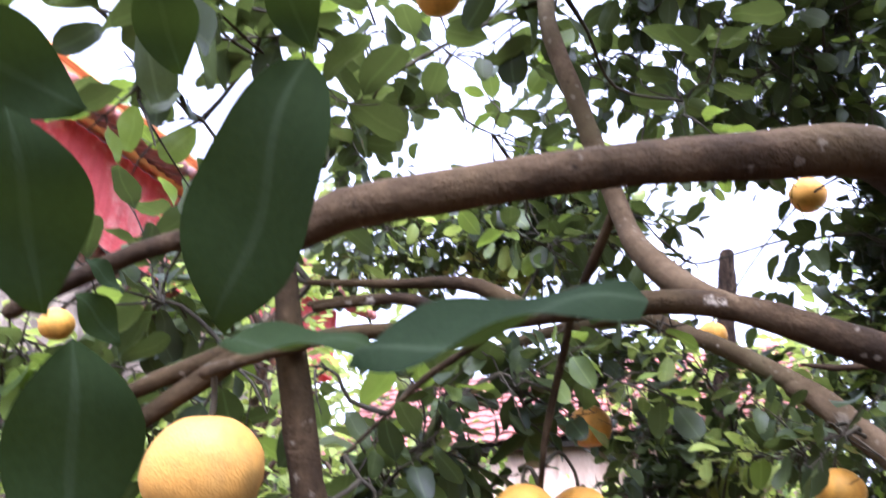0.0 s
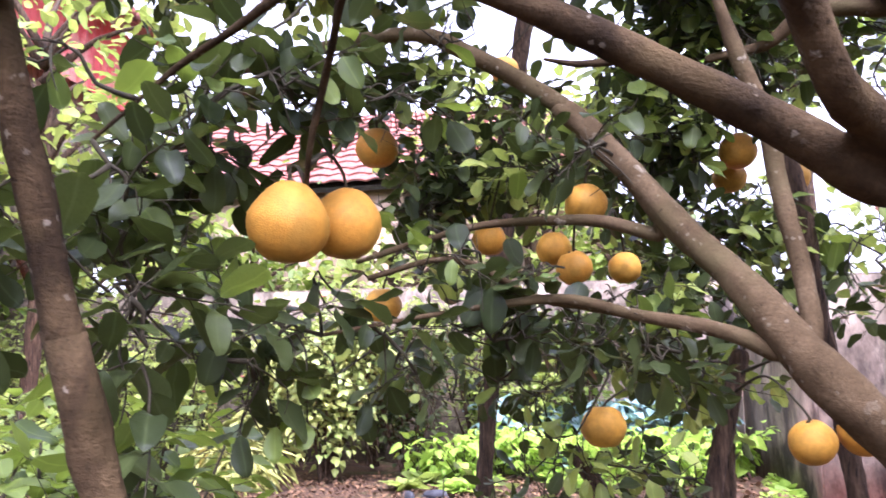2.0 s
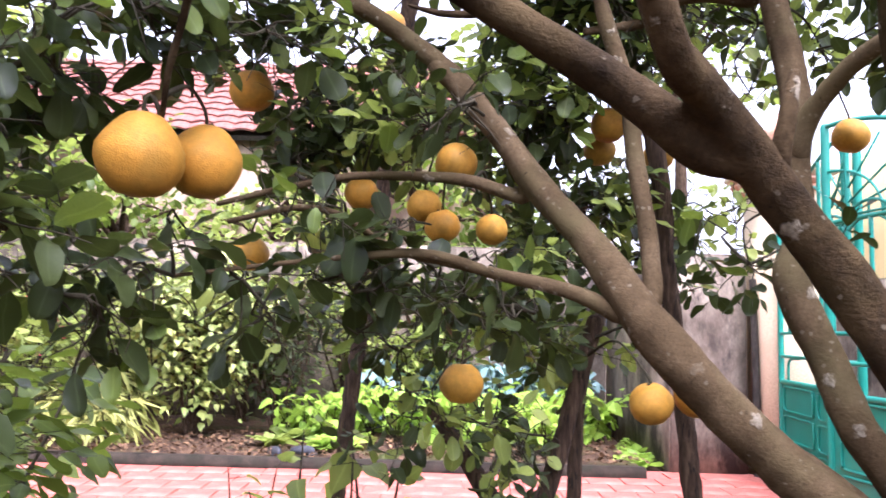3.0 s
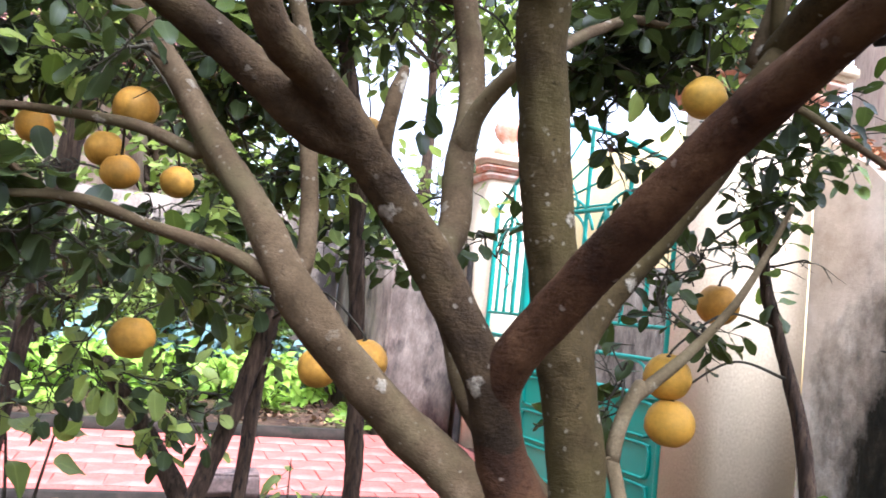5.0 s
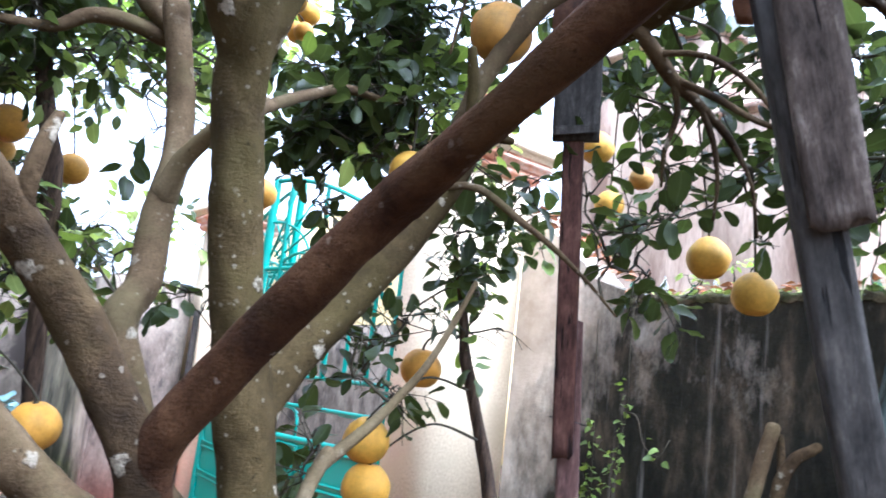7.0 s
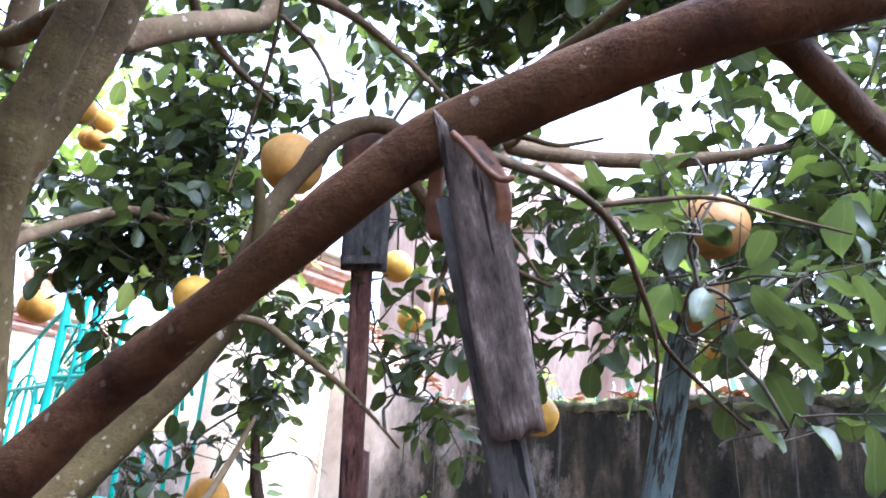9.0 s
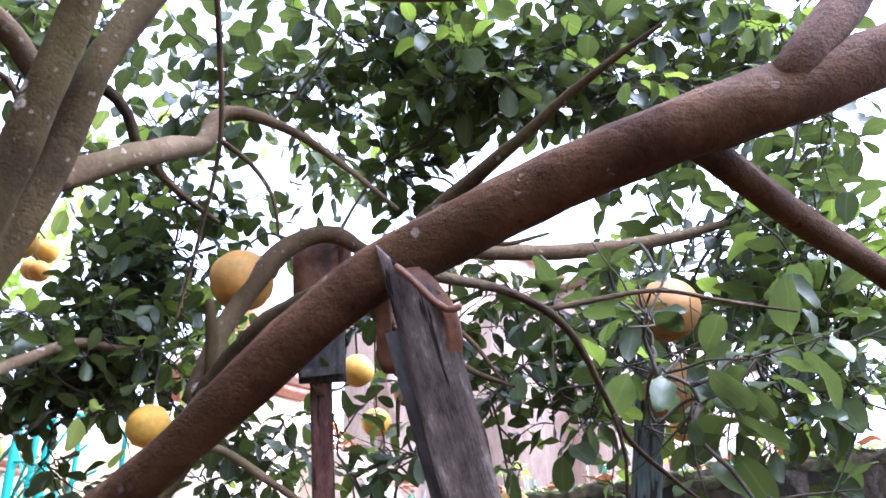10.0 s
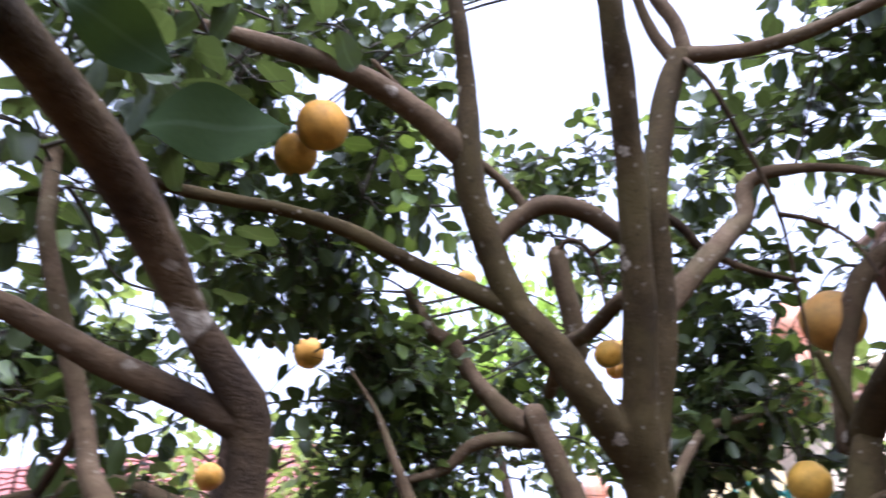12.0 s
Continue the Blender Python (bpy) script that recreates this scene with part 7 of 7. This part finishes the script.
# taller leafy greens between them
for k in range(16):
    x, y = -1.3 + 0.21 * k + rng.uniform(-0.1, 0.1), rng.uniform(7.7, 9.3)
    leafy_plant("leafy_greens", (x, y, 0.08), rng.uniform(0.35, 0.6), 0.3, 90, LEAF_LIME, "bright yellow-green leafy vegetable in the bed", "vegetable", "leafy greens", 300 + k, 0.13, HEARTS, 9)
for k in range(9):
    x, y = -0.7 + 0.31 * k + rng.uniform(-0.1, 0.1), rng.uniform(9.1, 9.7)
    leafy_plant("kale", (x, y, 0.08), rng.uniform(0.6, 0.85), 0.34, 60, LEAF_BLUE, "tall blue-green leafy cabbage in the bed", "cabbage", "cabbages in the bed", 330 + k, 0.2, HEARTS, 8)

# the clipped variegated bush and the flowering shrubs behind the path
leafy_plant("variegated_bush", (-2.45, 8.2, 0.08), 1.75, 0.8, 4200, LEAF_VARIEGATED, "dense bush with cream and green variegated leaves", "bush", "", 31, 0.085, HEARTS, 26, BARK_DEAD)
leafy_plant("dark_bush", (-1.65, 8.45, 0.08), 1.65, 0.6, 1300, LEAF_DARK, "dark green leafy bush in the bed", "bush", "", 32, 0.085, LEAVES, 16, BARK_DEAD)
for k, (x, y, tall, wide) in enumerate(((-4.2, 8.0, 1.5, 0.8), (-5.4, 7.7, 1.7, 0.9), (-3.5, 9.3, 2.1, 0.8), (-6.6, 8.6, 2.0, 1.0), (-4.9, 9.3, 2.2, 0.9), (-7.6, 7.5, 2.0, 1.0))):
    leafy_plant("rose_bush", (x, y, 0.08), tall, wide, 1300, LEAF_LIGHT, "rose bush with pink blossoms", "bush", "flowering bushes", 33 + k, 0.085, LEAVES, 20, TWIG, 0.6, 22)
for k, (x, y, tall, wide) in enumerate(((-1.0, 9.5, 2.1, 0.7), (0.2, 9.6, 1.9, 0.6), (-2.3, 9.6, 2.3, 0.7), (1.3, 9.7, 1.2, 0.4), (-0.4, 9.2, 1.3, 0.5))):
    leafy_plant("dark_bush", (x, y, 0.08), tall, wide, 800, LEAF_MID if k % 2 else LEAF_LIGHT, "green leafy bush against the old wall", "bush", "bushes by the wall", 60 + k, 0.1, LEAVES, 12, BARK_DEAD)
leafy_plant("tall_grass", (-3.7, 8.5, 0.06), 0.7, 0.5, 260, GRASS_YELLOW, "clump of dry yellow grass", "grass", "grass clumps", 37, 0.4, BLADES, 12)
leafy_plant("tall_grass", (-3.1, 7.6, 0.06), 0.5, 0.4, 160, GRASS_YELLOW, "clump of dry yellow grass", "grass", "grass clumps", 38, 0.32, BLADES, 10)

# saplings and shrub on this side of the path
for k, (x, y, tall, wide, count, green) in enumerate(((-1.15, 1.9, 1.2, 0.5, 520, LEAF_MID), (-1.7, 2.5, 1.25, 0.6, 480, LEAF_MID), (-2.3, 3.3, 1.35, 0.6, 420, LEAF_LIGHT), (-2.4, 1.8, 1.5, 0.6, 520, LEAF_MID))):
    leafy_plant("shrub", (x, y, 0), tall, wide, count, green, "leafy green shrub beside the trees", "shrub", "shrubs", 41 + 3 * k, 0.095, LEAVES if k % 2 == 0 else HEARTS, 12)
leafy_plant("sapling", (-0.35, 2.75, 0), 0.95, 0.2, 15, LEAF_LIGHT, "thin sapling with large pale heart-shaped leaves", "sapling", "saplings", 44, 0.10, HEARTS, 3)
leafy_plant("sapling", (-0.12, 2.6, 0), 1.0, 0.18, 15, LEAF_LIGHT, "thin sapling with large pale heart-shaped leaves", "sapling", "saplings", 45, 0.11, HEARTS, 3)
leafy_plant("sapling", (-0.65, 3.2, 0), 0.7, 0.2, 8, LEAF_LIGHT, "thin sapling with large pale heart-shaped leaves", "sapling", "saplings", 46, 0.09, HEARTS, 2)
leafy_plant("sapling", (0.9, 3.4, 0), 0.55, 0.15, 12, LEAF_LIGHT, "thin sapling with pale leaves", "sapling", "saplings", 47, 0.08, HEARTS, 2)
leafy_plant("weed", (2.6, 2.15, 0), 0.75, 0.3, 70, LEAF_MID, "green weeds at the foot of the wall", "weed", "weeds by the wall", 48, 0.07, HEARTS, 8)
leafy_plant("weed", (2.9, 1.5, 0), 0.9, 0.3, 80, LEAF_MID, "green weeds at the foot of the wall", "weed", "weeds by the wall", 49, 0.07, HEARTS, 8)


def hanging_vine(points, count, label, seed):
    rng = random.Random(seed)
    ob = thing("vine", points[0], label, "vine", "vines")
    twig, leaves = ([], []), Foliage()
    line = [(*p, 0.003) for p in points]
    tube_data(line, 5, 0.03, 0.3, seed, verts=twig[0], faces=twig[1])
    stations = smooth_line(line, 0.02)
    for k in range(count):
        p = stations[int(rng.triangular(len(stations) * 0.25, len(stations) - 1, len(stations) * 0.92))].xyz
        out = Vector((rng.gauss(-0.4, 0.6), rng.gauss(0, 0.8), rng.gauss(-0.2, 0.4)))
        leaves.add(leaf_pose(rng, p + out.normalized() * 0.03, out, rng.uniform(0.022, 0.05), 0.3), HEARTS[k % 2])
    link_data("stem", mesh_of("stem", *twig), TWIG, ob)
    link_data("foliage", leaves.data("foliage"), LEAF_MID, ob)


hanging_vine([(3.42, 2.42, 1.9), (3.38, 2.40, 1.6), (3.40, 2.41, 1.3), (3.36, 2.43, 1.05), (3.38, 2.46, 0.7), (3.36, 2.5, 0.4)], 90, "thin creeper hanging down the dark wall", 51)
hanging_vine([(3.43, 2.66, 1.75), (3.42, 2.64, 1.5), (3.40, 2.6, 1.1), (3.38, 2.58, 0.8), (3.36, 2.6, 0.5)], 80, "thin creeper hanging down the dark wall", 52)
hanging_vine([(3.40, 2.55, 1.15), (3.36, 2.62, 1.0), (3.38, 2.55, 0.85), (3.34, 2.48, 0.7), (3.36, 2.5, 0.4)], 90, "leafy creeper tangled at the foot of the wall", 54)
hanging_vine([(3.40, 2.42, 1.3), (3.34, 2.3, 1.28), (3.3, 2.22, 1.16), (3.3, 2.14, 1.12), (3.32, 2.1, 1.2)], 6, "curling creeper shoot by the dark wall", 53)


def litter(name, count, x0, x1, y0, y1, z_of, seed, label, size=0.07, material=LEAF_DRY):
    rng = random.Random(seed)
    bits = Foliage()
    for k in range(count):
        x, y = rng.uniform(x0, x1), rng.uniform(y0, y1)
        bits.add(leaf_pose(rng, Vector((x, y, z_of(x, y))), Vector((rng.gauss(0, 1), rng.gauss(0, 1), rng.gauss(0.1, 0.25))), size * rng.uniform(0.4, 1.2), 0.7), LEAVES[k % 4])
    return tagged(link_data(name, bits.data(name), material), label, "leaf litter", kind="stuff")


litter("leaf_litter", 3200, -6, 2, 6.98, 8.6, lambda x, y: 0.10 + 0.03 * noise.noise(Vector((x, y, 0))), 61, "dry brown leaves lying on the bed", 0.06, LEAF_BROWN)
litter("leaf_litter", 500, -3, 3.3, -1, 4.55, lambda x, y: 0.01, 62, "dry brown leaves lying on the soil", 0.08, LEAF_BROWN)


def wall_crest():
    """A lumpy ridge of mossy mortar along the dark wall's top."""
    bm = bmesh.new()
    rows = []
    n = 260
    for i in range(n + 1):
        y = -4.0 + 6.55 * i / n
        base = 1.862
        row = []
        for x, z in ((3.497, -0.04), (3.488, -0.012), (3.490, 0.006), (3.53, 0.020), (3.61, 0.026), (3.70, 0.015), (3.735, -0.05)):
            p = Vector((x, y, base + z))
            row.append(bm.verts.new(p + Vector((0.010 * noise.noise(p * 24), 0, 0.026 * noise.noise(p * 9) + 0.016 * noise.noise(p * 38)))))
        rows.append(row)
    for a, b in zip(rows, rows[1:]):
        for k in range(6):
            bm.faces.new((a[k], a[k + 1], b[k + 1], b[k]))
    bmesh.ops.recalc_face_normals(bm, faces=bm.faces[:])
    return tagged(link_mesh("trim_crest", bm, MOSS), "crumbling mossy mortar along the wall's top", "mortar", kind="structure")


wall_crest()
litter("leaf_litter", 420, 3.47, 3.68, -4, 2.55, lambda x, y: 1.905, 63, "dry orange leaves along the wall's top", 0.075)
litter("moss", 1500, 3.47, 3.70, -4, 2.55, lambda x, y: 1.885, 64, "moss and seedlings along the wall's top", 0.035, LEAF_LIGHT)
litter("leaf_litter", 90, 3.48, 3.7, 2.6, 3.33, lambda x, y: 2.0 + 0.44 * (y - 2.65) / 0.65, 65, "dry orange leaves on the stepped wall top", 0.075)

# broken bottle glass set into the crest
rng = random.Random(66)
for k in range(70):
    y = -3.6 + 6.2 * (k + rng.random()) / 70
    x, tall, wide, lean = rng.uniform(3.52, 3.62), rng.uniform(0.05, 0.11), rng.uniform(0.025, 0.06), rng.gauss(0, 0.2)
    bm = bmesh.new()
    outline = ((-wide, -0.04), (wide, -0.04), (wide * rng.uniform(0.5, 1.0), tall * rng.uniform(0.4, 0.8)), (wide * lean, tall), (-wide * rng.uniform(0.6, 1.0), tall * rng.uniform(0.3, 0.7)))
    front = [bm.verts.new((0.004, a / 2, b)) for a, b in outline]
    back = [bm.verts.new((-0.002, a / 2, b)) for a, b in outline]
    bm.faces.new(front)
    bm.faces.new(back[::-1])
    for a in range(5):
        bm.faces.new((front[a], back[a], back[(a + 1) % 5], front[(a + 1) % 5]))
    bmesh.ops.recalc_face_normals(bm, faces=bm.faces[:])
    shard = link_mesh("glass_shard", bm, GLASS_GREEN if rng.random() < 0.45 else GLASS_CLEAR, smooth=False)
    shard.matrix_basis = Matrix.Translation((x, y, 1.885)) @ Euler((lean, rng.gauss(0, 0.15), rng.uniform(-0.9, 0.9))).to_matrix().to_4x4()
    tagged(shard, "jagged bottle glass shard set in the wall's crest", "glass shard", "glass shards on the wall")
# seedlings rooted on the crest
for k, y in enumerate((2.2, 1.95, 1.2, 0.75, 0.1, -0.35, -0.9, -1.4)):
    leafy_plant("seedling", (3.58, y, 1.88), 0.14 + 0.03 * (k % 3), 0.07, 14, LEAF_LIME if k % 2 else LEAF_LIGHT, "small green seedling on the wall's top", "weed", "seedlings on the wall", 90 + k, 0.045, HEARTS, 3)


# ---- trees beyond the walls ----
def distant_tree(at, height, spread, count, material, label, seed, size=0.2, low=0.45):
    rng = random.Random(seed)
    ob = thing("tree", at, label, "tree", "trees beyond the walls")
    x, y, z = at
    twig, leaves = ([], []), Foliage()
    tube_data([(x, y, z - 0.1, 0.018 * height), (x + 0.1, y, height * 0.4, 0.014 * height), (x, y + 0.1, height * 0.85, 0.05)], 10, 0.2, 0.2, seed, verts=twig[0], faces=twig[1])
    for k in range(22):
        a, h = 2.4 * k, height * rng.uniform(low, 0.95)
        tip = Vector((x + math.cos(a) * spread * rng.uniform(0.4, 1), y + math.sin(a) * spread * rng.uniform(0.4, 1), h + rng.uniform(0, 0.15) * height))
        tube_data([(x, y, h * 0.92, 0.05), (*((tip + Vector((x, y, h * 0.92))) / 2 + Vector((0, 0, 0.15))), 0.03), (*tip, 0.012)], 6, 0.2, 0.2, k, verts=twig[0], faces=twig[1])
        for j in range(count // 22):
            off = Vector((rng.gauss(0, 0.3), rng.gauss(0, 0.3), rng.gauss(0, 0.25))) * spread * 0.7
            leaves.add(leaf_pose(rng, tip + off, Vector((rng.gauss(0, 1), rng.gauss(0, 1), rng.gauss(-0.3, 0.5))), size * rng.uniform(0.6, 1.3)), LEAVES[j % 4])
    link_data("trunk", mesh_of("trunk", *twig), BARK_DEAD, ob)
    link_data("crown", leaves.data("crown"), material, ob, kind="stuff")


distant_tree((4.3, 14.0, 0), 8.6, 1.9, 1600, LEAF_LIME, "broad tree with bright fresh green leaves", 71, 0.22, 0.7)
distant_tree((-0.4, 12.3, 0), 5.6, 1.6, 1300, LEAF_LIGHT, "leafy green tree behind the garden wall", 72)
distant_tree((-6.5, 11.4, 0), 4.6, 1.8, 1300, LEAF_LIGHT, "leafy green tree behind the garden wall", 73)
distant_tree((9.5, -1.5, 0), 4.8, 1.8, 1300, LEAF_LIGHT, "leafy green tree behind the dark wall", 74)
distant_tree((9.0, -5.5, 0), 5.2, 2.0, 1300, LEAF_LIGHT, "leafy green tree behind the dark wall", 75)


for k, (x, y, tall) in enumerate(((-4.6, 11.2, 3.6), (-2.4, 11.3, 3.4), (-7.6, 9.4, 4.8), (-6.6, 6.4, 4.2), (0.9, 11.2, 3.3), (-7.6, 3.6, 4.2), (-5.6, 4.6, 3.0), (-5.0, 6.8, 5.2))):
    distant_tree((x, y, 0), tall, 1.3, 900, LEAF_LIGHT if k % 2 else LEAF_MID, "leafy green tree at the garden's edge", 80 + k, 0.16)


# ---- leaves hanging close by the first and last views ----
def near_leaf(at, tip, face, size, material=LEAF_DARK):
    at, tip = Vector(at), Vector(tip)
    out = (tip - at).normalized()
    n = Vector(face)
    x = out.cross(n).normalized()
    m = Matrix.Translation(at) @ Matrix((x, out, x.cross(out))).transposed().to_4x4() @ Matrix.Diagonal((size, size, size, 1))
    return m


NEAR_TREE = bpy.data.objects["pomelo_tree"]
NEAR_DATA = leaf_data(FINE_LEAF)
for at, tip, face in [
    ((-0.224, 0.102, 1.522), (-0.202, 0.16, 1.52), (0.856, -0.329, -0.4)),
    ((-0.136, 0.087, 1.45), (-0.143, 0.117, 1.414), (0.838, -0.329, -0.435)),
    ((-0.119, 0.169, 1.524), (-0.17, 0.2, 1.443), (-0.038, -0.941, -0.336)),
    ((-0.017, 0.156, 1.415), (-0.083, 0.142, 1.41), (0.073, -0.618, 0.782)),
    ((-0.173, 0.149, 1.425), (-0.176, 0.172, 1.365), (0.843, -0.479, -0.243)),
    ((-0.088, 0.167, 1.417), (-0.123, 0.149, 1.42), (0.317, -0.542, 0.779)),
    ((-0.21, 0.178, 1.469), (-0.207, 0.198, 1.465), (0.923, -0.074, 0.377)),
    ((-0.214, 0.181, 1.458), (-0.21, 0.205, 1.447), (0.982, -0.184, -0.036)),
    ((0.036, 0.129, 1.853), (0.094, 0.174, 1.844), (0.417, -0.665, -0.62)),
    ((0.074, 0.17, 1.793), (0.16, 0.182, 1.809), (0.166, -0.962, -0.215)),
    ((-0.28, 0.232, 1.693), (-0.292, 0.29, 1.66), (0.692, -0.248, -0.677)),
    ((-0.244, 0.294, 1.746), (-0.243, 0.354, 1.719), (0.623, -0.323, -0.713)),
]:
    # the shade on these close leaves is in their material's colour
    leaf = link_data("leaf", NEAR_DATA, LEAF_SHADED, NEAR_TREE)
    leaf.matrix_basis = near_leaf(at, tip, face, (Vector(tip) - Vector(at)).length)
